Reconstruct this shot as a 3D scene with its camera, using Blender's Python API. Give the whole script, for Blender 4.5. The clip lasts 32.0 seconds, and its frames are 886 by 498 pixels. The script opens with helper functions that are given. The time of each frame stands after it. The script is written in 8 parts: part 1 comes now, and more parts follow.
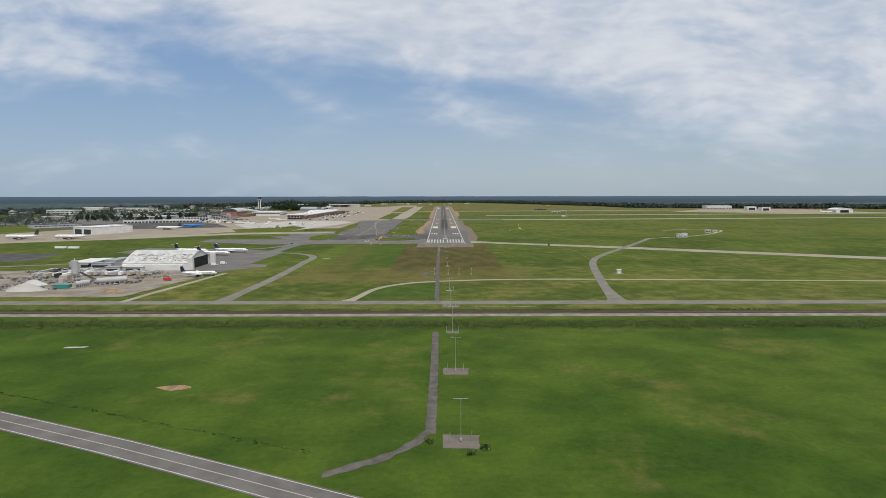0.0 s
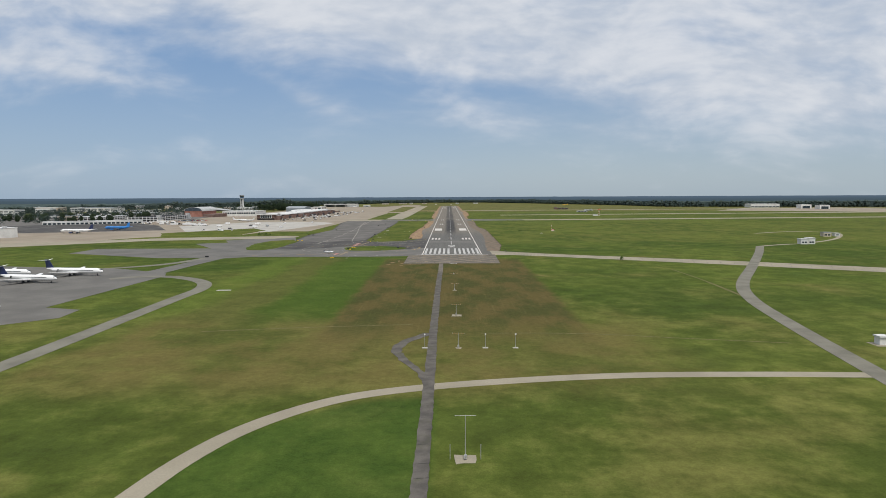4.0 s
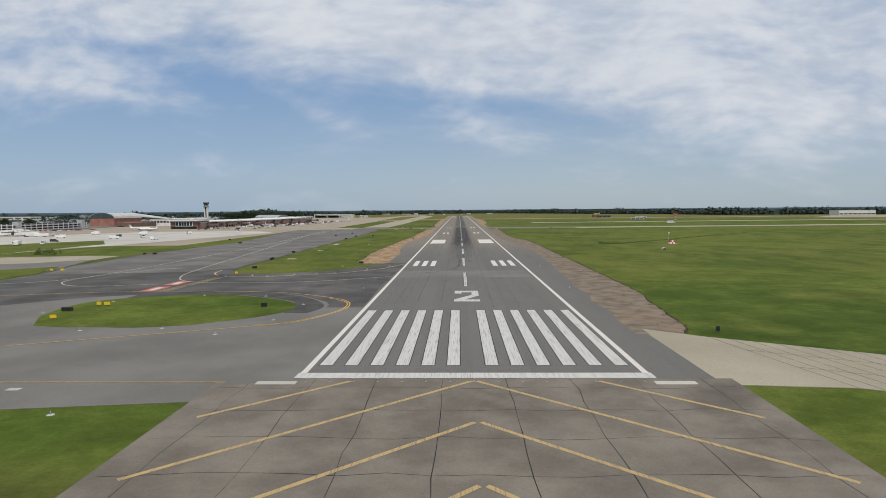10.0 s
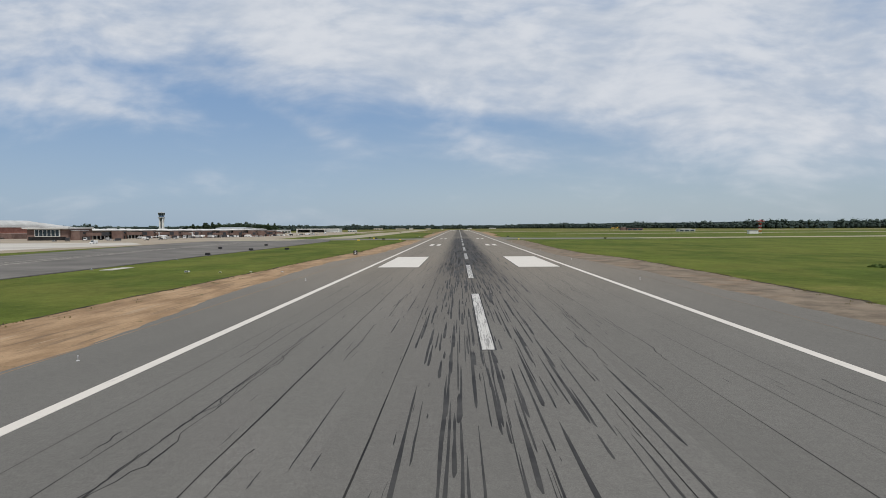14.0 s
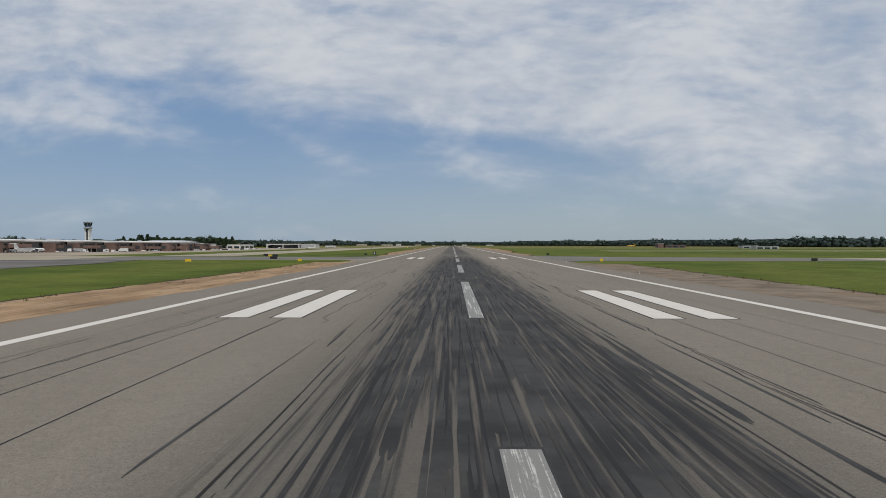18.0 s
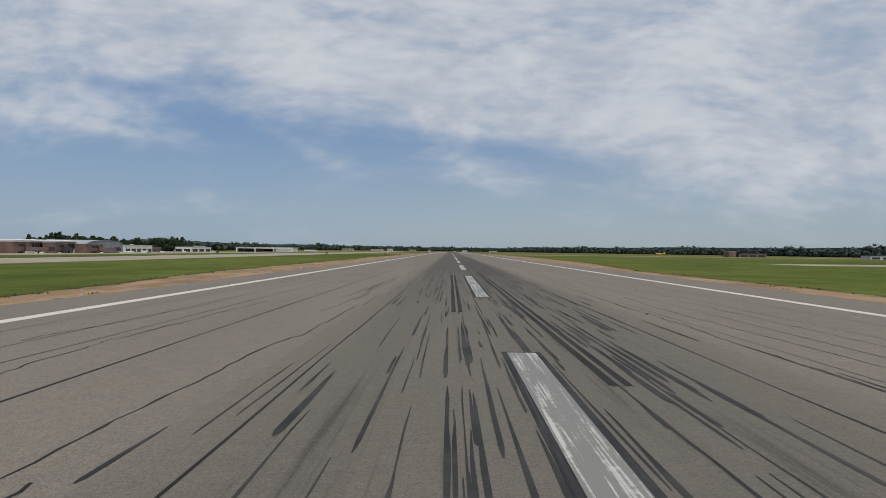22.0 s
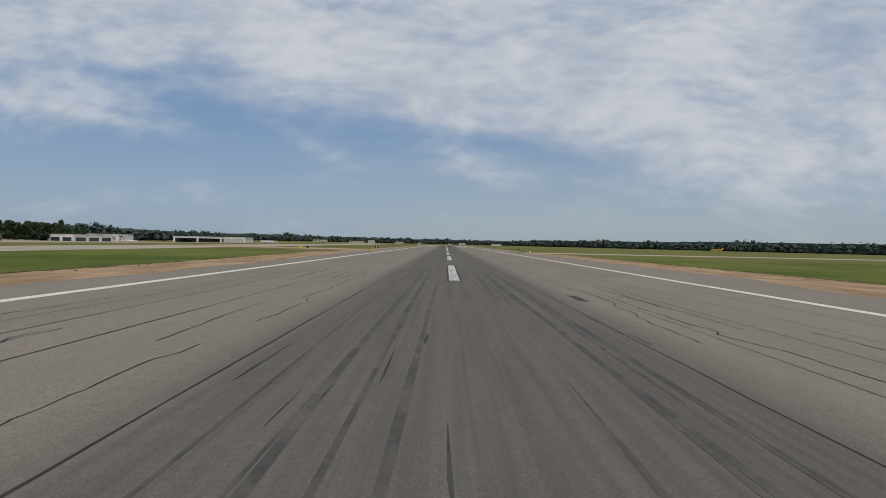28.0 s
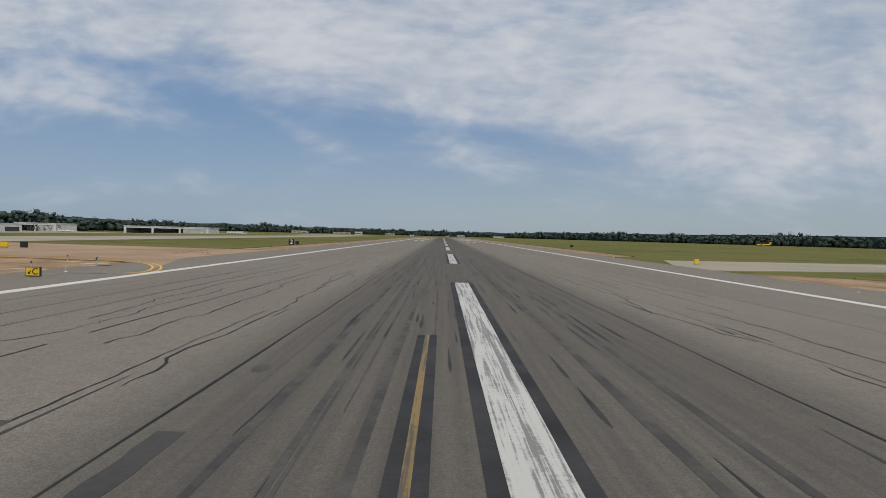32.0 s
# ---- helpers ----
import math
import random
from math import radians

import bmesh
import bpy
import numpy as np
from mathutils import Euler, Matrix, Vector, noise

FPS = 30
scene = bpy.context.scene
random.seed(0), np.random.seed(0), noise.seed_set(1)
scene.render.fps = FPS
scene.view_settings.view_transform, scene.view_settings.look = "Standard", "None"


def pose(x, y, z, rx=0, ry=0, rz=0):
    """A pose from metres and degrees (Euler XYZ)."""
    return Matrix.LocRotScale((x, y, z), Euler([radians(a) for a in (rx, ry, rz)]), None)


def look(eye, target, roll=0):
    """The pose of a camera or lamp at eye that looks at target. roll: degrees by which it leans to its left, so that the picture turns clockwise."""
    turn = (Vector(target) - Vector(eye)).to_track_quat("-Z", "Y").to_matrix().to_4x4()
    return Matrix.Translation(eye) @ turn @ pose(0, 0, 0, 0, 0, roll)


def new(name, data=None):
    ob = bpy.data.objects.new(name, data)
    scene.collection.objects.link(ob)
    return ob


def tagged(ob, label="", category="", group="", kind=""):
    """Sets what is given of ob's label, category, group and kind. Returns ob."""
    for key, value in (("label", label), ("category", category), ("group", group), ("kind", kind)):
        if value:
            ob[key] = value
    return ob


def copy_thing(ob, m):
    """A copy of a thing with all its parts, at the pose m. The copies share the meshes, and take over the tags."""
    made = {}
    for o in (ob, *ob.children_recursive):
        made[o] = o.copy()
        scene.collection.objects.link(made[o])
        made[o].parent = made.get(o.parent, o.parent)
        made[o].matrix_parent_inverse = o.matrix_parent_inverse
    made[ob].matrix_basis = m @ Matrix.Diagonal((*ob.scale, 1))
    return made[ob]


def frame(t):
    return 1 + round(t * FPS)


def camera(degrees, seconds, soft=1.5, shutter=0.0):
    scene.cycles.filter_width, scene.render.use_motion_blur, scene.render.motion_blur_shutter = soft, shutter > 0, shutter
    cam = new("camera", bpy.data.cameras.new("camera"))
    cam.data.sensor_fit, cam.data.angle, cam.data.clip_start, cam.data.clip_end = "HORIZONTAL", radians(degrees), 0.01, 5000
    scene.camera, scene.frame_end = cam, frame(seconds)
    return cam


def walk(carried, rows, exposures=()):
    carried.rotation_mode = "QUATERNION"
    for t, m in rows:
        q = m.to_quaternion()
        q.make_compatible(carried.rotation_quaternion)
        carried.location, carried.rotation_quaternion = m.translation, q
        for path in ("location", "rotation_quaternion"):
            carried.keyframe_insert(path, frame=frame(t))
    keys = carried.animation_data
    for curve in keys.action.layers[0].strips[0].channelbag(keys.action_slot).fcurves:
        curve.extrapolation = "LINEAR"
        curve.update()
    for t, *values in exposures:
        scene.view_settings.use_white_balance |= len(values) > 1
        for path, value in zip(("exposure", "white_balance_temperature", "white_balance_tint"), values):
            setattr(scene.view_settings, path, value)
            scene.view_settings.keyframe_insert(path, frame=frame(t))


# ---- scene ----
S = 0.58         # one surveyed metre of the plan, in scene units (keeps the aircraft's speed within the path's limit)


def direction(pitch, yaw):
    a, b = radians(pitch), radians(yaw)
    return Vector((-math.sin(b) * math.cos(a), math.cos(b) * math.cos(a), math.sin(a)))


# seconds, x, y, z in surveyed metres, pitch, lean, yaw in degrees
PATH = [
    (0, -4.068, -715.192, 58.838, -5.275, 0.090, -0.082),
    (0.5, -3.789, -681.280, 57.450, -5.302, 0.223, -0.010),
    (1, -3.533, -647.644, 55.952, -5.332, 0.309, 0.045),
    (1.5, -3.305, -614.281, 54.347, -5.301, 0.338, 0.138),
    (2, -3.100, -581.185, 52.636, -5.256, 0.338, 0.190),
    (2.5, -2.914, -548.353, 50.822, -5.220, 0.191, 0.263),
    (3, -2.740, -515.782, 48.904, -5.176, 0.049, 0.341),
    (3.5, -2.573, -483.470, 46.886, -5.130, -0.220, 0.496),
    (5.5, -1.911, -356.646, 37.961, -5.062, 2.794, 0.82),
    (6, -1.797, -325.428, 36.062, -4.838, 2.453, 0.748),
    (6.5, -1.679, -294.221, 34.178, -4.398, 2.293, 0.786),
    (7, -1.574, -263.03, 32.307, -4.347, 1.096, 0.865),
    (7.5, -1.5, -231.846, 30.447, -4.245, 0.795, 0.996),
    (8, -1.467, -200.65, 28.596, -4.223, 0.432, 1.132),
    (8.5, -1.485, -169.415, 26.754, -4.18, 0.493, 1.287),
    (9, -1.548, -138.118, 24.928, -4.01, 0.469, 1.427),
    (9.5, -1.649, -106.743, 23.127, -3.754, 0.599, 1.487),
    (10, -1.751, -75.305, 21.335, -3.727, 0.447, 1.535),
    (11, -1.791, -12.658, 17.786, -3.609, 0.298, 1.634),
    (12, -2.035, 44.319, 14.944, -2.937, 0.265, 1.849),
    (13, -2.118, 106.185, 11.571, -2.367, 0.276, 1.718),
    (16, -1.674, 296.597, 6.045, -1.273, 0.51, 1.141),
    (17, -1.338, 358.542, 5.143, -0.536, 0.32, 1.047),
    (18, -1.524, 419.422, 4.686, -0.432, -0.056, 0.874),
    (19, -1.601, 478.112, 4.265, 0.063, -0.227, 0.81),
    (20, -1.648, 538.095, 4.104, 0.259, -0.241, 0.877),
    (21, -1.874, 599.809, 3.544, 0.352, -0.426, 0.812),
    (22, -2.403, 656.457, 3.501, 0.13, -0.721, 0.716),
    (23, -2.564, 712.479, 3.378, 0.048, -0.909, 0.405),
    (24, -2.183, 767.369, 3.39, -0.144, -1.133, 0.341),
    (25, -1.716, 821.687, 3.486, -0.346, -1.234, 0.159),
    (25.5, -1.499, 848.831, 3.445, -0.309, -1.175, -0.023),
    (27.5, -0.936, 949.948, 3.363, -0.456, -1.345, 0.496),
    (28, -0.821, 973.894, 3.371, -0.546, -1.29, 0.264),
    (29, -1.154, 1020.82, 3.31, -0.742, -1.432, 0.246),
    (30, -1.293, 1065.99, 3.267, -0.982, -1.52, 0.071),
    (31, -1.471, 1106.86, 3.248, -1.088, -1.444, -0.054),
    (32, -1.504, 1143.45, 3.343, -1.298, -1.497, -0.099),
]
cam = camera(72.17, 32.0, 0.7)
walk(cam, [(t, look(Vector((x, y, z)) * S, Vector((x, y, z)) * S + direction(p, w), -r)) for t, x, y, z, p, r, w in PATH],
     [(0.0, 0.0), (9.0, -0.02), (13.0, -0.04), (16.0, -0.03), (16.9, -0.22), (17.5, -0.24), (32.0, -0.27)])

# ---- sky, sun ----
SUN_EL, SUN_AZ = 62.0, 160.0          # azimuth clockwise from the landing direction
world = bpy.data.worlds.new("sky")
scene.world = world
world.use_nodes = True
wn, wl = world.node_tree.nodes, world.node_tree.links
wn.clear()


def link(tree, a, b):
    tree.links.new(a, b)


def math_node(tree, op, a, b=None, clamp=False):
    n = tree.nodes.new("ShaderNodeMath")
    n.operation, n.use_clamp = op, clamp
    for i, v in enumerate((a, b)):
        if v is None:
            continue
        if isinstance(v, (int, float)):
            n.inputs[i].default_value = v
        else:
            tree.links.new(v, n.inputs[i])
    return n.outputs[0]


def smooth(tree, v, lo, hi):
    n = tree.nodes.new("ShaderNodeMapRange")
    n.interpolation_type = "SMOOTHSTEP"
    tree.links.new(v, n.inputs["Value"])
    n.inputs["From Min"].default_value, n.inputs["From Max"].default_value = lo, hi
    return n.outputs[0]


def mix(tree, fac, a, b, kind="MIX"):
    n = tree.nodes.new("ShaderNodeMix")
    n.data_type, n.blend_type = "RGBA", kind
    for sock, v in ((n.inputs[0], fac), (n.inputs[6], a), (n.inputs[7], b)):
        if isinstance(v, (int, float)):
            sock.default_value = v
        elif isinstance(v, tuple):
            sock.default_value = (*v, 1)
        else:
            tree.links.new(v, sock)
    return n.outputs[2]


def noise_node(tree, vec, scale, detail=4, rough=0.55):
    n = tree.nodes.new("ShaderNodeTexNoise")
    tree.links.new(vec, n.inputs["Vector"])
    n.inputs["Scale"].default_value, n.inputs["Detail"].default_value, n.inputs["Roughness"].default_value = scale, detail, rough
    return n.outputs["Fac"]


def scaled(tree, vec, sx, sy, sz, rz=0.0):
    n = tree.nodes.new("ShaderNodeMapping")
    n.inputs["Scale"].default_value = (sx, sy, sz)
    n.inputs["Rotation"].default_value = (0, 0, radians(rz))
    tree.links.new(vec, n.inputs["Vector"])
    return n.outputs[0]


wt = world.node_tree
tc = wn.new("ShaderNodeTexCoord")
sky = wn.new("ShaderNodeTexSky")
sky.sky_type, sky.sun_disc = "NISHITA", False
sky.sun_elevation, sky.sun_rotation = radians(SUN_EL), radians(SUN_AZ)
sky.air_density, sky.dust_density, sky.ozone_density, sky.altitude = 1.0, 0.9, 2.0, 0
sep = wn.new("ShaderNodeSeparateXYZ")
wl.new(tc.outputs["Generated"], sep.inputs[0])
dx, dy, dz = sep.outputs
# a cirrus sheet: ahead it is laid out by the tangents of bearing and height
ahead = math_node(wt, "MAXIMUM", dy, 0.25)
cu = math_node(wt, "MINIMUM", math_node(wt, "MAXIMUM", math_node(wt, "DIVIDE", dx, ahead), -1.5), 1.5)
cv = math_node(wt, "DIVIDE", dz, ahead)
flat = wn.new("ShaderNodeCombineXYZ")
wl.new(cu, flat.inputs[0])
wl.new(cv, flat.inputs[1])
drift = wn.new("ShaderNodeTexNoise")
wl.new(flat.outputs[0], drift.inputs["Vector"])
drift.inputs["Scale"].default_value, drift.inputs["Detail"].default_value = 3.5, 1
bent = wn.new("ShaderNodeVectorMath")
bent.operation = "MULTIPLY_ADD"
wl.new(drift.outputs["Color"], bent.inputs[0])
bent.inputs[1].default_value = (0.14, 0.07, 0.0)
wl.new(flat.outputs[0], bent.inputs[2])
soft_cloud = noise_node(wt, scaled(wt, bent.outputs[0], 1.0, 1.9, 1, 10), 4.2, 5, 0.5)
fibre = noise_node(wt, scaled(wt, bent.outputs[0], 1.0, 3.4, 1, 12), 6.0, 7, 0.5)
wisp = noise_node(wt, scaled(wt, bent.outputs[0], 1.0, 2.6, 1, 16), 20.0, 5, 0.52)
# the lower rim of the sheet, sinking to the right of the landing direction
rim = math_node(wt, "SUBTRACT", 0.205, math_node(wt, "MULTIPLY", math_node(wt, "MINIMUM", math_node(wt, "MAXIMUM", math_node(wt, "ADD", cu, 0.37), 0.0), 0.8), 0.175))
amount = math_node(wt, "MULTIPLY", smooth(wt, math_node(wt, "SUBTRACT", cv, rim), -0.09, 0.15), 0.92)
# thicker and thinner places: bearing, height, length, depth, slope, amount
for pu, pv, lu, lv, tilt, gain in ((-0.63, 0.208, 0.15, 0.014, -0.20, 0.36), (-0.47, 0.235, 0.11, 0.016, -0.28, -0.34), (-0.66, 0.315, 0.09, 0.05, -0.2, -0.20), (-0.40, 0.300, 0.06, 0.02, -0.25, -0.20),
                                   (-0.245, 0.165, 0.06, 0.012, -0.42, 0.26), (-0.13, 0.155, 0.09, 0.02, -0.2, -0.18), (0.0, 0.120, 0.11, 0.011, -0.05, 0.30), (0.10, 0.160, 0.12, 0.016, -0.12, -0.34), (0.115, 0.31, 0.06, 0.024, -0.1, -0.24),
                                   (0.36, 0.380, 0.07, 0.025, 0.2, -0.20), (0.02, 0.250, 0.22, 0.05, -0.2, 0.16), (-0.26, 0.41, 0.08, 0.02, -0.2, -0.25), (0.52, 0.255, 0.10, 0.02, 0.1, -0.12)):
    eu = math_node(wt, "SUBTRACT", cu, pu)
    ev = math_node(wt, "SUBTRACT", math_node(wt, "SUBTRACT", cv, pv), math_node(wt, "MULTIPLY", eu, tilt))
    far_off = math_node(wt, "ADD", math_node(wt, "POWER", math_node(wt, "DIVIDE", eu, lu), 2.0), math_node(wt, "POWER", math_node(wt, "DIVIDE", ev, lv), 2.0))
    amount = math_node(wt, "ADD", amount, math_node(wt, "MULTIPLY", math_node(wt, "EXPONENT", math_node(wt, "MULTIPLY", far_off, -0.5)), gain))
for field, gain in ((soft_cloud, 1.1), (fibre, 1.15), (wisp, 0.32)):
    amount = math_node(wt, "ADD", amount, math_node(wt, "MULTIPLY", math_node(wt, "SUBTRACT", field, 0.5), gain))
cover = smooth(wt, amount, 0.02, 1.02)
height = smooth(wt, dz, 0.0, 0.24)
low = mix(wt, smooth(wt, cu, -0.5, 0.25), (3.35, 4.5, 5.95), (4.0, 4.9, 5.7))
clear = mix(wt, height, low, (2.1, 3.45, 5.7))
hazy = mix(wt, 0.8, sky.outputs[0], clear)
tone = mix(wt, smooth(wt, math_node(wt, "ADD", math_node(wt, "MULTIPLY", wisp, 0.35), math_node(wt, "MULTIPLY", soft_cloud, 0.65)), 0.36, 0.64), (5.2, 5.75, 6.6), (7.05, 7.3, 7.75))
colour = mix(wt, math_node(wt, "MULTIPLY", cover, 0.94), hazy, tone)
bg = wn.new("ShaderNodeBackground")
bg.inputs["Strength"].default_value = 0.1
wl.new(colour, bg.inputs["Color"])
wo = wn.new("ShaderNodeOutputWorld")
wl.new(bg.outputs[0], wo.inputs["Surface"])

lamp = bpy.data.lights.new("sun", "SUN")
lamp.energy, lamp.angle, lamp.color = 3.0, radians(0.53), (1.0, 0.955, 0.88)
sun = new("sun", lamp)
a, e = radians(SUN_AZ), radians(SUN_EL)
sun.matrix_world = look(Vector((math.sin(a) * math.cos(e), math.cos(a) * math.cos(e), math.sin(e))) * 100, (0, 0, 0))

# ---- materials ----


def material(name, rough=0.8, metal=0.0, shine=0.18):
    m = bpy.data.materials.new(name)
    m.use_nodes = True
    t = m.node_tree
    b = t.nodes["Principled BSDF"]
    b.inputs["Roughness"].default_value, b.inputs["Metallic"].default_value = rough, metal
    b.inputs["Specular IOR Level"].default_value = shine
    c = t.nodes.new("ShaderNodeTexCoord")
    v = scaled(t, c.outputs["Object"], 1 / S, 1 / S, 1 / S)
    return m, t, b, v


def relief(t, b, height, strength, distance):
    n = t.nodes.new("ShaderNodeBump")
    n.inputs["Strength"].default_value, n.inputs["Distance"].default_value = strength, distance * S
    t.links.new(height, n.inputs["Height"])
    t.links.new(n.outputs[0], b.inputs["Normal"])


def surface(name, dark, light, size, fine, rough=0.8, metal=0.0, bump=0.2, depth=0.02, grime=None, spread=(0.32, 0.68)):
    """Two scales of variation: patches of about size metres, grain of about fine metres."""
    m, t, b, v = material(name, rough, metal)
    broad = smooth(t, noise_node(t, v, 1 / size, 5), *spread)
    grain = noise_node(t, v, 1 / fine, 3, 0.7)
    col = mix(t, broad, dark, light)
    col = mix(t, 0.55, col, mix(t, grain, (0.25, 0.25, 0.25), (0.75, 0.75, 0.75)), "OVERLAY")
    if grime:
        col = mix(t, math_node(t, "MULTIPLY", smooth(t, noise_node(t, v, 0.4 / size, 6, 0.7), 0.5, 0.72), grime[1]), col, grime[0])
    t.links.new(col, b.inputs["Base Color"])
    if bump:
        relief(t, b, grain, bump, depth)
    return m


def gloss(name, colour, rough=0.35, metal=0.0, vary=0.12):
    m, t, b, v = material(name, rough, metal, 0.5)
    n = noise_node(t, v, 0.8, 4)
    dark = tuple(c * (1 - vary) for c in colour)
    t.links.new(mix(t, n, dark, colour), b.inputs["Base Color"])
    return m


def grass_material():
    m, t, b, v = material("grass", 0.95, 0.0, 0.05)
    sp = t.nodes.new("ShaderNodeSeparateXYZ")
    t.links.new(v, sp.inputs[0])
    x, y, _ = sp.outputs
    wide = noise_node(t, v, 1 / 120, 3, 0.5)
    field = noise_node(t, v, 1 / 46, 5, 0.55)
    mid = noise_node(t, v, 1 / 11, 6, 0.62)
    tuft = noise_node(t, v, 0.55, 5, 0.7)
    fine = noise_node(t, v, 2.6, 4, 0.75)
    mow = noise_node(t, scaled(t, v, 0.7, 0.012, 1), 1.0, 3, 0.6)
    worn0 = noise_node(t, v, 1 / 30, 5, 0.6)
    col = mix(t, smooth(t, wide, 0.33, 0.66), (0.037, 0.065, 0.0090), (0.074, 0.101, 0.0165))
    col = mix(t, math_node(t, "MULTIPLY", smooth(t, field, 0.52, 0.72), 0.45), col, (0.094, 0.098, 0.024))
    col = mix(t, math_node(t, "MULTIPLY", smooth(t, math_node(t, "MULTIPLY", field, -1.0), -0.44, -0.30), 0.6), col, (0.030, 0.056, 0.009))
    dead = math_node(t, "ADD", math_node(t, "MULTIPLY", field, 0.6), math_node(t, "MULTIPLY", mid, 0.4))
    col = mix(t, math_node(t, "MULTIPLY", smooth(t, dead, 0.60, 0.70), 0.75), col, (0.150, 0.106, 0.046))
    # the airfield beyond the perimeter road is kept short and drier
    mown = math_node(t, "MULTIPLY", smooth(t, y, -440.0, -395.0), math_node(t, "ADD", math_node(t, "MULTIPLY", smooth(t, math_node(t, "MULTIPLY", y, -1.0), 120.0, 300.0), 0.7), 0.3))
    col = mix(t, math_node(t, "MULTIPLY", mown, math_node(t, "ADD", math_node(t, "MULTIPLY", smooth(t, dead, 0.45, 0.60), 0.5), 0.2)), col, (0.128, 0.123, 0.036))
    col = mix(t, 0.5, col, mix(t, smooth(t, mid, 0.28, 0.72), (0.25, 0.25, 0.25), (0.75, 0.75, 0.75)), "OVERLAY")
    col = mix(t, 0.14, col, mix(t, mow, (0.2, 0.2, 0.2), (0.8, 0.8, 0.8)), "OVERLAY")
    # the unmown field before the railway is lush, with darker and yellowed patches
    lush = smooth(t, math_node(t, "MULTIPLY", y, -1.0), 452.0, 468.0)
    col = mix(t, math_node(t, "MULTIPLY", lush, 0.6), col, mix(t, smooth(t, worn0, 0.36, 0.64), (0.028, 0.060, 0.009), (0.060, 0.104, 0.013)))
    col = mix(t, math_node(t, "MULTIPLY", lush, math_node(t, "MULTIPLY", smooth(t, dead, 0.54, 0.64), 0.6)), col, (0.105, 0.100, 0.030))
    # rank scrub along the railway
    rank = math_node(t, "MULTIPLY", smooth(t, y, -460.0, -452.0), smooth(t, math_node(t, "MULTIPLY", y, -1.0), 429.0, 441.0))
    col = mix(t, math_node(t, "MULTIPLY", rank, 0.6), col, (0.040, 0.056, 0.016))
    # thinner, bleached grass towards the far end
    col = mix(t, math_node(t, "MULTIPLY", smooth(t, y, 1040.0, 1230.0), math_node(t, "ADD", math_node(t, "MULTIPLY", smooth(t, dead, 0.40, 0.58), 0.4), 0.28)), col, (0.150, 0.120, 0.055))
    # mown turf beside the runway, thin and browned in drifts along it
    drift = noise_node(t, scaled(t, v, 1, 0.4, 1), 1 / 16, 6, 0.6)
    beside = math_node(t, "MULTIPLY", smooth(t, y, 90.0, 140.0), math_node(t, "ADD", math_node(t, "MULTIPLY", smooth(t, drift, 0.42, 0.62), 0.55), 0.16))
    beside = math_node(t, "MULTIPLY", beside, math_node(t, "ADD", math_node(t, "MULTIPLY", smooth(t, math_node(t, "MULTIPLY", y, -1.0), -560.0, -420.0), 0.35), 0.55))
    col = mix(t, beside, col, (0.116, 0.122, 0.028))
    # mowing bands beside the approach strip: lush, olive, then lime
    reach = math_node(t, "MULTIPLY", smooth(t, y, -275.0, -215.0), smooth(t, math_node(t, "MULTIPLY", y, -1.0), 12.0, 26.0))
    wob = math_node(t, "ADD", x, math_node(t, "MULTIPLY", math_node(t, "SUBTRACT", worn0, 0.5), 26.0))
    for lo, hi, tint, share in ((-77.0, -44.0, (0.050, 0.088, 0.013), 0.55), (-101.0, -77.0, (0.098, 0.094, 0.028), 0.5), (-121.0, -102.0, (0.096, 0.132, 0.021), 0.5)):
        zone = math_node(t, "MULTIPLY", smooth(t, wob, lo - 6.0, lo + 6.0), smooth(t, math_node(t, "MULTIPLY", wob, -1.0), -hi - 6.0, -hi + 6.0))
        col = mix(t, math_node(t, "MULTIPLY", math_node(t, "MULTIPLY", zone, reach), share), col, tint)
    # dry, yellowed turf between the perimeter road and the strip
    sere = math_node(t, "MULTIPLY", math_node(t, "MULTIPLY", smooth(t, y, -330.0, -300.0), smooth(t, math_node(t, "MULTIPLY", y, -1.0), 215.0, 260.0)), math_node(t, "MULTIPLY", smooth(t, x, -118.0, -104.0), smooth(t, math_node(t, "MULTIPLY", x, -1.0), -75.0, -45.0)))
    col = mix(t, math_node(t, "MULTIPLY", sere, math_node(t, "ADD", math_node(t, "MULTIPLY", smooth(t, worn0, 0.4, 0.6), 0.5), 0.25)), col, (0.128, 0.104, 0.036))
    # rich turf in the bay of the curved track
    bay = math_node(t, "ADD", math_node(t, "POWER", math_node(t, "DIVIDE", math_node(t, "ADD", x, 8.0), 45.0), 2.0), math_node(t, "POWER", math_node(t, "DIVIDE", math_node(t, "ADD", y, 388.0), 66.0), 2.0))
    bay = math_node(t, "MULTIPLY", smooth(t, math_node(t, "MULTIPLY", bay, -1.0), -1.1, -0.96), math_node(t, "MULTIPLY", smooth(t, math_node(t, "MULTIPLY", x, -1.0), 4.0, 7.0), smooth(t, y, -392.0, -386.0)))
    col = mix(t, math_node(t, "MULTIPLY", bay, 0.7), col, mix(t, smooth(t, mid, 0.35, 0.65), (0.030, 0.064, 0.011), (0.048, 0.086, 0.015)))
    # the dry, mown strip under the approach lights, wider away from the runway
    half = math_node(t, "ADD", math_node(t, "MULTIPLY", y, 0.01), 46.5)
    edge = math_node(t, "SUBTRACT", half, math_node(t, "ABSOLUTE", x))
    edge = math_node(t, "ADD", edge, math_node(t, "MULTIPLY", math_node(t, "SUBTRACT", mid, 0.5), 9.0))
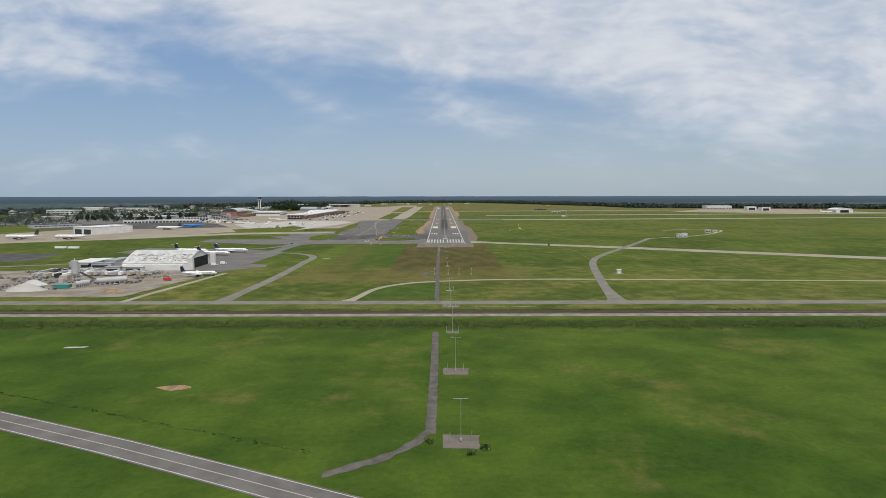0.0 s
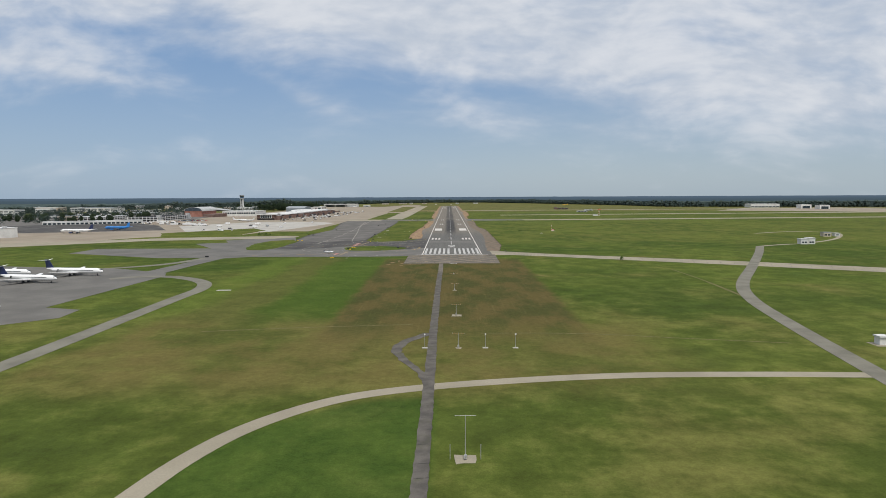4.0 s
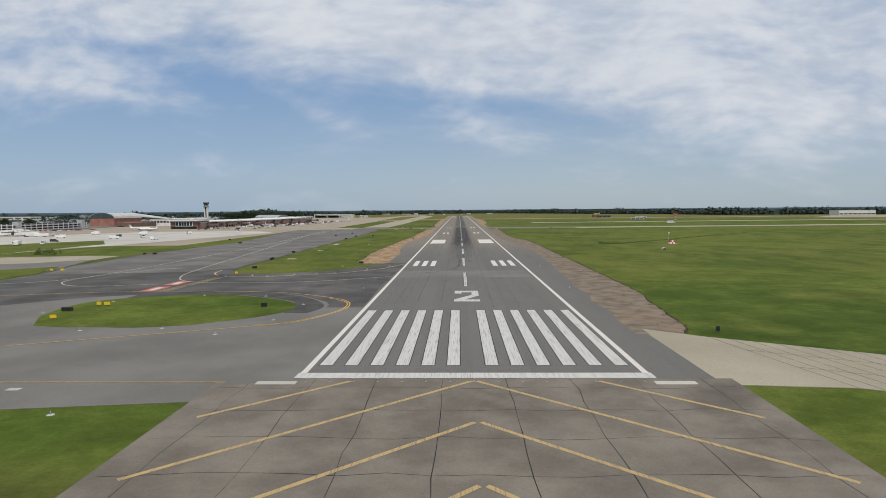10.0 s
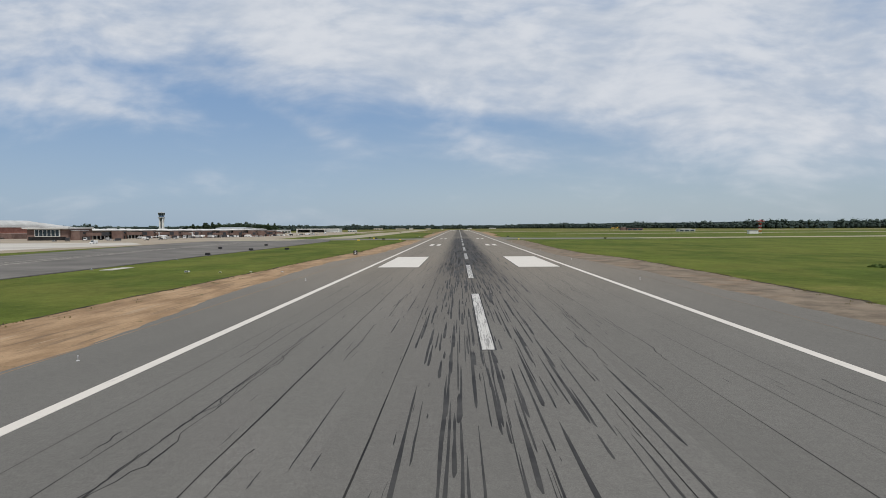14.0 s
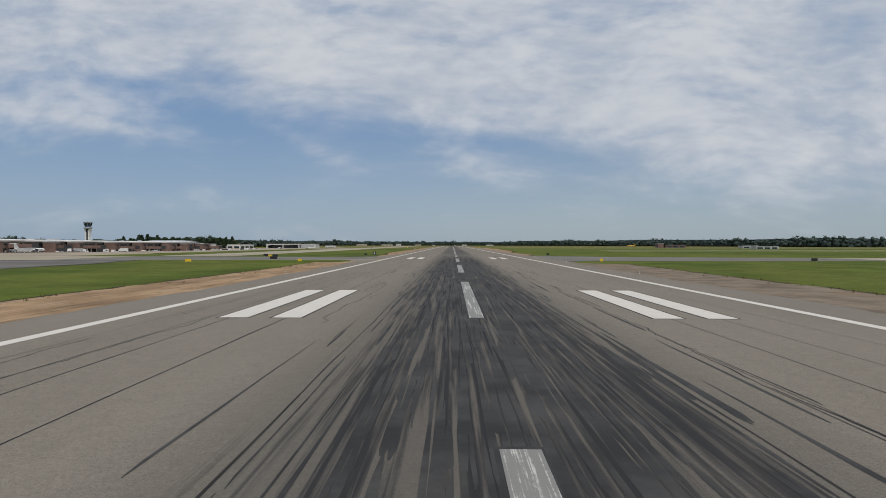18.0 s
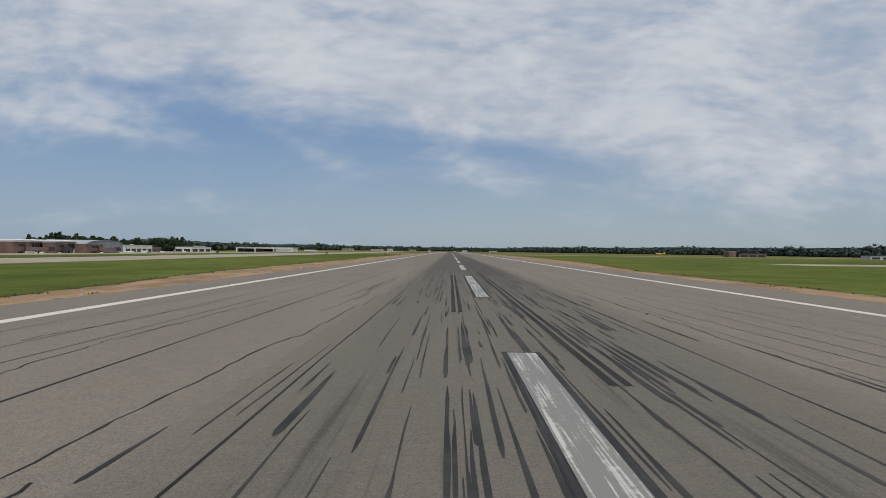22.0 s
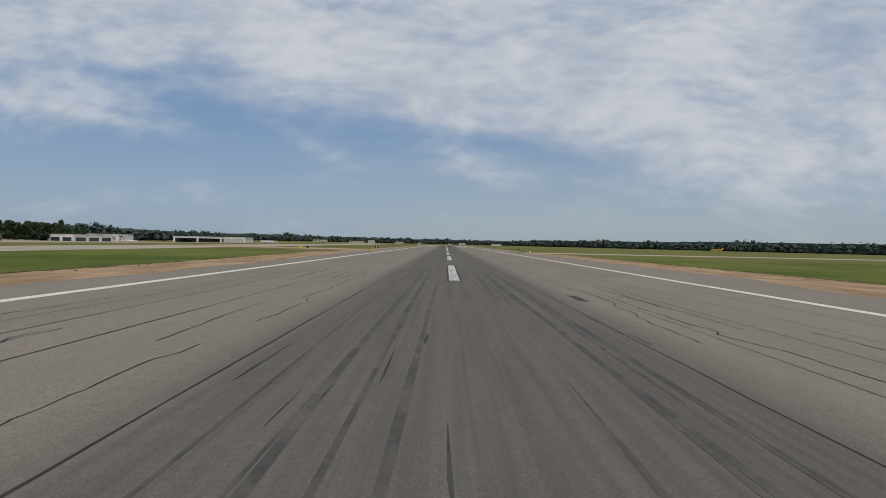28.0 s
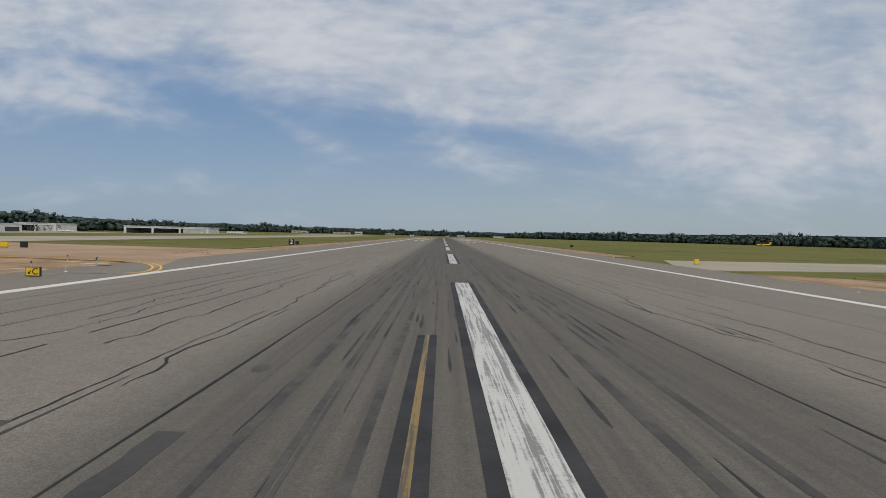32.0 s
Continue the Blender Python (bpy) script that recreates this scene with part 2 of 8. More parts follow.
    ends = math_node(t, "MULTIPLY", smooth(t, math_node(t, "ADD", y, math_node(t, "MULTIPLY", math_node(t, "SUBTRACT", mid, 0.5), 20.0)), -300.0, -225.0), smooth(t, math_node(t, "MULTIPLY", y, -1.0), 20.0, 40.0))
    strip = math_node(t, "MULTIPLY", smooth(t, edge, -2.5, 3.0), ends)
    row = noise_node(t, scaled(t, v, 1.3, 0.035, 1), 1.0, 5, 0.62)
    worn = noise_node(t, scaled(t, v, 1, 0.45, 1), 1 / 13, 5, 0.58)
    dry = mix(t, smooth(t, worn, 0.38, 0.60), (0.055, 0.056, 0.018), (0.094, 0.073, 0.027))
    dry = mix(t, math_node(t, "MULTIPLY", smooth(t, row, 0.56, 0.74), 0.28), dry, (0.160, 0.136, 0.058))
    dry = mix(t, 0.2, dry, mix(t, row, (0.2, 0.2, 0.2), (0.8, 0.8, 0.8)), "OVERLAY")
    col = mix(t, math_node(t, "MULTIPLY", strip, 0.92), col, dry)
    col = mix(t, 0.6, col, mix(t, tuft, (0.12, 0.12, 0.12), (0.88, 0.88, 0.88)), "OVERLAY")
    col = mix(t, 0.55, col, mix(t, fine, (0.12, 0.12, 0.12), (0.88, 0.88, 0.88)), "OVERLAY")
    blade = noise_node(t, v, 9.0, 3, 0.8)
    col = mix(t, 0.4, col, mix(t, blade, (0.1, 0.1, 0.1), (0.9, 0.9, 0.9)), "OVERLAY")
    t.links.new(col, b.inputs["Base Color"])
    relief(t, b, fine, 0.5, 0.10)
    return m


def runway_material():
    m, t, b, v = material("runway_asphalt", 0.9, 0.0, 0.08)
    sp = t.nodes.new("ShaderNodeSeparateXYZ")
    t.links.new(v, sp.inputs[0])
    x, y, _ = sp.outputs
    wide = noise_node(t, scaled(t, v, 1, 0.3, 1), 1 / 7, 5, 0.6)
    grain = noise_node(t, v, 9.0, 4, 0.8)
    speck = noise_node(t, v, 2.2, 5, 0.7)
    lane = t.nodes.new("ShaderNodeTexWhiteNoise")
    lane.noise_dimensions = "2D"
    cell = t.nodes.new("ShaderNodeCombineXYZ")
    t.links.new(math_node(t, "FLOOR", math_node(t, "DIVIDE", x, 3.81)), cell.inputs[0])
    t.links.new(math_node(t, "FLOOR", math_node(t, "DIVIDE", y, 260.0)), cell.inputs[1])
    t.links.new(cell.outputs[0], lane.inputs["Vector"])
    col = mix(t, wide, (0.146, 0.130, 0.109), (0.190, 0.171, 0.146))
    col = mix(t, smooth(t, math_node(t, "MULTIPLY", y, -1.0), -330.0, -190.0), col, mix(t, wide, (0.106, 0.103, 0.097), (0.138, 0.134, 0.125)))
    col = mix(t, 0.09, col, mix(t, lane.outputs["Value"], (0.3, 0.3, 0.3), (0.7, 0.7, 0.7)), "OVERLAY")
    stone = noise_node(t, v, 34.0, 2, 0.8)
    col = mix(t, 0.45, col, mix(t, grain, (0.1, 0.1, 0.1), (0.9, 0.9, 0.9)), "OVERLAY")
    col = mix(t, 0.42, col, mix(t, smooth(t, stone, 0.3, 0.7), (0.2, 0.2, 0.2), (0.8, 0.8, 0.8)), "OVERLAY")
    col = mix(t, 0.3, col, mix(t, speck, (0.2, 0.2, 0.2), (0.8, 0.8, 0.8)), "OVERLAY")
    # rubber left by tyres: long streaks in the touchdown zone, a fainter wheel band along the rest
    ax = math_node(t, "ABSOLUTE", x)
    streak = noise_node(t, scaled(t, v, 1.5, 0.022, 1), 1.0, 6, 0.66)
    thread = noise_node(t, scaled(t, v, 5.0, 0.03, 1), 1.0, 4, 0.6)
    dab = noise_node(t, scaled(t, v, 2.6, 0.11, 1), 1.0, 5, 0.6)
    both = math_node(t, "ADD", math_node(t, "ADD", math_node(t, "MULTIPLY", streak, 0.4), math_node(t, "MULTIPLY", dab, 0.3)), math_node(t, "MULTIPLY", thread, 0.3))
    side = smooth(t, math_node(t, "ADD", math_node(t, "MULTIPLY", ax, -1.0), math_node(t, "MULTIPLY", math_node(t, "SUBTRACT", wide, 0.5), 3.0)), -9.8, -3.8)
    zone = math_node(t, "MULTIPLY", smooth(t, y, 190.0, 330.0), smooth(t, math_node(t, "MULTIPLY", y, -1.0), -760.0, -590.0))
    far = math_node(t, "MULTIPLY", smooth(t, y, 1330.0, 1560.0), smooth(t, math_node(t, "MULTIPLY", y, -1.0), -1800.0, -1640.0))
    zone = math_node(t, "MAXIMUM", zone, math_node(t, "MULTIPLY", far, 0.8))
    level = math_node(t, "ADD", both, math_node(t, "MULTIPLY", math_node(t, "MULTIPLY", side, zone), 0.22))
    rubber = math_node(t, "MULTIPLY", smooth(t, level, 0.65, 0.77), math_node(t, "MULTIPLY", zone, side))
    band = math_node(t, "MULTIPLY", smooth(t, math_node(t, "MULTIPLY", ax, -1.0), -8.6, -5.2), smooth(t, y, 640.0, 770.0))
    band = math_node(t, "MULTIPLY", band, math_node(t, "ADD", math_node(t, "MULTIPLY", smooth(t, both, 0.38, 0.64), 0.26), 0.55))
    band = math_node(t, "MULTIPLY", band, math_node(t, "ADD", math_node(t, "MULTIPLY", math_node(t, "MULTIPLY", smooth(t, x, -1.0, 2.5), smooth(t, math_node(t, "MULTIPLY", y, -1.0), -1000.0, -880.0)), 0.16), math_node(t, "ADD", math_node(t, "MULTIPLY", smooth(t, math_node(t, "MULTIPLY", y, -1.0), -1020.0, -900.0), 0.06), 0.89)), True)
    col = mix(t, band, col, (0.046, 0.045, 0.044))
    col = mix(t, math_node(t, "MULTIPLY", math_node(t, "MULTIPLY", zone, side), 0.62), col, (0.058, 0.056, 0.054))
    col = mix(t, math_node(t, "MULTIPLY", rubber, 0.94), col, (0.023, 0.024, 0.027))
    t.links.new(col, b.inputs["Base Color"])
    relief(t, b, grain, 0.35, 0.01)
    return m


def soil_material():
    """Orange-tan sand, washed out in streaks along the runway, with darker crusts and sparse weeds."""
    m, t, b, v = material("bare_sandy_soil", 0.95)
    streak = noise_node(t, scaled(t, v, 0.9, 0.07, 1), 1.0, 6, 0.62)
    patch = noise_node(t, scaled(t, v, 1, 0.4, 1), 1 / 4.5, 6, 0.65)
    grain = noise_node(t, v, 3.0, 5, 0.75)
    col = mix(t, smooth(t, patch, 0.32, 0.68), (0.185, 0.118, 0.066), (0.325, 0.222, 0.132))
    col = mix(t, math_node(t, "MULTIPLY", smooth(t, streak, 0.52, 0.66), 0.75), col, (0.120, 0.084, 0.056))
    col = mix(t, math_node(t, "MULTIPLY", smooth(t, math_node(t, "MULTIPLY", streak, -1.0), -0.42, -0.3), 0.6), col, (0.33, 0.258, 0.182))
    col = mix(t, math_node(t, "MULTIPLY", smooth(t, noise_node(t, v, 0.5, 7, 0.7), 0.60, 0.66), 0.7), col, (0.070, 0.072, 0.028))
    col = mix(t, 0.6, col, mix(t, grain, (0.2, 0.2, 0.2), (0.8, 0.8, 0.8)), "OVERLAY")
    t.links.new(col, b.inputs["Base Color"])
    relief(t, b, grain, 0.6, 0.08)
    return m


def paint_material(name, colour, under, wear, rubbed=0.0):
    m, t, b, v = material(name, 0.6)
    scuff = noise_node(t, scaled(t, v, 6.0, 0.16, 1), 1.0, 4, 0.65)
    scrape = noise_node(t, scaled(t, v, 17.0, 0.3, 1), 1.0, 3, 0.6)
    chip = noise_node(t, v, 5.0, 6, 0.8)
    both = math_node(t, "ADD", math_node(t, "MULTIPLY", scuff, 0.48), math_node(t, "MULTIPLY", chip, 0.2))
    both = math_node(t, "ADD", both, math_node(t, "MULTIPLY", scrape, 0.32))
    sp = t.nodes.new("ShaderNodeSeparateXYZ")
    t.links.new(v, sp.inputs[0])
    y = sp.outputs[1]
    if rubbed:
        zone = math_node(t, "MULTIPLY", smooth(t, y, 240.0, 340.0), smooth(t, math_node(t, "MULTIPLY", y, -1.0), -900.0, -620.0))
        both = math_node(t, "ADD", both, math_node(t, "MULTIPLY", zone, rubbed))
    lost = smooth(t, both, wear, wear + 0.07)
    col = mix(t, noise_node(t, v, 0.5, 4), tuple(c * 0.86 for c in colour), colour)
    t.links.new(mix(t, math_node(t, "MULTIPLY", lost, 0.8), col, under), b.inputs["Base Color"])
    relief(t, b, chip, 0.15, 0.005)
    return m


GRASS = grass_material()
RUNWAY = runway_material()
WHITE_PAINT = paint_material("white_runway_paint", (0.56, 0.53, 0.485), (0.3, 0.285, 0.265), 0.555)
THRESHOLD_PAINT = paint_material("scuffed_threshold_paint", (0.485, 0.475, 0.45), (0.20, 0.195, 0.185), 0.505)
CENTRE_PAINT = paint_material("centreline_paint", (0.47, 0.46, 0.435), (0.12, 0.118, 0.114), 0.48, 0.06)
WORN_YELLOW = paint_material("worn_yellow_paint", (0.22, 0.15, 0.06), (0.06, 0.058, 0.055), 0.47)
PALE_YELLOW = paint_material("pale_yellow_paint", (0.60, 0.46, 0.19), (0.2, 0.18, 0.14), 0.62)
YELLOW_PAINT = paint_material("yellow_paint", (0.62, 0.37, 0.045), (0.2, 0.18, 0.14), 0.62)
PALE_LINE = paint_material("bleached_line_paint", (0.42, 0.39, 0.32), (0.1, 0.1, 0.1), 0.56)
FAINT_YELLOW = paint_material("faint_yellow_paint", (0.122, 0.098, 0.062), (0.07, 0.068, 0.064), 0.49)
FADED_YELLOW = paint_material("faded_yellow_paint", (0.40, 0.285, 0.125), (0.13, 0.12, 0.1), 0.5)
RED_PAINT = paint_material("red_paint", (0.42, 0.12, 0.09), (0.3, 0.22, 0.19), 0.52)
BLACK_EDGE = surface("black_marking_border", (0.022, 0.022, 0.024), (0.04, 0.04, 0.042), 2.0, 0.1, 0.85)
RUBBER = surface("tyre_rubber_mark", (0.02, 0.02, 0.021), (0.048, 0.047, 0.046), 3.0, 0.3, 0.75)
LANE = surface("wheel_lane_rubber", (0.048, 0.046, 0.044), (0.082, 0.077, 0.071), 2.0, 0.25, 0.85)
SEALANT = surface("crack_sealant", (0.008, 0.008, 0.008), (0.026, 0.024, 0.022), 6.0, 0.2, 0.7)
DARK_ASPHALT = surface("dark_asphalt", (0.044, 0.042, 0.041), (0.088, 0.083, 0.078), 14, 0.15, 0.85, grime=((0.15, 0.142, 0.132), 0.7))
PALE_SCUFF = surface("pale_dust_scuff", (0.10, 0.096, 0.09), (0.17, 0.163, 0.152), 3, 0.2, 0.9)
DUSTY = surface("dusty_asphalt", (0.160, 0.140, 0.112), (0.212, 0.188, 0.154), 5, 0.25, 0.9, grime=((0.13, 0.116, 0.095), 0.5))
PALER_ASPHALT = surface("paler_grey_asphalt", (0.088, 0.082, 0.075), (0.14, 0.131, 0.12), 18, 0.15, 0.85, grime=((0.19, 0.178, 0.16), 0.6))
FRESH_ASPHALT = surface("fresh_asphalt", (0.040, 0.038, 0.036), (0.070, 0.066, 0.061), 5, 0.15, 0.85)
GREY_ASPHALT = surface("grey_asphalt", (0.112, 0.107, 0.098), (0.150, 0.143, 0.131), 20, 0.15, 0.85, grime=((0.092, 0.089, 0.083), 0.6))
ROAD_ASPHALT = surface("road_asphalt", (0.135, 0.128, 0.104), (0.185, 0.176, 0.142), 9, 0.15, 0.85, grime=((0.21, 0.2, 0.165), 0.5))
BLAST_ASPHALT = surface("old_blast_pad_asphalt", (0.112, 0.098, 0.080), (0.170, 0.150, 0.125), 8, 0.2, 0.9, grime=((0.082, 0.071, 0.059), 0.75))
PATH_ASPHALT = surface("weathered_path_asphalt", (0.074, 0.068, 0.061), (0.122, 0.111, 0.098), 3.5, 0.2, 0.9, grime=((0.07, 0.075, 0.035), 0.6))
ROAD_DARK = surface("public_road_asphalt", (0.105, 0.099, 0.092), (0.14, 0.132, 0.122), 7, 0.15, 0.85, grime=((0.16, 0.15, 0.14), 0.4))
TAN_CONCRETE = surface("tan_apron_concrete", (0.228, 0.19, 0.143), (0.285, 0.244, 0.19), 40, 0.3, 0.85, grime=((0.27, 0.24, 0.2), 0.5))
PALE_CONCRETE = surface("pale_new_concrete", (0.33, 0.312, 0.282), (0.41, 0.392, 0.355), 30, 0.3, 0.8)
BEIGE_CONCRETE = surface("beige_taxiway_concrete", (0.240, 0.214, 0.160), (0.302, 0.270, 0.207), 22, 0.3, 0.85, grime=((0.24, 0.21, 0.17), 0.5))
SAND = soil_material()
MUD = surface("dried_grey_mud", (0.105, 0.083, 0.061), (0.190, 0.153, 0.114), 4, 0.3, 0.95, bump=0.6, depth=0.06, grime=((0.215, 0.140, 0.088), 0.75))
CRUST = surface("dark_soil_crust", (0.020, 0.018, 0.011), (0.050, 0.040, 0.022), 2.0, 0.3, 0.95)
TAN_SOIL = surface("orange_tan_pavement", (0.235, 0.158, 0.098), (0.325, 0.235, 0.155), 12, 0.3, 0.95, bump=0.4, depth=0.05, grime=((0.26, 0.2, 0.14), 0.5))
DIRT = surface("yard_dirt", (0.165, 0.142, 0.112), (0.27, 0.238, 0.195), 14, 0.5, 0.95, bump=0.5, depth=0.08, grime=((0.17, 0.14, 0.1), 0.6))
BALLAST = surface("railway_ballast", (0.155, 0.142, 0.12), (0.25, 0.232, 0.202), 6, 0.25, 0.95, bump=0.8, depth=0.06)
STEEL = gloss("rail_steel", (0.16, 0.11, 0.08), 0.5, 0.6)
SLEEPER = surface("sleeper_wood", (0.07, 0.05, 0.035), (0.13, 0.1, 0.075), 1.0, 0.1, 0.9)
WHITE_WALL = surface("white_wall", (0.561, 0.557, 0.535), (0.663, 0.659, 0.637), 9, 0.6, 0.7, grime=((0.5, 0.47, 0.42), 0.35))
GREY_WALL = surface("grey_wall", (0.36, 0.365, 0.37), (0.46, 0.465, 0.465), 8, 0.6, 0.7)
BEIGE_WALL = surface("beige_wall", (0.42, 0.36, 0.29), (0.52, 0.455, 0.37), 8, 0.5, 0.8)
BRICK_WALL = surface("red_brick_wall", (0.27, 0.125, 0.095), (0.35, 0.175, 0.135), 6, 0.3, 0.85)
BROWN_BRICK = surface("brown_brick_wall", (0.135, 0.088, 0.075), (0.19, 0.13, 0.112), 6, 0.3, 0.85)
GREY_BROWN = surface("grey_brown_panel", (0.16, 0.135, 0.12), (0.225, 0.195, 0.175), 6, 0.4, 0.8)
PALE_ROOF = surface("pale_curved_roof", (0.36, 0.365, 0.36), (0.45, 0.455, 0.45), 16, 0.8, 0.5)
WHITE_ROOF = surface("white_membrane_roof", (0.51, 0.51, 0.497), (0.629, 0.625, 0.608), 14, 0.8, 0.6)
GREY_ROOF = surface("grey_metal_roof", (0.255, 0.276, 0.293), (0.34, 0.361, 0.378), 16, 0.8, 0.45, 0.2)
PEELING_ROOF = surface("peeling_white_roof", (0.38, 0.38, 0.365), (0.52, 0.515, 0.50), 5, 0.5, 0.7, grime=((0.16, 0.14, 0.12), 0.0))
# near-black colour for dark doors, and for interior shade painted on solid parts
DOOR_SHADE_DARK = surface("door_and_shade_dark", (0.012, 0.012, 0.013), (0.03, 0.03, 0.03), 4, 0.5, 0.8)
GLASS = gloss("window_glass", (0.03, 0.045, 0.055), 0.08)
BLACK_SIGN = gloss("black_sign_panel", (0.012, 0.012, 0.013), 0.5)
YELLOW_SIGN = gloss("yellow_sign_panel", (0.75, 0.5, 0.02), 0.45)
SIGN_WHITE = gloss("white_sign_legend", (0.85, 0.85, 0.85), 0.5)
GALV = gloss("galvanised_steel", (0.5, 0.5, 0.5), 0.45, 0.5)
ORANGE = gloss("orange_paint", (0.55, 0.3, 0.13), 0.5)
RED = gloss("red_enamel", (0.52, 0.035, 0.025), 0.4)
WHITE = gloss("white_enamel", (0.8, 0.8, 0.79), 0.3)
NAVY = gloss("navy_enamel", (0.02, 0.03, 0.09), 0.3)
BLUE = gloss("blue_enamel", (0.03, 0.22, 0.6), 0.3)
SLATE_DARK = surface("dark_blue_grey_glazing", (0.045, 0.06, 0.075), (0.075, 0.092, 0.108), 5, 0.4, 0.35)
SLATE_WALL = surface("blue_grey_metal_wall", (0.16, 0.19, 0.21), (0.23, 0.26, 0.28), 8, 0.5, 0.6)
SLATE = gloss("slate_blue_panel", (0.06, 0.11, 0.19), 0.4)
YELLOW = gloss("yellow_enamel", (0.75, 0.42, 0.02), 0.4)
TEAL = gloss("teal_paint", (0.05, 0.27, 0.24), 0.5)
DARK_METAL = gloss("dark_metal", (0.05, 0.05, 0.055), 0.5, 0.4)
TYRE = gloss("tyre_black", (0.02, 0.02, 0.02), 0.8)
BARK = surface("bark", (0.07, 0.05, 0.035), (0.12, 0.09, 0.065), 0.8, 0.1, 0.95)
LEAF = surface("dark_leaf", (0.024, 0.041, 0.021), (0.048, 0.070, 0.034), 3.0, 0.7, 0.75, bump=0)
PINE = surface("pine_needle", (0.028, 0.046, 0.028), (0.052, 0.078, 0.042), 3.0, 0.7, 0.75, bump=0)
BUSH = surface("bush_leaf", (0.058, 0.092, 0.022), (0.095, 0.138, 0.036), 2.0, 0.5, 0.8, bump=0)
DRY_WEED = surface("dry_weed", (0.07, 0.075, 0.022), (0.15, 0.125, 0.055), 1.2, 0.3, 0.9, bump=0)
# aerial haze is painted into both far-wood colours as a blue-grey cast
HAZED_WOODS = surface("hazed_woodland_leaf", (0.031, 0.047, 0.043), (0.063, 0.086, 0.074), 9.0, 2.0, 0.85, bump=0)
HAZED_CANOPY = surface("hazed_woodland_canopy", (0.034, 0.053, 0.052), (0.060, 0.085, 0.082), 60, 9, 0.9, bump=0.8, depth=4.0)

# ---- building blocks ----


class Geo:
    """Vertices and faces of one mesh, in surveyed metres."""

    def __init__(self):
        self.v, self.f = [], []

    def add(self, verts, faces):
        n = len(self.v)
        self.v += [tuple(p) for p in verts]
        self.f += [tuple(n + i for i in face) for face in faces]
        return self

    def box(self, x0, x1, y0, y1, z0, z1):
        return self.add([(x0, y0, z0), (x1, y0, z0), (x1, y1, z0), (x0, y1, z0), (x0, y0, z1), (x1, y0, z1), (x1, y1, z1), (x0, y1, z1)],
                        [(0, 3, 2, 1), (4, 5, 6, 7), (0, 1, 5, 4), (1, 2, 6, 5), (2, 3, 7, 6), (3, 0, 4, 7)])

    def slab(self, pts, z0, z1):
        """A plate over a closed outline, with its sides."""
        area = sum(p[0] * q[1] - q[0] * p[1] for p, q in zip(pts, list(pts[1:]) + [pts[0]]))
        pts = list(pts) if area > 0 else list(pts)[::-1]
        n = len(pts)
        return self.add([(x, y, z1) for x, y in pts] + [(x, y, z0) for x, y in pts],
                        [tuple(range(n))] + [(i, n + i, n + (i + 1) % n, (i + 1) % n) for i in range(n)])

    def ribbon(self, pts, width, z, thick=0.0):
        """A strip along a line; width may be one number or one a point."""
        n = len(pts)
        w = width if isinstance(width, (list, tuple)) else [width] * n
        left, right = [], []
        for i, (x, y) in enumerate(pts):
            (x0, y0), (x1, y1) = pts[max(0, i - 1)], pts[min(n - 1, i + 1)]
            d = math.hypot(x1 - x0, y1 - y0) or 1
            nx, ny = -(y1 - y0) / d, (x1 - x0) / d
            left.append((x + nx * w[i] / 2, y + ny * w[i] / 2))
            right.append((x - nx * w[i] / 2, y - ny * w[i] / 2))
        if thick:
            return self.slab(right + left[::-1], z - thick, z)
        return self.add([(*p, z) for p in right] + [(*p, z) for p in left], [(i, i + 1, n + i + 1, n + i) for i in range(n - 1)])

    def tube(self, a, b, ra, rb=None, n=8, caps=True):
        a, b = Vector(a), Vector(b)
        rb = ra if rb is None else rb
        q = (b - a).to_track_quat("Z", "Y")
        ring = [q @ Vector((math.cos(2 * math.pi * i / n), math.sin(2 * math.pi * i / n), 0)) for i in range(n)]
        faces = [(i, (i + 1) % n, n + (i + 1) % n, n + i) for i in range(n)]
        if caps:
            faces += [tuple(range(n))[::-1], tuple(range(n, 2 * n))]
        return self.add([a + r * ra for r in ring] + [b + r * rb for r in ring], faces)

    def loft(self, rings, close=True):
        """Skins rings of equal length."""
        n = len(rings[0])
        verts = [p for r in rings for p in r]
        faces = [(k * n + i, k * n + (i + 1) % n, (k + 1) * n + (i + 1) % n, (k + 1) * n + i) for k in range(len(rings) - 1) for i in range(n)]
        if close:
            faces += [tuple(range(n))[::-1], tuple(range((len(rings) - 1) * n, len(rings) * n))]
        return self.add(verts, faces)


def mesh_of(name, geo, mat, smooth_faces=False):
    me = bpy.data.meshes.new(name)
    me.from_pydata([(x * S, y * S, z * S) for x, y, z in geo.v], [], geo.f)
    me.materials.append(mat)
    if smooth_faces:
        me.polygons.foreach_set("use_smooth", [True] * len(me.polygons))
    me.update()
    return me


def part(name, geo, mat, parent=None, label="", smooth_faces=False):
    ob = new(name, mesh_of(name, geo, mat, smooth_faces))
    ob.parent = parent
    return tagged(ob, label)


def ease(v, lo, hi):
    u = min(1.0, max(0.0, (v - lo) / (hi - lo)))
    return u * u * (3 - 2 * u)


def sink(x, y):
    """The land falls away from the runway towards the terminal and the hangars beyond it."""
    return -(4.0 * ease(y, 680, 1080) + 2.5 * ease(y, 1600, 2100)) * ease(-x, 175, 290) * (1 - ease(-x, 800, 1000)) * (1 - ease(y, 2240, 2420))


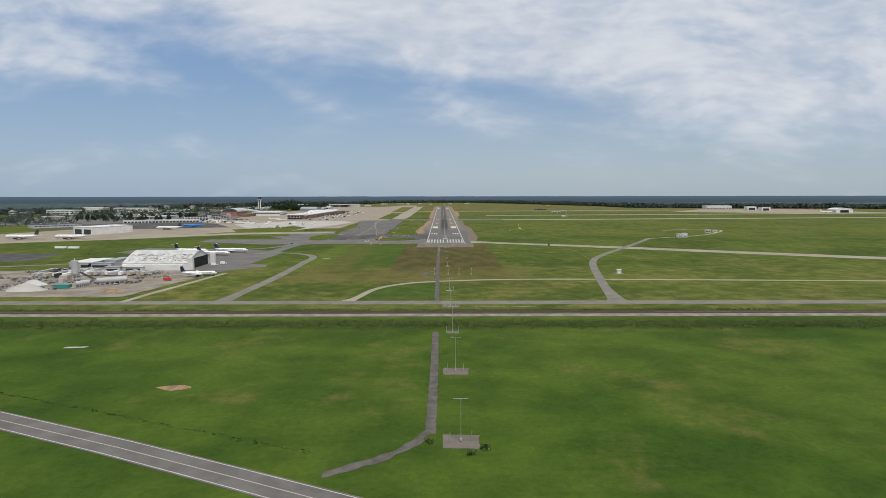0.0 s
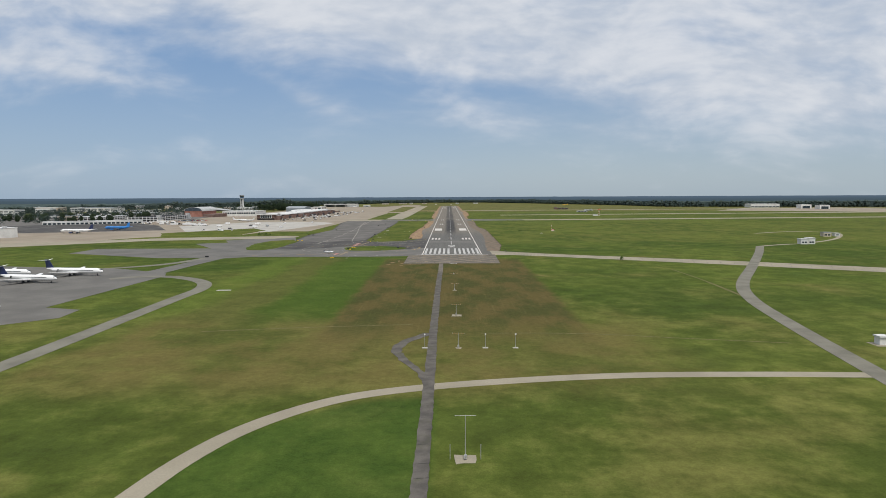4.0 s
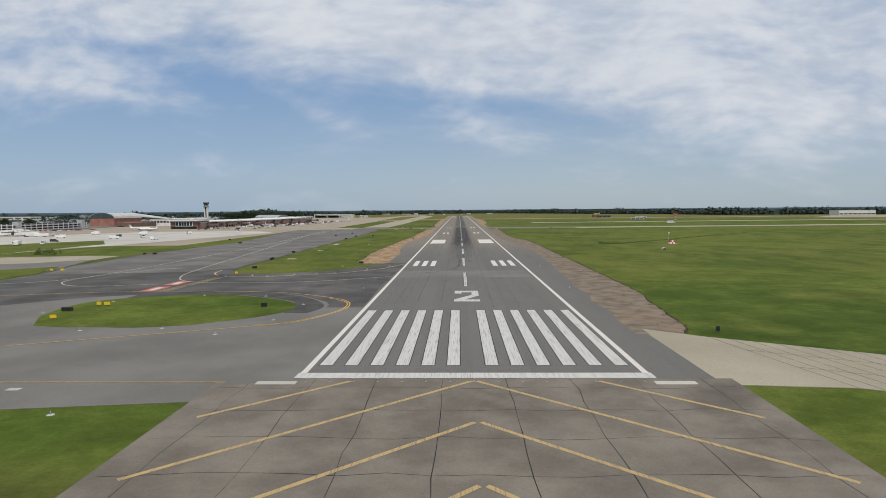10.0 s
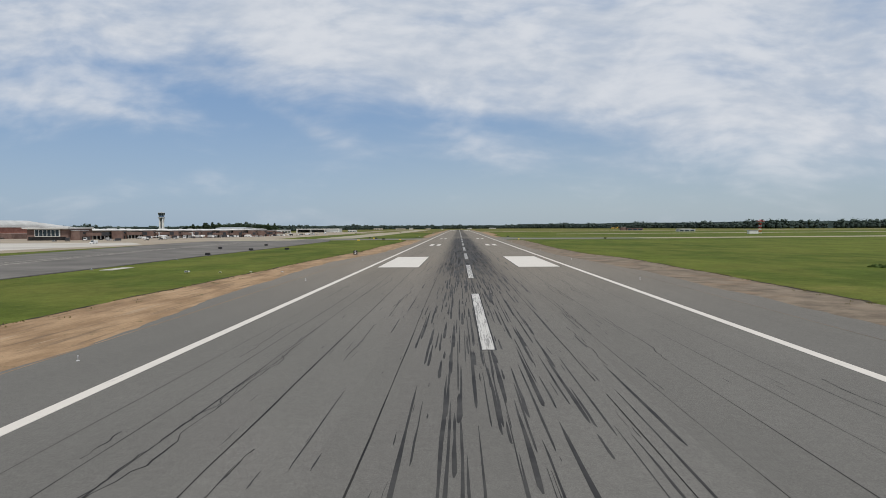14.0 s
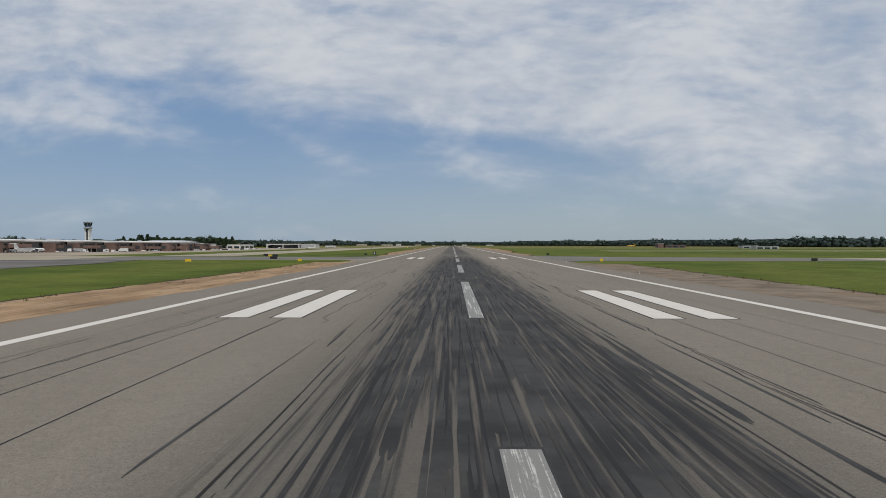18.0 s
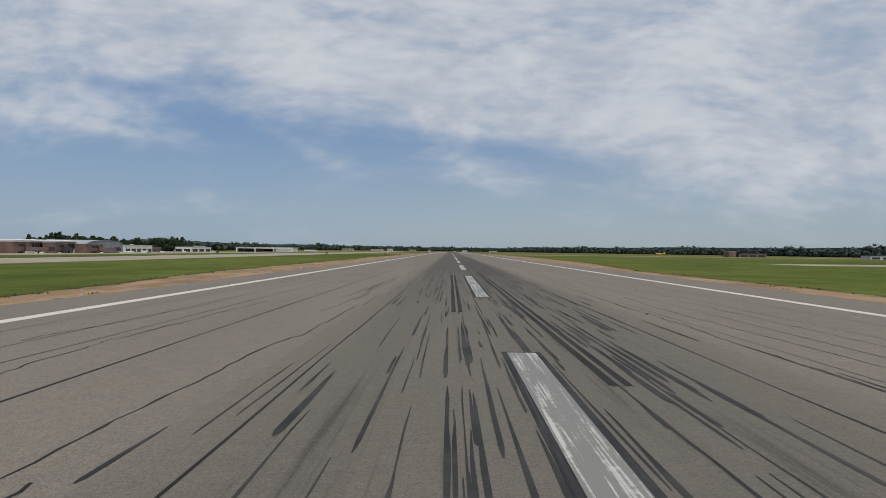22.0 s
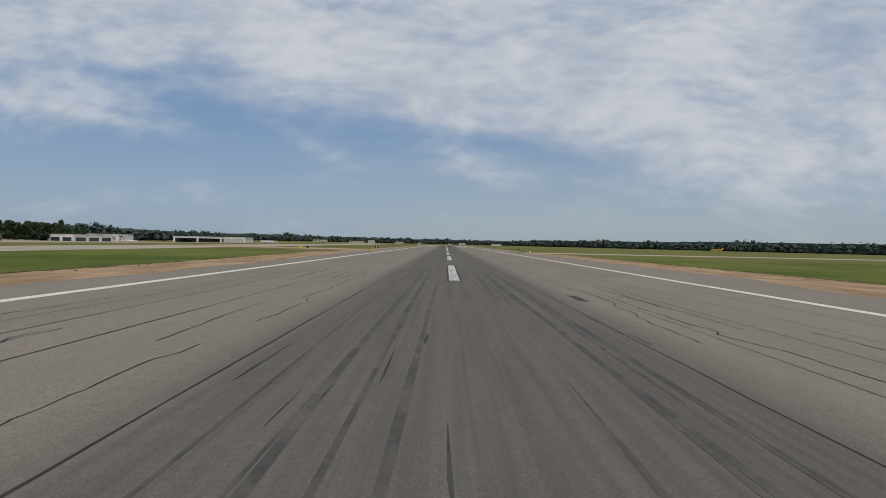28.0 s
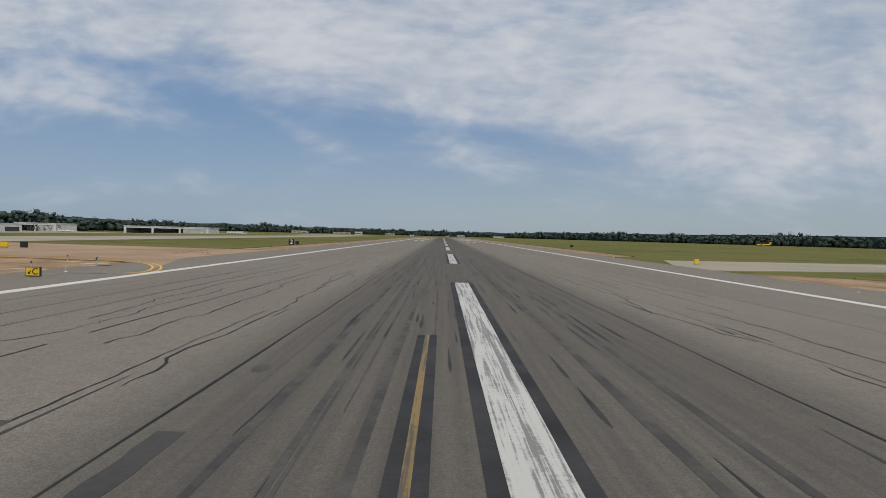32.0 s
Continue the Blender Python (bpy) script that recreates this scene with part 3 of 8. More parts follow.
def drape(geo):
    """Cuts a plate into squares and lets it follow the land."""
    bm = bmesh.new()
    vs = [bm.verts.new(p) for p in geo.v]
    for f in geo.f:
        bm.faces.new([vs[i] for i in f])
    for axis, lo, hi, step in ((0, -1000, -170, 20), (1, 680, 2420, 40)):
        for c in range(lo, hi + 1, step):
            if min(v.co[axis] for v in bm.verts) < c < max(v.co[axis] for v in bm.verts):
                no = [0, 0, 0]
                no[axis] = 1
                co = [0, 0, 0]
                co[axis] = c
                bmesh.ops.bisect_plane(bm, geom=bm.verts[:] + bm.edges[:] + bm.faces[:], plane_co=co, plane_no=no)
    bm.verts.index_update()
    out = Geo()
    out.v = [(v.co.x, v.co.y, v.co.z + sink(v.co.x, v.co.y)) for v in bm.verts]
    out.f = [tuple(v.index for v in f.verts) for f in bm.faces]
    bm.free()
    return out


def place(x, y, z=0.0, turn=0.0):
    return pose(x * S, y * S, (z + sink(x, y)) * S, 0, 0, turn)


def thing(name, x, y, label, category, group="", z=0.0, turn=0.0, kind=""):
    ob = new(name)
    ob.matrix_basis = place(x, y, z, turn)
    ob.empty_display_size = 0.2
    return tagged(ob, label, category, group, kind)


def structure(name, geo, mat, label):
    return tagged(part(name, geo, mat), label, name.split("_")[0], "", "structure")


def curved(pts, steps=6):
    """A smooth line through points."""
    out = []
    for i in range(len(pts) - 1):
        p0, p1, p2, p3 = pts[max(0, i - 1)], pts[i], pts[i + 1], pts[min(len(pts) - 1, i + 2)]
        for k in range(steps):
            u = k / steps
            out.append(tuple(0.5 * (2 * p1[j] + (p2[j] - p0[j]) * u + (2 * p0[j] - 5 * p1[j] + 4 * p2[j] - p3[j]) * u * u
                                    + (3 * p1[j] - p0[j] - 3 * p2[j] + p3[j]) * u ** 3) for j in (0, 1)))
    return out + [tuple(pts[-1])]


def ragged(pts, size, step, seed):
    """The closed outline with an uneven edge."""
    r = random.Random(seed)
    out = []
    for (x0, y0), (x1, y1) in zip(pts, pts[1:] + pts[:1]):
        n = max(1, int(math.hypot(x1 - x0, y1 - y0) / step))
        out += [(x0 + (x1 - x0) * k / n + r.uniform(-size, size), y0 + (y1 - y0) * k / n + r.uniform(-size, size)) for k in range(n)]
    return out

# ---- the large structure ----
g = Geo()
XS = list(range(-8200, -1000, 400)) + list(range(-1000, -169, 20)) + list(range(230, 8300, 400))
YS = list(range(-2500, 600, 300)) + list(range(600, 2441, 40)) + list(range(2700, 8300, 400))
g.v = [(x, y, sink(x, y)) for x in XS for y in YS]
g.f = [(i * len(YS) + j, (i + 1) * len(YS) + j, (i + 1) * len(YS) + j + 1, i * len(YS) + j + 1) for i in range(len(XS) - 1) for j in range(len(YS) - 1)]
ground = structure("ground", g, GRASS, "mown airfield grass with dry brown patches")

# runway: the slab with its paved shoulders
RW = 1930.0
runway = structure("runway", Geo().slab([(-30, 0), (30, 0), (30, RW + 20), (-30, RW + 20)], -0.2, 0.10), RUNWAY, "grey asphalt runway streaked with black tyre rubber")
blast_pad = structure("blast_pad", Geo().slab([(-32, -58), (31, -58), (32, 0), (-32, 0)], -0.2, 0.09), BLAST_ASPHALT, "worn brown-grey blast pad with faded yellow chevrons")

Z_R = 0.115
for k in range(12):
    x = (1.753 if k < 6 else -1.753) + (k % 6) * 3.505 * (1 if k < 6 else -1)
    x0, x1 = (x, x + 1.753) if k < 6 else (x - 1.753, x)
    part("stripe_border", Geo().box(x0 - 0.13, x1 + 0.13, 6.35, 51.95, 0.09, 0.109), BLACK_EDGE, runway)
    part("threshold_stripe", Geo().box(x0, x1, 6.5, 51.8, 0.09, Z_R), THRESHOLD_PAINT, runway)
part("threshold_bar", Geo().box(-22.86, 22.86, 0.2, 2.6, 0.09, Z_R), THRESHOLD_PAINT, runway)
two = [(-3, 64), (3, 64), (3, 67.0), (-0.55, 67.0), (3, 73.6), (3, 82.3), (-3, 82.3), (-3, 77.2), (-1.25, 77.2), (-1.25, 79.4), (1.25, 79.4), (1.25, 74.6), (-3, 67.2)]
part("runway_number_two", Geo().slab(two, 0.09, Z_R), THRESHOLD_PAINT, runway)
for s in (-1, 1):
    part("edge_line", Geo().box(min(s * 21.78, s * 22.6), max(s * 21.78, s * 22.6), 2.6, RW, 0.09, Z_R), WHITE_PAINT, runway)
    part("bar_border", Geo().box(min(s * 10.8, s * 20.27), max(s * 10.8, s * 20.27), 303.3, 350.2, 0.09, 0.109), BLACK_EDGE, runway)
    part("aiming_mark", Geo().box(min(s * 10.97, s * 20.1), max(s * 10.97, s * 20.1), 303.5, 350, 0.09, Z_R), WHITE_PAINT, runway)
    part("aiming_mark", Geo().box(min(s * 10.97, s * 20.1), max(s * 10.97, s * 20.1), RW - 350, RW - 303.5, 0.09, Z_R), WHITE_PAINT, runway)
    for base, count in ((152.4, 3), (457.2, 2), (609.6, 2), (RW - 175.3, 3), (RW - 480, 2)):
        for k in range(count):
            x = 10.97 + k * 3.35
            part("bar_border", Geo().box(min(s * (x - 0.14), s * (x + 1.97)), max(s * (x - 0.14), s * (x + 1.97)), base - 0.14, base + 23.04, 0.09, 0.109), BLACK_EDGE, runway)
            part("touchdown_bar", Geo().box(min(s * x, s * (x + 1.83)), max(s * x, s * (x + 1.83)), base, base + 22.9, 0.09, Z_R), WHITE_PAINT, runway)
stripes = [91.6 + 60.96 * k for k in range(15)] + [1030.2 + 61 * k for k in range(14)]
for y in stripes:
    y -= 3.0 if abs(y - 1030.2) < 1 else 0.0
    y -= 3.6 if abs(y - 1152.2) < 1 else 0.0
    y -= 0.9 if abs(y - 945.0) < 1 else 0.0
    wide, off = (0.76, -0.1) if y > 1100 else (0.66 if y > 640 else 0.6, 0.0)
    part("stripe_border", Geo().box(off - wide, off + wide, y - 0.2, y + 36.78, 0.09, 0.108), BLACK_EDGE, runway)
    part("centreline_stripe", Geo().box(off - 0.47, off + 0.47, y, y + 36.58, 0.09, Z_R), CENTRE_PAINT, runway)

# yellow turn-off lines on the runway, each in a black border
for pts, mat, w, edge in (([(-13, 128.5), (-9.5, 131.4), (-7.0, 135.1), (-4.6, 140), (-2.8, 146.8), (-1.8, 156.9), (-1.6, 170), (-1.6, 182)], WORN_YELLOW, 0.14, SEALANT),
                          ([(-18.6, 622), (-16.0, 620.1)], YELLOW_PAINT, 0.2, BLACK_EDGE), ([(-11.6, 615.3), (-11.3, 614.95), (-9.5, 612.6), (-8.2, 610.8), (-7.4, 609.5), (-6.75, 608.2), (-6.3, 606.6)], YELLOW_PAINT, 0.2, BLACK_EDGE),
                          ([(-6.3, 606.6), (-6.1, 604.6), (-6.0, 602)], WORN_YELLOW, 0.2, SEALANT), ([(6.6, 604), (8, 610.4), (11.4, 615.5), (17, 621)], FAINT_YELLOW, 0.14, SEALANT),
                          ([(-2.0, 690), (-2.0, 740)], FAINT_YELLOW, 0.14, SEALANT), ([(2.0, 672), (2.0, 760)], FAINT_YELLOW, 0.14, SEALANT), ([(-1.9, 1147), (-1.9, 1163)], WORN_YELLOW, 0.15, BLACK_EDGE)):
    line = curved(pts)
    if edge:
        part("turnoff_border", Geo().ribbon(line, 0.62, 0.110), edge, runway)
    part("turnoff_line", Geo().ribbon(line, w, 0.1155), mat, runway)
part("marker_line", Geo().ribbon([(-22, 636.5), (-8, 636.3), (22, 636.4)], 0.09, 0.1158), WORN_YELLOW, runway)

# dark repairs across the runway
for x0, x1, y0, y1, mat in ((-22, 21, 114, 135.4, GREY_ASPHALT),):
    part("asphalt_patch", Geo().box(x0, x1, y0, y1, 0.09, 0.1035), mat, runway)

# sealed paving joints, nearly straight, and thin winding cracks between them
r = random.Random(5)
g = Geo()
for x, width, drift in ((-20.0, 0.03, 0.25), (-17.35, 0.055, 0.15), (-15.5, 0.06, 0.5), (-12.15, 0.08, 0.1), (-6.3, 0.06, 0.1), (5.95, 0.06, 0.1), (9.2, 0.03, 0.2), (12.2, 0.045, 0.15), (15.2, 0.03, 0.3), (18.6, 0.035, 0.2)):
    y = 54.0 + r.uniform(0, 10)
    while y < 1560:
        run = r.uniform(120, 420)
        n = max(2, int(run / 4.0))
        line, w, seed = [], [], r.uniform(0, 99)
        for k in range(n + 1):
            yy = y + run * k / n
            line.append((x * (0.94 + 0.06 * min(1, max(0, yy - 200) / 400)) + drift * noise.noise((yy / 45, seed, 0)) + 0.06 * noise.noise((yy / 5, seed, 3)), yy))
            w.append(width * r.uniform(0.7, 1.6))
        g.ribbon(line, w, 0.1045)
        y += run + r.uniform(0.5, 25 if width < 0.05 else 3)
for k in range(240):
    base = r.choice((-19.2, -14.3, -14.0, -10.2, -8.7, -17.2, 8.0, 11.0, 14.4, 18.0)) + r.uniform(-0.7, 0.7)
    y, d, jog = r.uniform(120, 1340), 0.0, r.uniform(0.02, 0.11)
    line, w = [], []
    for q in range(r.randint(8, 46)):
        line.append((base + d, y))
        d = max(-0.8, min(0.8, d + r.gauss(0, jog)))
        y += r.uniform(0.15, 0.7)
        w.append(r.uniform(0.025, 0.085))
    g.ribbon(line, w, 0.1048)
# long wandering cracks between the joints
for base, y0, y1 in ((-8.4, 655, 1420), (-10.3, 780, 1420), (-14.1, 560, 1400), (-9.3, 230, 560), (-14.6, 180, 520), (8.6, 690, 1400), (10.5, 640, 1400), (14.0, 600, 1400), (9.0, 220, 540)):
    y = y0
    while y < y1:
        line, w, d, stop = [], [], r.uniform(-0.5, 0.5), y + r.uniform(10, 48)
        while y < stop:
            line.append((base + d, y))
            d += r.gauss(0, 0.05) + (r.choice((-0.28, 0.28)) if r.random() < 0.08 else 0) - 0.03 * d
            w.append(r.uniform(0.03, 0.1))
            y += r.uniform(0.3, 1.0)
        if len(line) > 3:
            g.ribbon(line, w, 0.1049)
        y += r.uniform(3, 32)
for y in (135.5, 636, 660):
    g.ribbon([(-22 + 44 * k / 20, y + r.uniform(-0.05, 0.05)) for k in range(21)], [r.uniform(0.03, 0.08) for _ in range(21)], 0.1043)
tagged(part("crack_seals", g, SEALANT, runway), kind="stuff")
# a relaid, uncracked stretch
part("asphalt_patch", Geo().slab(ragged([(-22.7, 1046.4), (-7, 1046.9), (9, 1047.4), (22.7, 1047.2), (22.7, 1066.5), (0, 1068), (-22.7, 1062)], 0.12, 2.0, 71), 0.09, 0.1056), RUNWAY, runway, "relaid smooth asphalt without cracks")
# dull wheel lanes left by braking aircraft
g = Geo()
for x, y0, y1, heavy in ((-3.5, 690, 1420, 3), (-2.5, 720, 1300, 2), (-1.75, 760, 1250, 1), (2.2, 860, 1300, 2), (3.5, 690, 1100, 3), (4.5, 700, 1000, 3), (5.2, 720, 900, 1), (-4.6, 700, 1250, 1)):
    for k in range(heavy):
        y = y0 + r.uniform(0, 40)
        while y < y1:
            run, off, w = r.uniform(25, 110), r.gauss(0, 0.16), r.uniform(0.08, 0.24)
            n = max(3, int(run / 5))
            g.ribbon([(x + off + 0.25 * noise.noise((y / 60 + q / 9, x, k)), y + run * q / n) for q in range(n + 1)], [0.02] + [w * r.uniform(0.6, 1.2) for _ in range(n - 1)] + [0.02], 0.1058 + 0.00002 * k)
            y += run + r.uniform(5, 50)
tagged(part("wheel_lanes", g, LANE, runway, "dull dark wheel lanes along the runway"), kind="stuff")
# short dark repairs beside the joint
for x0, x1, y0, y1 in ((-5.95, -5.5, 1147.6, 1153.1), (-9.0, -8.5, 1149.6, 1153.4), (-8.0, -7.4, 905, 909), (7.2, 7.8, 1010, 1014)):
    part("asphalt_patch", Geo().slab(ragged([(x0, y0), (x1, y0), (x1, y1), (x0, y1)], 0.03, 0.4, int(y0)), 0.09, 0.1052), DARK_ASPHALT, runway)
part("oil_spot", Geo().slab([(-5.7 + 0.2 * math.cos(a * 0.45), 1157.7 + 0.42 * math.sin(a * 0.45)) for a in range(14)], 0.09, 0.1052), DARK_ASPHALT, runway)

# single tyre marks
g = Geo()
for k in range(2600):
    y = r.gauss(420, 150)
    if not 165 < y < 900:
        continue
    x = r.gauss(0, 1) * r.choice((1.6, 2.4, 3.5)) + r.choice((-2.3, 0.3, 2.5))
    length, w = r.uniform(2.5, 17) * (1 if y < 560 else 0.55), r.uniform(0.05, 0.24) * (1 if y < 560 else 0.6)
    lean = r.uniform(-0.006, 0.006)
    g.ribbon([(x + lean * length * u + r.uniform(-0.02, 0.02), y + length * u) for u in (0, 0.06, 0.3, 0.55, 0.8, 1)], [w * 0.3, w * r.uniform(0.7, 1), w, w * r.uniform(0.5, 1), w * r.uniform(0.4, 0.9), 0.02], 0.1065 + 0.0000007 * k)
for k in range(1500):
    y = r.uniform(500, 730)
    if r.random() > 1.2 - (y - 500) / 190:
        continue
    x = r.gauss(0, 1) * r.choice((2.0, 3.2)) + r.choice((-2.4, 0.4, 2.6))
    length, w = r.uniform(2.5, 14), r.uniform(0.05, 0.2)
    lean = r.uniform(-0.008, 0.008)
    g.ribbon([(x + lean * length * u + r.uniform(-0.015, 0.015), y + length * u) for u in (0, 0.06, 0.3, 0.55, 0.8, 1)], [w * 0.3, w * r.uniform(0.7, 1), w, w * r.uniform(0.5, 1), w * r.uniform(0.4, 0.9), 0.02], 0.1086 + 0.0000005 * k)
for k in range(240):
    y, x = r.uniform(1085, 1330), r.choice((-1, 1)) * abs(r.gauss(0, 4.2)) + r.choice((-0.5, 0.5))
    length, w = r.uniform(1.5, 8), r.uniform(0.04, 0.15)
    lean = r.uniform(-0.01, 0.01)
    g.ribbon([(x + lean * length * u + r.uniform(-0.01, 0.01), y + length * u) for u in (0, 0.1, 0.3, 0.55, 0.8, 1)], [0.01, w * 0.6, w, w * r.uniform(0.5, 0.9), w * 0.4, 0.01], 0.1075 + 0.0000007 * k)
for k in range(430):
    y, x = r.uniform(640, 1420), r.choice((-1, 1)) * abs(r.gauss(0, 3.4)) + r.choice((-0.4, 0.4))
    length, w = r.uniform(0.8, 5.5), r.uniform(0.03, 0.12)
    lean = r.uniform(-0.012, 0.012)
    g.ribbon([(x + lean * length * u + r.uniform(-0.01, 0.01), y + length * u) for u in (0, 0.1, 0.3, 0.55, 0.8, 1)], [0.01, w * 0.6, w, w * r.uniform(0.5, 0.9), w * 0.4, 0.01], 0.1065 + 0.0000007 * k)
for k in range(420):
    y, x = r.uniform(84, 300), r.gauss(0, 8)
    if abs(x) > 21 or abs(x) < 0.7:
        continue
    length, w = r.uniform(0.5, 3.2), r.uniform(0.03, 0.09)
    g.ribbon([(x + 0.02 * r.uniform(-1, 1) * length * u, y + length * u) for u in (0, 0.3, 0.7, 1)], [0.01, w, w * 0.7, 0.01], 0.1062 + 0.0000005 * k)
for x in (-4.6, -4.0):
    g.ribbon([(x - 0.08, 622.5), (x, 624), (x + 0.04, 630), (x + 0.06, 631.5)], [0.05, 0.2, 0.19, 0.05], 0.1097)
tagged(part("tyre_marks", g, RUBBER, runway), kind="stuff")

# chevrons and slab joints of the blast pad
for y in (13.7, -0.9, -15.5, -29.5, -44.2):
    for s in (-1, 1):
        a0, a1 = max(0.3, (y + 1.2) / 0.97), min(29.0, (y + 57) / 0.97)
        part("chevron_arm", Geo().ribbon([(s * a0, y - 0.97 * a0), (s * a1, y - 0.97 * a1)], 0.55, 0.105 + 0.002 * (s > 0)), FADED_YELLOW, blast_pad)
g = Geo()
for x in range(-28, 30, 8):
    g.ribbon([(x + r.uniform(-0.3, 0.3), -57 + 57 * k / 12) for k in range(13)], [r.uniform(0.03, 0.1) for _ in range(13)], 0.098)
for y in range(-52, 0, 8):
    g.ribbon([(-31 + 62 * k / 16, y + r.uniform(-0.5, 0.5)) for k in range(17)], [r.uniform(0.03, 0.1) for _ in range(17)], 0.099)
tagged(part("pavement_joints", g, SEALANT, blast_pad), kind="stuff")
part("pale_kerb_strip", Geo().box(-27, -22, -2.6, -1.2, 0.05, 0.108), PALE_CONCRETE, blast_pad)
part("pale_kerb_strip", Geo().box(22, 27, -2.6, -1.2, 0.05, 0.108), PALE_CONCRETE, blast_pad)

# shoulders of bare soil along both sides: y, outer and inner distance from the centreline
SHOULDERS = {
    -1: (((165.5, 43.5, 31), (185, 43.6, 30.5), (205, 44.6, 30.4), (222, 45.2, 31), (250, 44.6, 33.5), (281, 43.6, 34.5), (320, 42.5, 35.5), (350, 41, 32.5), (372, 40, 30), (390, 37.8, 28.6), (460, 38.5, 27.5), (485, 37.2, 27), (540, 36.2, 26.8), (592, 38, 28)),
         ((652, 31.5, 28.6), (665, 31.5, 28.2), (700, 32, 27), (745, 36.5, 27.2), (870, 37, 27.2), (915, 39, 28.6), (945, 37.6, 28.4), (1060, 37.2, 27.6), (1100, 38.6, 28.5), (1165, 42, 30)),
         ((1222, 37, 30), (1900, 37, 30))),
    1: (((27, 38, 28), (85, 44, 30), (170, 44.5, 34), (216, 44.5, 35), (290, 45, 34), (340, 44, 30), (366, 39, 28), (416, 37.5, 27), (570, 40, 28)),
        ((676, 33, 29), (690, 35, 29), (770, 33, 29), (840, 41, 30), (1022, 45, 31), (1045, 45, 34), (1208, 42, 30)),
        ((1262, 37, 30), (1900, 37, 30)))}
for s, runs in SHOULDERS.items():
    for run in runs:
        earth = MUD if s > 0 and run[0][0] < 100 else SAND
        y0, y1 = run[0][0], run[-1][0]
        rr = random.Random(int(y0) + s)
        n = max(8, int((y1 - y0) / 1.6))
        outer, inner, paved = [], [], []
        for k in range(n + 1):
            y = y0 + (y1 - y0) * k / n
            w, w_in = (float(np.interp(y, [p[0] for p in run], [p[j] for p in run])) for j in (1, 2))
            end = 1.5 * max(0, 1 - k / 3) + 8 * max(0, k - n + 5) / 5
            outer.append((s * (max(30.6, w - end) + rr.uniform(-0.15, 0.15) + 0.7 * noise.noise((y / 17, s, 4)) + 0.3 * noise.noise((y / 4, s, 1))), y))
            edge = w_in + 0.9 * noise.noise((y / 14, s, 9)) + 0.5 * noise.noise((y / 3, s, 2))
            inner.append((s * min(30.2, edge), y))
            paved.append((s * max(30.0, edge), y))
        shoulder = structure("soil_shoulder", Geo().slab([(s * 29.9, y0), *outer, (s * 29.9, y1)], -0.2, 0.055), earth, "strip of bare tan sandy soil beside the runway")
        structure("paved_shoulder", Geo().slab([(s * 29.95, y0), *paved, (s * 29.95, y1)], -0.2, 0.096), RUNWAY, "grey asphalt shoulder dusted with soil")
        part("soil_drift", Geo().slab(inner + [(s * 30.3, y1), (s * 30.3, y0)], 0.05, 0.1035), earth, shoulder, "thin drift of soil over the pavement edge")
        g = Geo()
        k = 0
        while k < n - 4:
            m_ = min(n, k + rr.randint(4, 26))
            if m_ - k > 2:
                                g.ribbon([(x + rr.uniform(-0.12, 0.12), y) for x, y in outer[k:m_]], [0.05] + [rr.uniform(0.2, 0.75) for _ in range(m_ - k - 2)] + [0.05], 0.075)
            k = m_ + rr.randint(0, 2)
        tagged(part("edge_crust", g, CRUST, shoulder, "dark crust and dead grass along the soil edge"), kind="stuff")
        g = Geo()
        for k in range(int((y1 - y0) * 0.7)):
            x, y = outer[rr.randrange(n)]
            x += -s * abs(rr.gauss(0, 0.8)) + s * 0.4 if rr.random() < 0.85 else -s * rr.uniform(0, 5)
            y += rr.uniform(-1, 1)
            for _ in range(5):
                h, a, b_ = rr.uniform(0.1, 0.26), rr.uniform(0, 6.28), rr.uniform(0.02, 0.06)
                px, py = x + rr.uniform(-0.35, 0.35), y + rr.uniform(-0.35, 0.35)
                g.add([(px - b_ * math.cos(a), py - b_ * math.sin(a), 0.05), (px + b_ * math.cos(a), py + b_ * math.sin(a), 0.05), (px + b_ * 1.6 * math.cos(a + 0.3), py + b_ * math.sin(a + 0.3), h), (px - b_ * 0.6 * math.cos(a), py - b_ * math.sin(a), h * 0.8)], [(0, 1, 2, 3)])
        tagged(part("edge_weeds", g, DRY_WEED, shoulder), kind="stuff")

# taxiways and aprons on the terminal side
TAXI = 0.070
main_taxi = structure("taxiway_entrance", Geo().slab(
    [(-30, -9), (-52, -12), (-92, -12.5), (-147, -12), (-163, -22), (-166, -60), (-168, -110), (-176, -150), (-186, -146), (-181, -89), (-176, -18), (-212, -18), (-300, 20), (-300, 60), (-178, 60), (-166, 40),
     (-147, 49), (-120, 49), (-95, 74), (-60, 86), (-30, 88)], -0.2, TAXI), GREY_ASPHALT, "wide grey asphalt taxiway leading to the runway threshold")
dark_taxi = structure("taxiway_parallel", Geo().slab(
    [(-30, 56), (-32.5, 64), (-41, 75), (-56, 83), (-70, 84), (-95, 73), (-120, 48), (-147, 48), (-148, 90), (-147, 128), (-156, 160), (-160, 230), (-152, 328), (-163, 420), (-175, 520), (-176, 640), (-100, 640), (-86, 560), (-84, 453), (-84, 300), (-84, 160), (-83, 140), (-77, 130), (-67.4, 127.3),
     (-58.8, 130.4), (-48, 136.6), (-41.8, 144.6), (-37.6, 152), (-35, 158), (-32, 164.6), (-30, 165.4)], -0.2, TAXI + 0.006), DARK_ASPHALT, "dark asphalt parallel taxiway curving onto the runway")
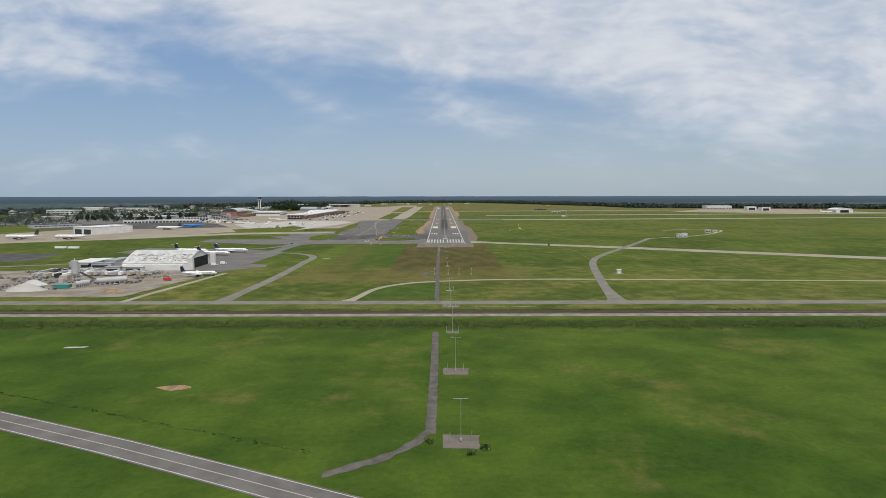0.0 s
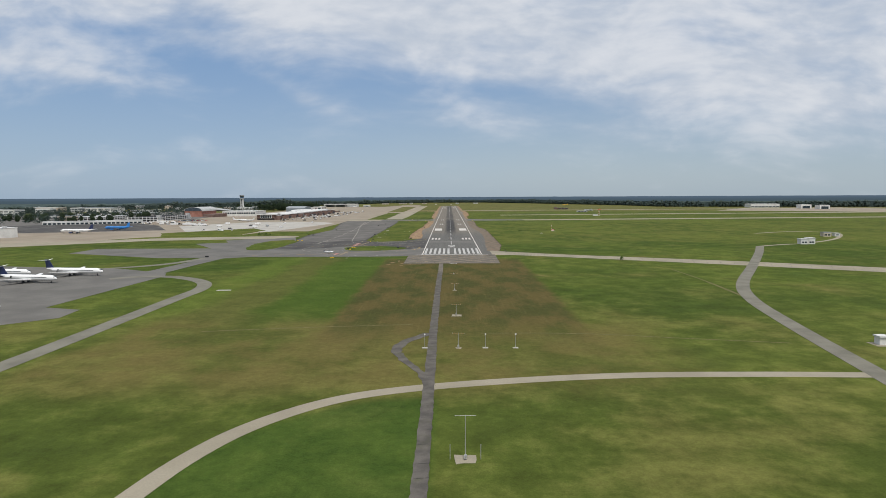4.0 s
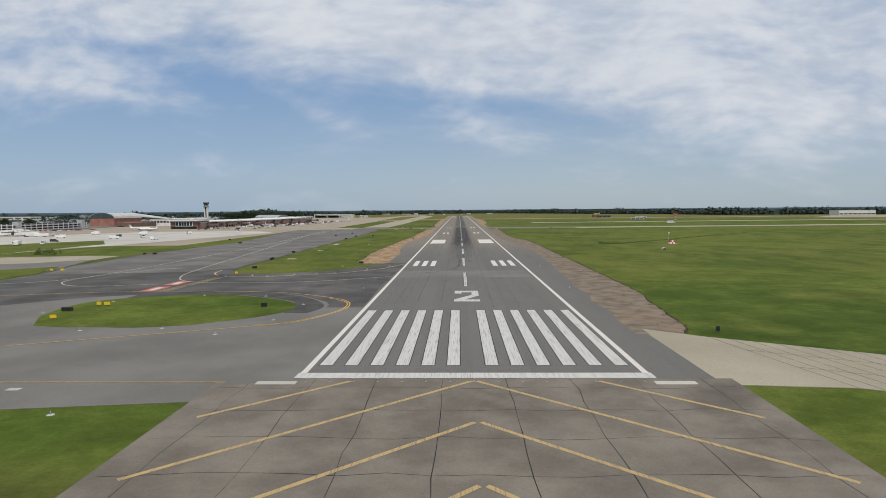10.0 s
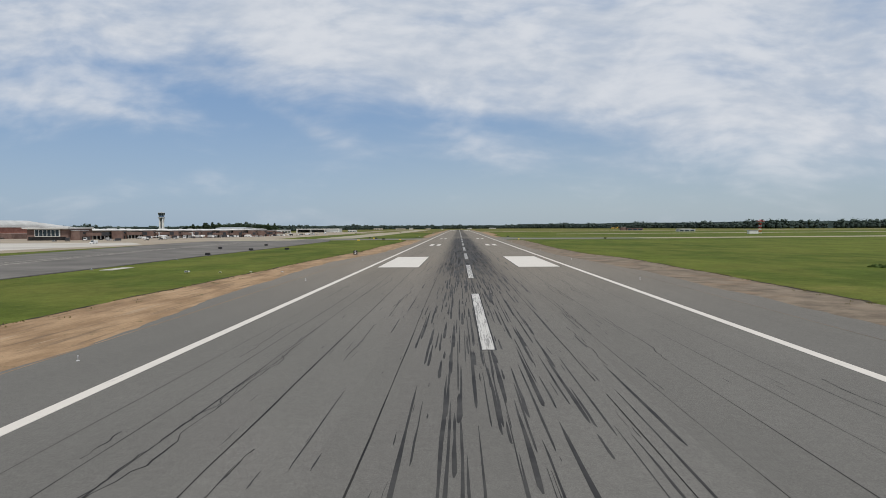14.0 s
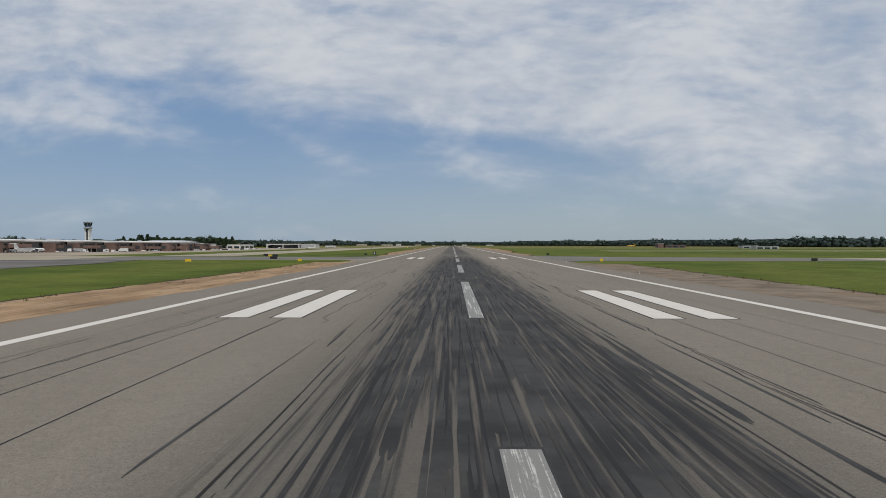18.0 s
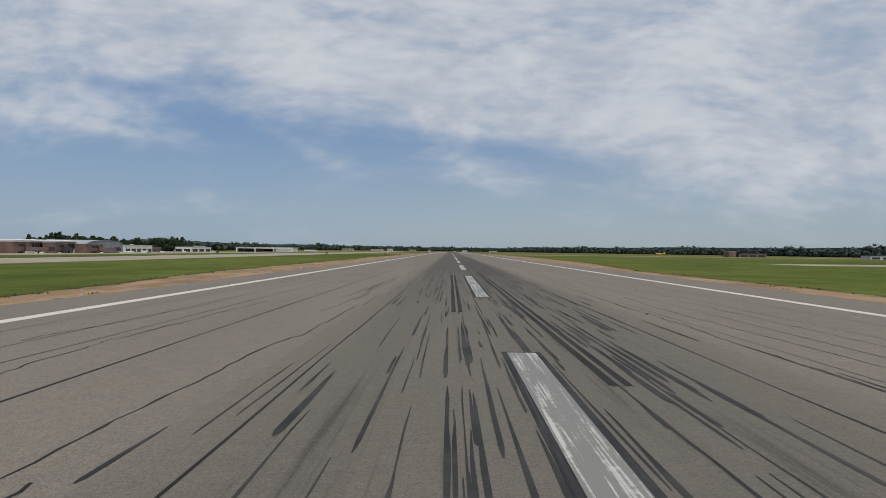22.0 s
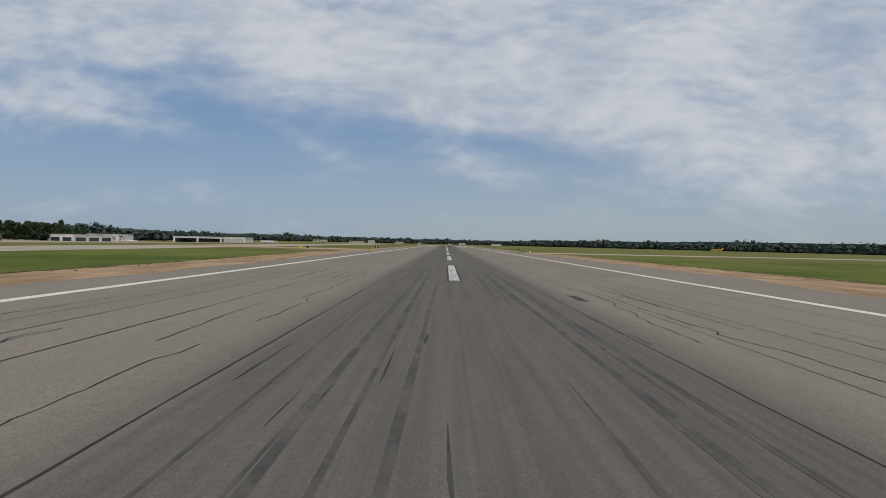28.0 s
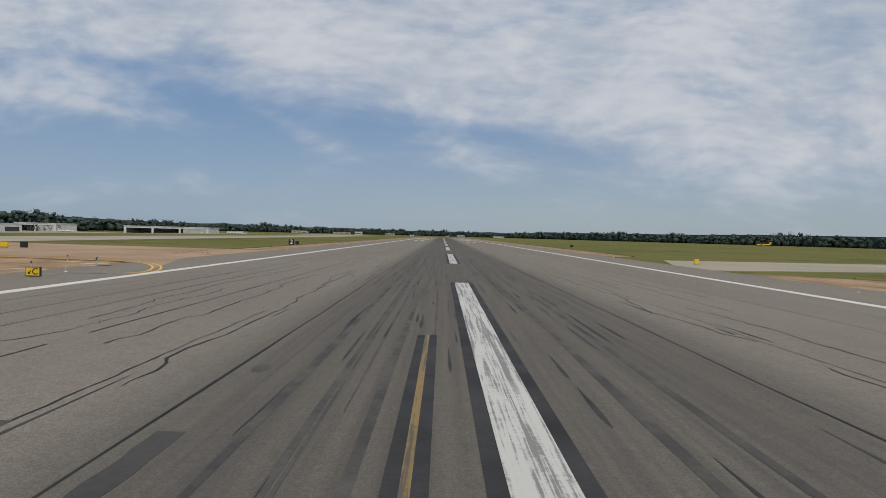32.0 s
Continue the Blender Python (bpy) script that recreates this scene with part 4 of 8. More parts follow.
# a paler grey layer over the far part of the dark taxiway
structure("taxiway_surface", Geo().slab(ragged([(-85.5, 150), (-85.5, 453), (-88, 560), (-91, 586), (-174, 586), (-173, 520), (-161, 420), (-150.5, 328), (-158, 230), (-154, 160), (-146, 130), (-112, 132), (-94, 138)], 0.5, 10, 41), 0.0, TAXI + 0.012), PALER_ASPHALT, "paler grey asphalt of the parallel taxiway")
structure("taxiway_joint", Geo().slab([(-22.9, 56), (-31, 56), (-31, 165.4), (-27, 165.5), (-22.7, 165.2), (-22.7, 150), (-23.4, 118), (-23.6, 90)], 0.0, 0.1026), DARK_ASPHALT, "dark asphalt where the taxiway meets the runway edge")
structure("taxiway_joint", Geo().slab([(-22.7, -1), (-31, -3), (-31, 55.98), (-22.7, 55.98)], 0.0, 0.1022), GREY_ASPHALT, "grey asphalt where the taxiway meets the runway edge")
ring = curved([(-84, 80), (-70, 83), (-56, 82), (-42, 74.5), (-34, 64), (-31.8, 56), (-33.5, 49)]) + curved([(-38.5, 49), (-38.6, 55), (-40.5, 64.5), (-50, 72), (-59, 76.2), (-76, 75.2), (-84, 71)])
part("fresh_patch", Geo().slab(ring, 0.0, 0.0885), FRESH_ASPHALT, main_taxi, "darker fresh asphalt beside the grass island")
structure("taxiway_wide", Geo().slab([(-141, 20), (-160, 8), (-205, 62), (-238, 110), (-212, 123), (-224, 149), (-200, 177), (-168, 200), (-154, 151), (-146, 87), (-141, 49)], -0.2, 0.066), GREY_ASPHALT, "wide grey asphalt taxiway between grass patches")
island = structure("grass_island", Geo().slab(ragged(curved([(-82, 36), (-89, 50), (-89, 66), (-76, 75), (-59, 76), (-41, 64), (-39, 50), (-52, 36.5), (-68, 34), (-82, 36)], 5)[:-1], 0.3, 3, 3), -0.2, 0.11), GRASS, "oval grass island between the taxiways")
cross_taxi = structure("taxiway_crossing", Geo().slab([(-29.9, 590), (-32, 598), (-38, 602), (-48, 601), (-80, 597), (-176, 590), (-176, 648), (-90, 645), (-48, 640), (-36, 643), (-29.9, 650)], -0.2, TAXI + 0.012), BEIGE_CONCRETE, "pale crossing taxiway joining the runway")
structure("taxiway_fillet", Geo().slab([(-29.95, 651), (-36, 644), (-48, 641), (-120, 646.5), (-120, 594.5), (-80, 597.5), (-48, 601.5), (-38, 602.5), (-32, 598.5), (-29.95, 590.5)], -0.2, TAXI + 0.018), GREY_ASPHALT, "grey asphalt fillet between runway and crossing taxiway")
for x, y, w in ((-33.1, 642.8, 1.2), (-28.9, 648.4, 0.7), (-26.2, 654.2, 1.1)):
    part("cover_plate", Geo().box(x - w, x + w, y - 0.25, y + 0.25, 0.05, 0.1115), PALE_CONCRETE, cross_taxi)
structure("grass_patch", Geo().slab(ragged([(-31.6, 578.6), (-30.2, 580.5), (-29.7, 583.3), (-29.4, 587.3), (-30.6, 593), (-33, 596), (-35.6, 596.8), (-39, 595.4), (-46, 592), (-62, 586), (-62, 577)], 0.2, 2, 61), -0.1, 0.116), GRASS, "tip of the grass between runway and crossing taxiway")
fan = structure("dusty_pavement", Geo().slab(ragged([(-23.4, 591), (-23.3, 597), (-24.6, 602.4), (-27.2, 605.8), (-30.2, 607.2), (-38, 606.5), (-42, 592), (-31, 588)], 0.25, 1.5, 21), 0.0, 0.1036), DUSTY, "dusty beige-grey pavement inside the taxiway corner")
for off in (0.0, 0.5):
    part("corner_edge_line", Geo().ribbon([(x + off, y + off * 0.5) for x, y in curved([(-22.9, 596), (-23.2, 599.5), (-24.6, 603.4), (-27.4, 606.6), (-31, 608), (-38, 608.4)])], 0.18, 0.1105), YELLOW_PAINT, fan)
for x, y in ((-28.8, 603.3), (-26.2, 599.3)):
    part("light_pad", Geo().box(x - 1.2, x + 1.2, y - 0.25, y + 0.25, 0.05, 0.125), PALE_CONCRETE, fan)
exit_taxi = structure("taxiway_exit", Geo().slab([(-22.9, 1187), (-25.3, 1193.6), (-29, 1199.6), (-33, 1202), (-44, 1204), (-62, 1212), (-150, 1226), (-150, 1262), (-60, 1248), (-29.9, 1244), (-29.9, 1210)], -0.2, 0.104), TAN_SOIL, "tan exit taxiway beside the runway")
structure("bare_soil", Geo().slab(ragged([(-29.95, 1160), (-38, 1158), (-52, 1172), (-60, 1196), (-48, 1203), (-33, 1201), (-29.95, 1198.8)], 0.4, 3, 14), -0.2, 0.064), SAND, "bare tan soil between runway and exit")
structure("grass_patch", Geo().slab(ragged([(-56.5, 1182.5), (-40.4, 1160.5), (-37.3, 1167.7), (-37.1, 1184.7), (-41.5, 1197.9), (-51.1, 1191.3)], 0.5, 3, 15), -0.1, 0.085), GRASS, "grass patch between soil and exit taxiway")
arc = curved([(-27.6, 1183.5), (-24.6, 1185.2), (-23.3, 1187.2), (-24.2, 1191.0), (-26.8, 1196.2), (-30.2, 1199.9), (-35, 1201.6), (-46, 1203.6)])
for off in (0.0, 0.55):
    part("exit_edge_line", Geo().ribbon([(x + off, y + off * 0.6) for x, y in arc], 0.2, 0.1105), YELLOW_PAINT, exit_taxi)
structure("taxiway_terminal", Geo().slab([(-88, 660), (-84, 800), (-84, 1100), (-84, 1900), (-118, 1900), (-118, 660)], -0.2, TAXI + 0.004), BEIGE_CONCRETE, "long beige concrete taxiway in front of the terminal")
apron = structure("apron", drape(Geo().slab([(-176, 300), (-225, 300), (-240, 230), (-330, 200), (-420, 60), (-600, -40), (-680, 60), (-560, 420), (-520, 640), (-520, 1500), (-720, 2150), (-420, 2150), (-118, 2150), (-118, 900), (-150, 900), (-150, 650), (-172, 630)], -0.2, 0.062)), TAN_CONCRETE, "wide tan concrete terminal apron")
structure("apron_new", Geo().slab([(-184, 515), (-200, 420), (-222, 300), (-260, 250), (-330, 300), (-400, 440), (-330, 560), (-215, 560)], -0.2, 0.084), PALE_CONCRETE, "newly poured pale concrete apron")
structure("taxiway_strip", Geo().slab([(-420, 60), (-300, 150), (-183, 174), (-165, 192), (-166, 214), (-183, 216), (-300, 190), (-440, 110)], -0.2, 0.08), BEIGE_CONCRETE, "pale concrete taxiway strip between grass areas")
for pts, seed in (([(-168, 43), (-175, 62), (-182, 107), (-176, 142), (-159, 159), (-149, 131), (-147, 77), (-150, 52), (-156, 42)], 1), ([(-316, 205), (-345, 270), (-268, 372), (-236, 320), (-240, 222)], 2),
                  ([(-162, 240), (-152, 328), (-168, 352), (-178, 290)], 4)):
    structure("grass_patch", Geo().slab(ragged(pts, 0.8, 6, seed), -0.2, 0.115), GRASS, "grass patch between taxiways")
for pts, seed in (([(-120, 700), (-120, 1060), (-150, 1060), (-150, 720)], 5), ([(-120, 1130), (-120, 1800), (-170, 1800), (-160, 1140)], 6)):
    structure("grass_strip", Geo().slab(ragged(pts, 0.6, 12, seed), -0.2, 0.112), GRASS, "thin grass strip along the apron")

# taxiway paint
for pts, mat, w in (([(-150, -2), (-100, 8), (-68, 22), (-40, 35), (-33, 39), (-27.5, 50), (-26.3, 58), (-28, 65), (-33, 71), (-47, 80), (-68, 84), (-100, 82), (-140, 70)], YELLOW_PAINT, 0.22), ([(-40.4, 35.6), (-33.6, 39.4), (-28.1, 50), (-26.9, 58), (-28.5, 64.6), (-33.4, 70.4)], YELLOW_PAINT, 0.22),
                    ([(-23.7, 117), (-30, 113.4), (-36.6, 109.5), (-42.8, 106.1), (-49, 103.8), (-66, 102), (-82, 105), (-92, 118), (-98, 150), (-110, 260), (-128, 420), (-135, 600)], PALE_LINE, 0.4),
                    ([(-90, 100), (-112, 96), (-124, 110), (-118, 135), (-106, 150)], PALE_LINE, 0.4), ([(-150, 100), (-128, 110), (-122, 150), (-124, 320), (-140, 560)], PALE_LINE, 0.4)):
    part("taxi_line", Geo().ribbon(curved(pts), w, 0.104), mat, main_taxi)
rim = curved([(-22.9, 161.6), (-25.6, 153.6), (-28.4, 145.4), (-31, 141), (-34.2, 137.4), (-37.8, 133.2), (-43.3, 127.6), (-53.7, 122.9), (-61.4, 119.8), (-72, 119.4), (-80, 122), (-85, 129), (-87, 140)])
for off in (0.0, 0.5):
    part("taxi_edge_line", Geo().ribbon([(x - off * 0.8, y + off * 0.6) for x, y in rim], 0.2, 0.1075), PALE_YELLOW, dark_taxi, "worn pale yellow double edge line")
rs = random.Random(52)
g = Geo()
for cx, cy, n, spread, bend in ((-41, 100.4, 26, 3.6, 0.3), (-30, 82, 22, 2.6, 2.2), (-36, 92, 14, 4, 0.5), (-50, 96, 14, 5, 0.4)):
    for k in range(n):
        x, y, a, ln = cx + rs.gauss(0, spread), cy + rs.gauss(0, spread * 0.22), rs.uniform(-0.2, 0.45), rs.uniform(0.8, 4.2)
        pts = [(x + ln * u * math.cos(a + bend * u), y + ln * u * math.sin(a + bend * u)) for u in (0, 0.2, 0.4, 0.6, 0.8, 1)]
        w = rs.uniform(0.04, 0.22)
        g.ribbon(pts, [0.01, w * 0.7, w, w * rs.uniform(0.4, 1), w * 0.6, 0.01], 0.1062 + 0.00001 * k)
tagged(part("pale_scuffs", g, PALE_SCUFF, dark_taxi, "pale dusty tyre scuffs"), kind="stuff")
part("asphalt_patch", Geo().slab([(-27.2, 104.9), (-26.9, 110.9), (-23.0, 110.9), (-23.0, 105.1)], 0.05, 0.1065), FRESH_ASPHALT, dark_taxi, "dark square asphalt patch")
for k in range(4):
    part("hold_line", Geo().ribbon([(-82.5 + k * 0.8, 84), (-80.0 + k * 0.8, 117)], 0.26, 0.1035), FADED_YELLOW, dark_taxi)
    part("hold_line", Geo().ribbon([(-85 + k * 0.7, -6), (-83.6 + k * 0.7, 26)], 0.22, 0.103), FADED_YELLOW, main_taxi)
for y in (2, 9):
    part("painted_hold_sign", Geo().box(-89.4, -86.6, y, y + 3.4, 0.07, 0.1025), RED_PAINT, main_taxi)
    part("sign_legend_bar", Geo().box(-88.6, -87.8, y + 0.8, y + 3.2, 0.07, 0.1065), WHITE_PAINT, main_taxi)
for pts in ([(-92, 0), (-100, 12), (-115, 30), (-123, 47), (-121, 70)], [(-84, 26), (-93, 34), (-100, 43.5), (-108, 60)]):
    part("taxi_line", Geo().ribbon(curved(pts), 0.2, 0.1038), PALE_LINE, main_taxi)
part("taxi_line", Geo().ribbon([(-62, -1.6), (-31, -1.6)], 0.2, 0.1036), YELLOW_PAINT, main_taxi)
for x, y in ((-75, -21.8), (-71.4, -5.6), (-55.6, -4.6)):
    part("cover_plate", Geo().box(x - 0.8, x + 0.8, y - 0.5, y + 0.5, 0.0, 0.1045), PALE_CONCRETE, main_taxi)
for y in (84, 97):
    part("painted_hold_sign", Geo().box(-87.5, -83.5, y, y + 10, 0.07, 0.1025), RED_PAINT, dark_taxi)
    part("sign_legend_bar", Geo().box(-86.2, -84.8, y + 2, y + 8, 0.07, 0.1065), WHITE_PAINT, dark_taxi)

# concrete taxiways on the open side
taxi_right = structure("taxiway_right", Geo().slab([(29.9, -2.5), (29.9, 32), (39, 24.7), (79, 0), (188, -50), (323, -124), (620, -285), (610, -306), (308, -145), (178, -72), (81, -21), (60, -11), (45, -4)], -0.2, TAXI), BEIGE_CONCRETE, "beige concrete taxiway crossing the grass")
near, far_ = [(39, 24.7), (79, 0), (188, -50), (323, -124)], [(45, -4), (81, -21), (178, -72), (308, -145)]
g = Geo()
for k in range(43):
    u = k / 42 * 2.98
    i, f = int(u), u % 1
    p, q = [(e[i][0] * (1 - f) + e[i + 1][0] * f, e[i][1] * (1 - f) + e[i + 1][1] * f) for e in (near, far_)]
    g.ribbon([p, q], 0.1, 0.0755)
for w in (0.33, 0.67):
    g.ribbon([(a[0] * (1 - w) + b[0] * w, a[1] * (1 - w) + b[1] * w) for a, b in zip(near, far_)], 0.1, 0.0765)
tagged(part("pavement_joints", g, SEALANT, taxi_right), kind="stuff")
part("centre_line", Geo().ribbon([((a[0] + b[0]) / 2, (a[1] + b[1]) / 2) for a, b in zip(near, far_)], 0.16, 0.0785), FADED_YELLOW, taxi_right)
structure("taxiway_far_right", Geo().slab([(29.9, 672), (36, 664), (60, 645), (130, 632), (700, 690), (1400, 760), (1400, 730), (700, 655), (130, 598), (60, 592), (38, 594), (29.9, 586)], -0.2, TAXI), BEIGE_CONCRETE, "long beige concrete taxiway across the grass")
structure("taxiway_fillet", Geo().slab([(29.95, 673), (37, 664), (60, 646), (128, 633), (128, 597), (60, 591), (38, 593), (29.95, 585)], -0.2, TAXI + 0.01), GREY_ASPHALT, "grey asphalt fillet between runway and taxiway")
structure("taxiway_end_right", Geo().slab([(30, 1226), (36, 1246), (120, 1262), (700, 1330), (1300, 1400), (1300, 1370), (700, 1298), (120, 1232), (60, 1222), (30, 1214)], -0.2, TAXI), BEIGE_CONCRETE, "beige concrete crossing runway far across the grass")
structure("runway_cross", Geo().slab([(110, 880), (1500, 1060), (1500, 1010), (110, 850)], -0.2, TAXI), BEIGE_CONCRETE, "pale concrete strip crossing the far grass")
structure("apron_far_right", Geo().slab([(700, 1150), (900, 1420), (1200, 1440), (1300, 980), (1050, 960)], -0.2, TAXI - 0.01), TAN_CONCRETE, "pale concrete ramp before far hangars")

# service roads, railway and road before the threshold
structure("perimeter_road", Geo().ribbon([(-600, -391), (-147, -391), (0, -391.8), (99, -391.6), (500, -392)], 10.6, 0.07, 0.2), ROAD_ASPHALT, "grey perimeter service road")
structure("service_road_diagonal", Geo().ribbon(curved([(-124.5, -391), (-121.6, -330), (-120.5, -285), (-121.5, -195), (-122, -162), (-131, -139), (-152, -121), (-172, -118), (-186, -127)]), [13, 9.5, 8] + [7.0] * 46, 0.074, 0.2), ROAD_ASPHALT, "grey service road running up to the taxiway")
structure("service_road_yard", Geo().ribbon([(-178, -390), (-176, -362), (-171, -325), (-167, -290), (-164, -270)], 4.2, 0.073, 0.2), BEIGE_CONCRETE, "narrow pale road to the maintenance yard")
structure("track_curved", Geo().ribbon(curved([(-56.5, -391), (-51.5, -373), (-47.5, -353), (-41, -337.5), (-29.5, -324), (-15.5, -316), (8, -309.5), (39, -304.6), (70, -303.6), (104, -304.5), (190, -309), (300, -315)]), [15, 11, 8, 6, 5, 4.6] + [4.3] * 61, 0.068, 0.2), BEIGE_CONCRETE, "pale gravel track curving through the grass")
structure("service_road_fork", Geo().ribbon(curved([(91.5, -391), (97, -345), (104.5, -300), (115, -243), (126, -195), (144, -150), (185, -77), (232, 8), (260, 62)]), [16, 11, 9, 8, 7.4, 6.8] + [6.0] * 43, 0.076, 0.2), ROAD_ASPHALT, "grey service road forking across the grass")
structure("track_dirt", Geo().ribbon(curved([(259, 62), (285, 78), (320, 95), (380, 150), (430, 230), (400, 260), (340, 230)]), 4.0, 0.066, 0.2), BEIGE_CONCRETE, "pale dirt track to small huts")
for k, run in enumerate(([(-7.0, -571), (-6.7, -515), (-6.9, -461)], [(-7.0, -388), (-7.1, -330), (-7.6, -243), (-7.6, -137), (-7.4, -104)], [(-7.2, -104), (-7.4, -57)])):
    left, right = [(x - 1.35, y) for x, y in run], [(x + 1.35, y) for x, y in run]
    path = structure("approach_path", Geo().slab(ragged(right + left[::-1], 0.13 if k < 2 else 0.06, 1.6, 40 + k), -0.2, 0.072), PATH_ASPHALT if k < 2 else BLAST_ASPHALT, "narrow weathered asphalt path beside the approach lights")
    g = Geo()
    y = run[0][1] + 3
    while y < run[-1][1] - 2:
        if k == 2:
            y += 6
        g.ribbon([(-8.1, y + r.uniform(-0.3, 0.3)), (-6.7, y + r.uniform(-0.2, 0.2)), (-5.5, y + r.uniform(-0.3, 0.3))], r.uniform(0.05, 0.14), 0.0775)
        y += r.uniform(5.0, 8.0)
    tagged(part("path_joints", g, SEALANT, path), kind="stuff")
curl = curved([(-7.1, -311), (-9.5, -302), (-14.5, -290), (-17.6, -279), (-15.2, -268.5), (-8.6, -258)])
structure("approach_loop", Geo().slab(ragged([(x + 1.5, y - 0.6) for x, y in curl] + [(x - 1.5, y + 0.6) for x, y in curl[::-1]], 0.35, 1.5, 8), -0.2, 0.0702), PATH_ASPHALT, "broken weathered path looping through the grass")
structure("grass_track", Geo().ribbon(curved([(125, -197), (127.5, -165), (129.5, -130), (129.5, -92)]), [1.7] * 10 + [0.9] * 9, 0.034), DRY_WEED, "faint pale track leaving the service road")
structure("grass_track", Geo().ribbon(curved([(213, -28), (195, -55), (150, -50), (110, -45)]), [0.9] * 19, 0.033), DRY_WEED, "faint dry wheel track in the grass")
spur = curved([(-6.8, -568), (-10.5, -577), (-19, -586), (-29, -593)])
structure("approach_spur", Geo().slab(ragged([(x, y - 1.5) for x, y in spur] + [(x - 0.8, y + 1.5) for x, y in spur[::-1]], 0.45, 1.5, 5), -0.2, 0.0705), PATH_ASPHALT, "weathered broken path joining the public road")
road = structure("road", Geo().ribbon([(-420, -430), (-119, -561.5), (-80, -578.5), (-48, -593.5), (60, -645)], 8.6, 0.10, 0.3), ROAD_DARK, "grey two-lane public road")
for off in (-3.7, 3.7, 0):
    part("road_line", Geo().ribbon([(x + off * 0.42, y + off * 0.9) for x, y in ((-420, -430), (-119, -561.5), (-80, -578.5), (-48, -593.5), (60, -645))], 0.2 if off else 0.24, 0.108), WHITE_PAINT if off else PALE_LINE, road)
# a shallow weedy ditch beside the public road, a bare patch and a pale slab in the field
g = Geo()
for k in range(260):
    u = r.random()
    x, y = -140 + 105 * u + r.gauss(0, 0.5), -537.5 - 44 * u + r.gauss(0, 0.35)
    s, h = r.uniform(0.15, 0.5), r.uniform(0.05, 0.28)
    g.add([(x - s, y, 0), (x + s, y + 0.1, 0), (x + s * 0.6, y + r.uniform(-0.3, 0.3), h), (x - s * 0.5, y - 0.1, h * r.uniform(0.5, 1))], [(0, 1, 2, 3)])
tagged(part("ditch_grass", g, BUSH), "dark coarse grass along a shallow ditch", "weeds", kind="stuff")
structure("bare_patch", Geo().slab(ragged(curved([(-91, -534.5), (-86, -537.5), (-81, -536), (-82, -533), (-87, -532.5), (-91, -534.5)], 4)[:-1], 0.5, 1.0, 7), -0.1, 0.02), SAND, "bare brown patch worn in the grass")
for cx, cy, lx, ly, seed in ((-32.6, -68.4, 1.1, 0.8, 1), (-26, -63.6, 6.5, 0.35, 2), (-41.5, -62, 1.6, 0.9, 3), (-36, -43, 0.6, 3.0, 4), (-39.5, -53, 1.8, 2.2, 5), (20, -402.6, 9, 0.9, 6), (38, -404, 7, 0.7, 7), (-33, -57, 1.2, 1.6, 8)):
    structure("bare_patch", Geo().slab(ragged([(cx + lx * math.cos(a * 0.7854), cy + ly * math.sin(a * 0.7854)) for a in range(8)], min(lx, ly) * 0.4, 0.5, 60 + seed), -0.1, 0.02), SAND, "small scuffed patch of bare soil in the dry grass")
structure("pale_slab", Geo().slab(ragged([(-112.3, -168.8), (-105.3, -168.3), (-105.6, -166.1), (-112.0, -166.3)], 0.2, 1.0, 19), -0.1, 0.1), PALE_CONCRETE, "small pale slab lying in the grass")
structure("pale_slab", Geo().slab(ragged([(-149, -487.5), (-141, -486.5), (-140.5, -485), (-148, -485.5)], 0.2, 1.0, 9), -0.1, 0.1), PALE_CONCRETE, "small pale slab lying in the grass")
yard = structure("yard", Geo().slab(ragged([(-187, -371), (-430, -378), (-430, -262), (-275, -250), (-275, -186), (-200, -190), (-190, -262), (-174, -286), (-178, -310)], 1.0, 7, 12), -0.2, 0.058), DIRT, "bare dirt construction yard beside the old hangar")
structure("apron_cargo", Geo().slab([(-690, 300), (-520, 282), (-371, 336), (-440, 461), (-510, 538), (-640, 485), (-730, 400)], -0.2, 0.075), DARK_ASPHALT, "dark asphalt cargo apron before the trees")
structure("landside_lot", Geo().slab([(-735, 402), (-640, 488), (-512, 545), (-470, 640), (-560, 1050), (-760, 1250), (-1000, 1150), (-980, 640), (-840, 420)], -0.2, 0.045), GREY_ASPHALT, "grey landside parking area between trees")
structure("asphalt_lot", Geo().slab([(-366, -181), (-440, -230), (-470, -120), (-373, -121)], -0.2, 0.06), DARK_ASPHALT, "dark asphalt lot beyond the yard")
structure("service_lane", Geo().ribbon(curved([(-430, -250), (-330, -215), (-280, -180), (-262, -140), (-230, -95), (-190, -60), (-176, -18)]), 7.0, 0.063, 0.2), ROAD_ASPHALT, "narrow grey lane behind the old hangar")
structure("grass_track", Geo().ribbon(curved([(-84, -255), (-60, -250.5), (-36, -247), (-15, -244.5)]), [0.8] * 19, 0.03), DRY_WEED, "faint dry wheel track in the grass")
structure("grass_track", Geo().ribbon(curved([(8, -258), (40, -259), (72, -266), (100, -272)]), [0.7] * 19, 0.03), DRY_WEED, "faint dry wheel track in the grass")
ramp = structure("apron_hangar", Geo().slab([(-200, -258), (-170, -262), (-167, -252), (-146, -232), (-148, -216), (-165, -211), (-161, -116), (-166, -104), (-200, -84), (-320, -60), (-330, -110), (-270, -150), (-200, -190)], -0.2, 0.066), GREY_ASPHALT, "grey asphalt parking ramp by the old hangar")

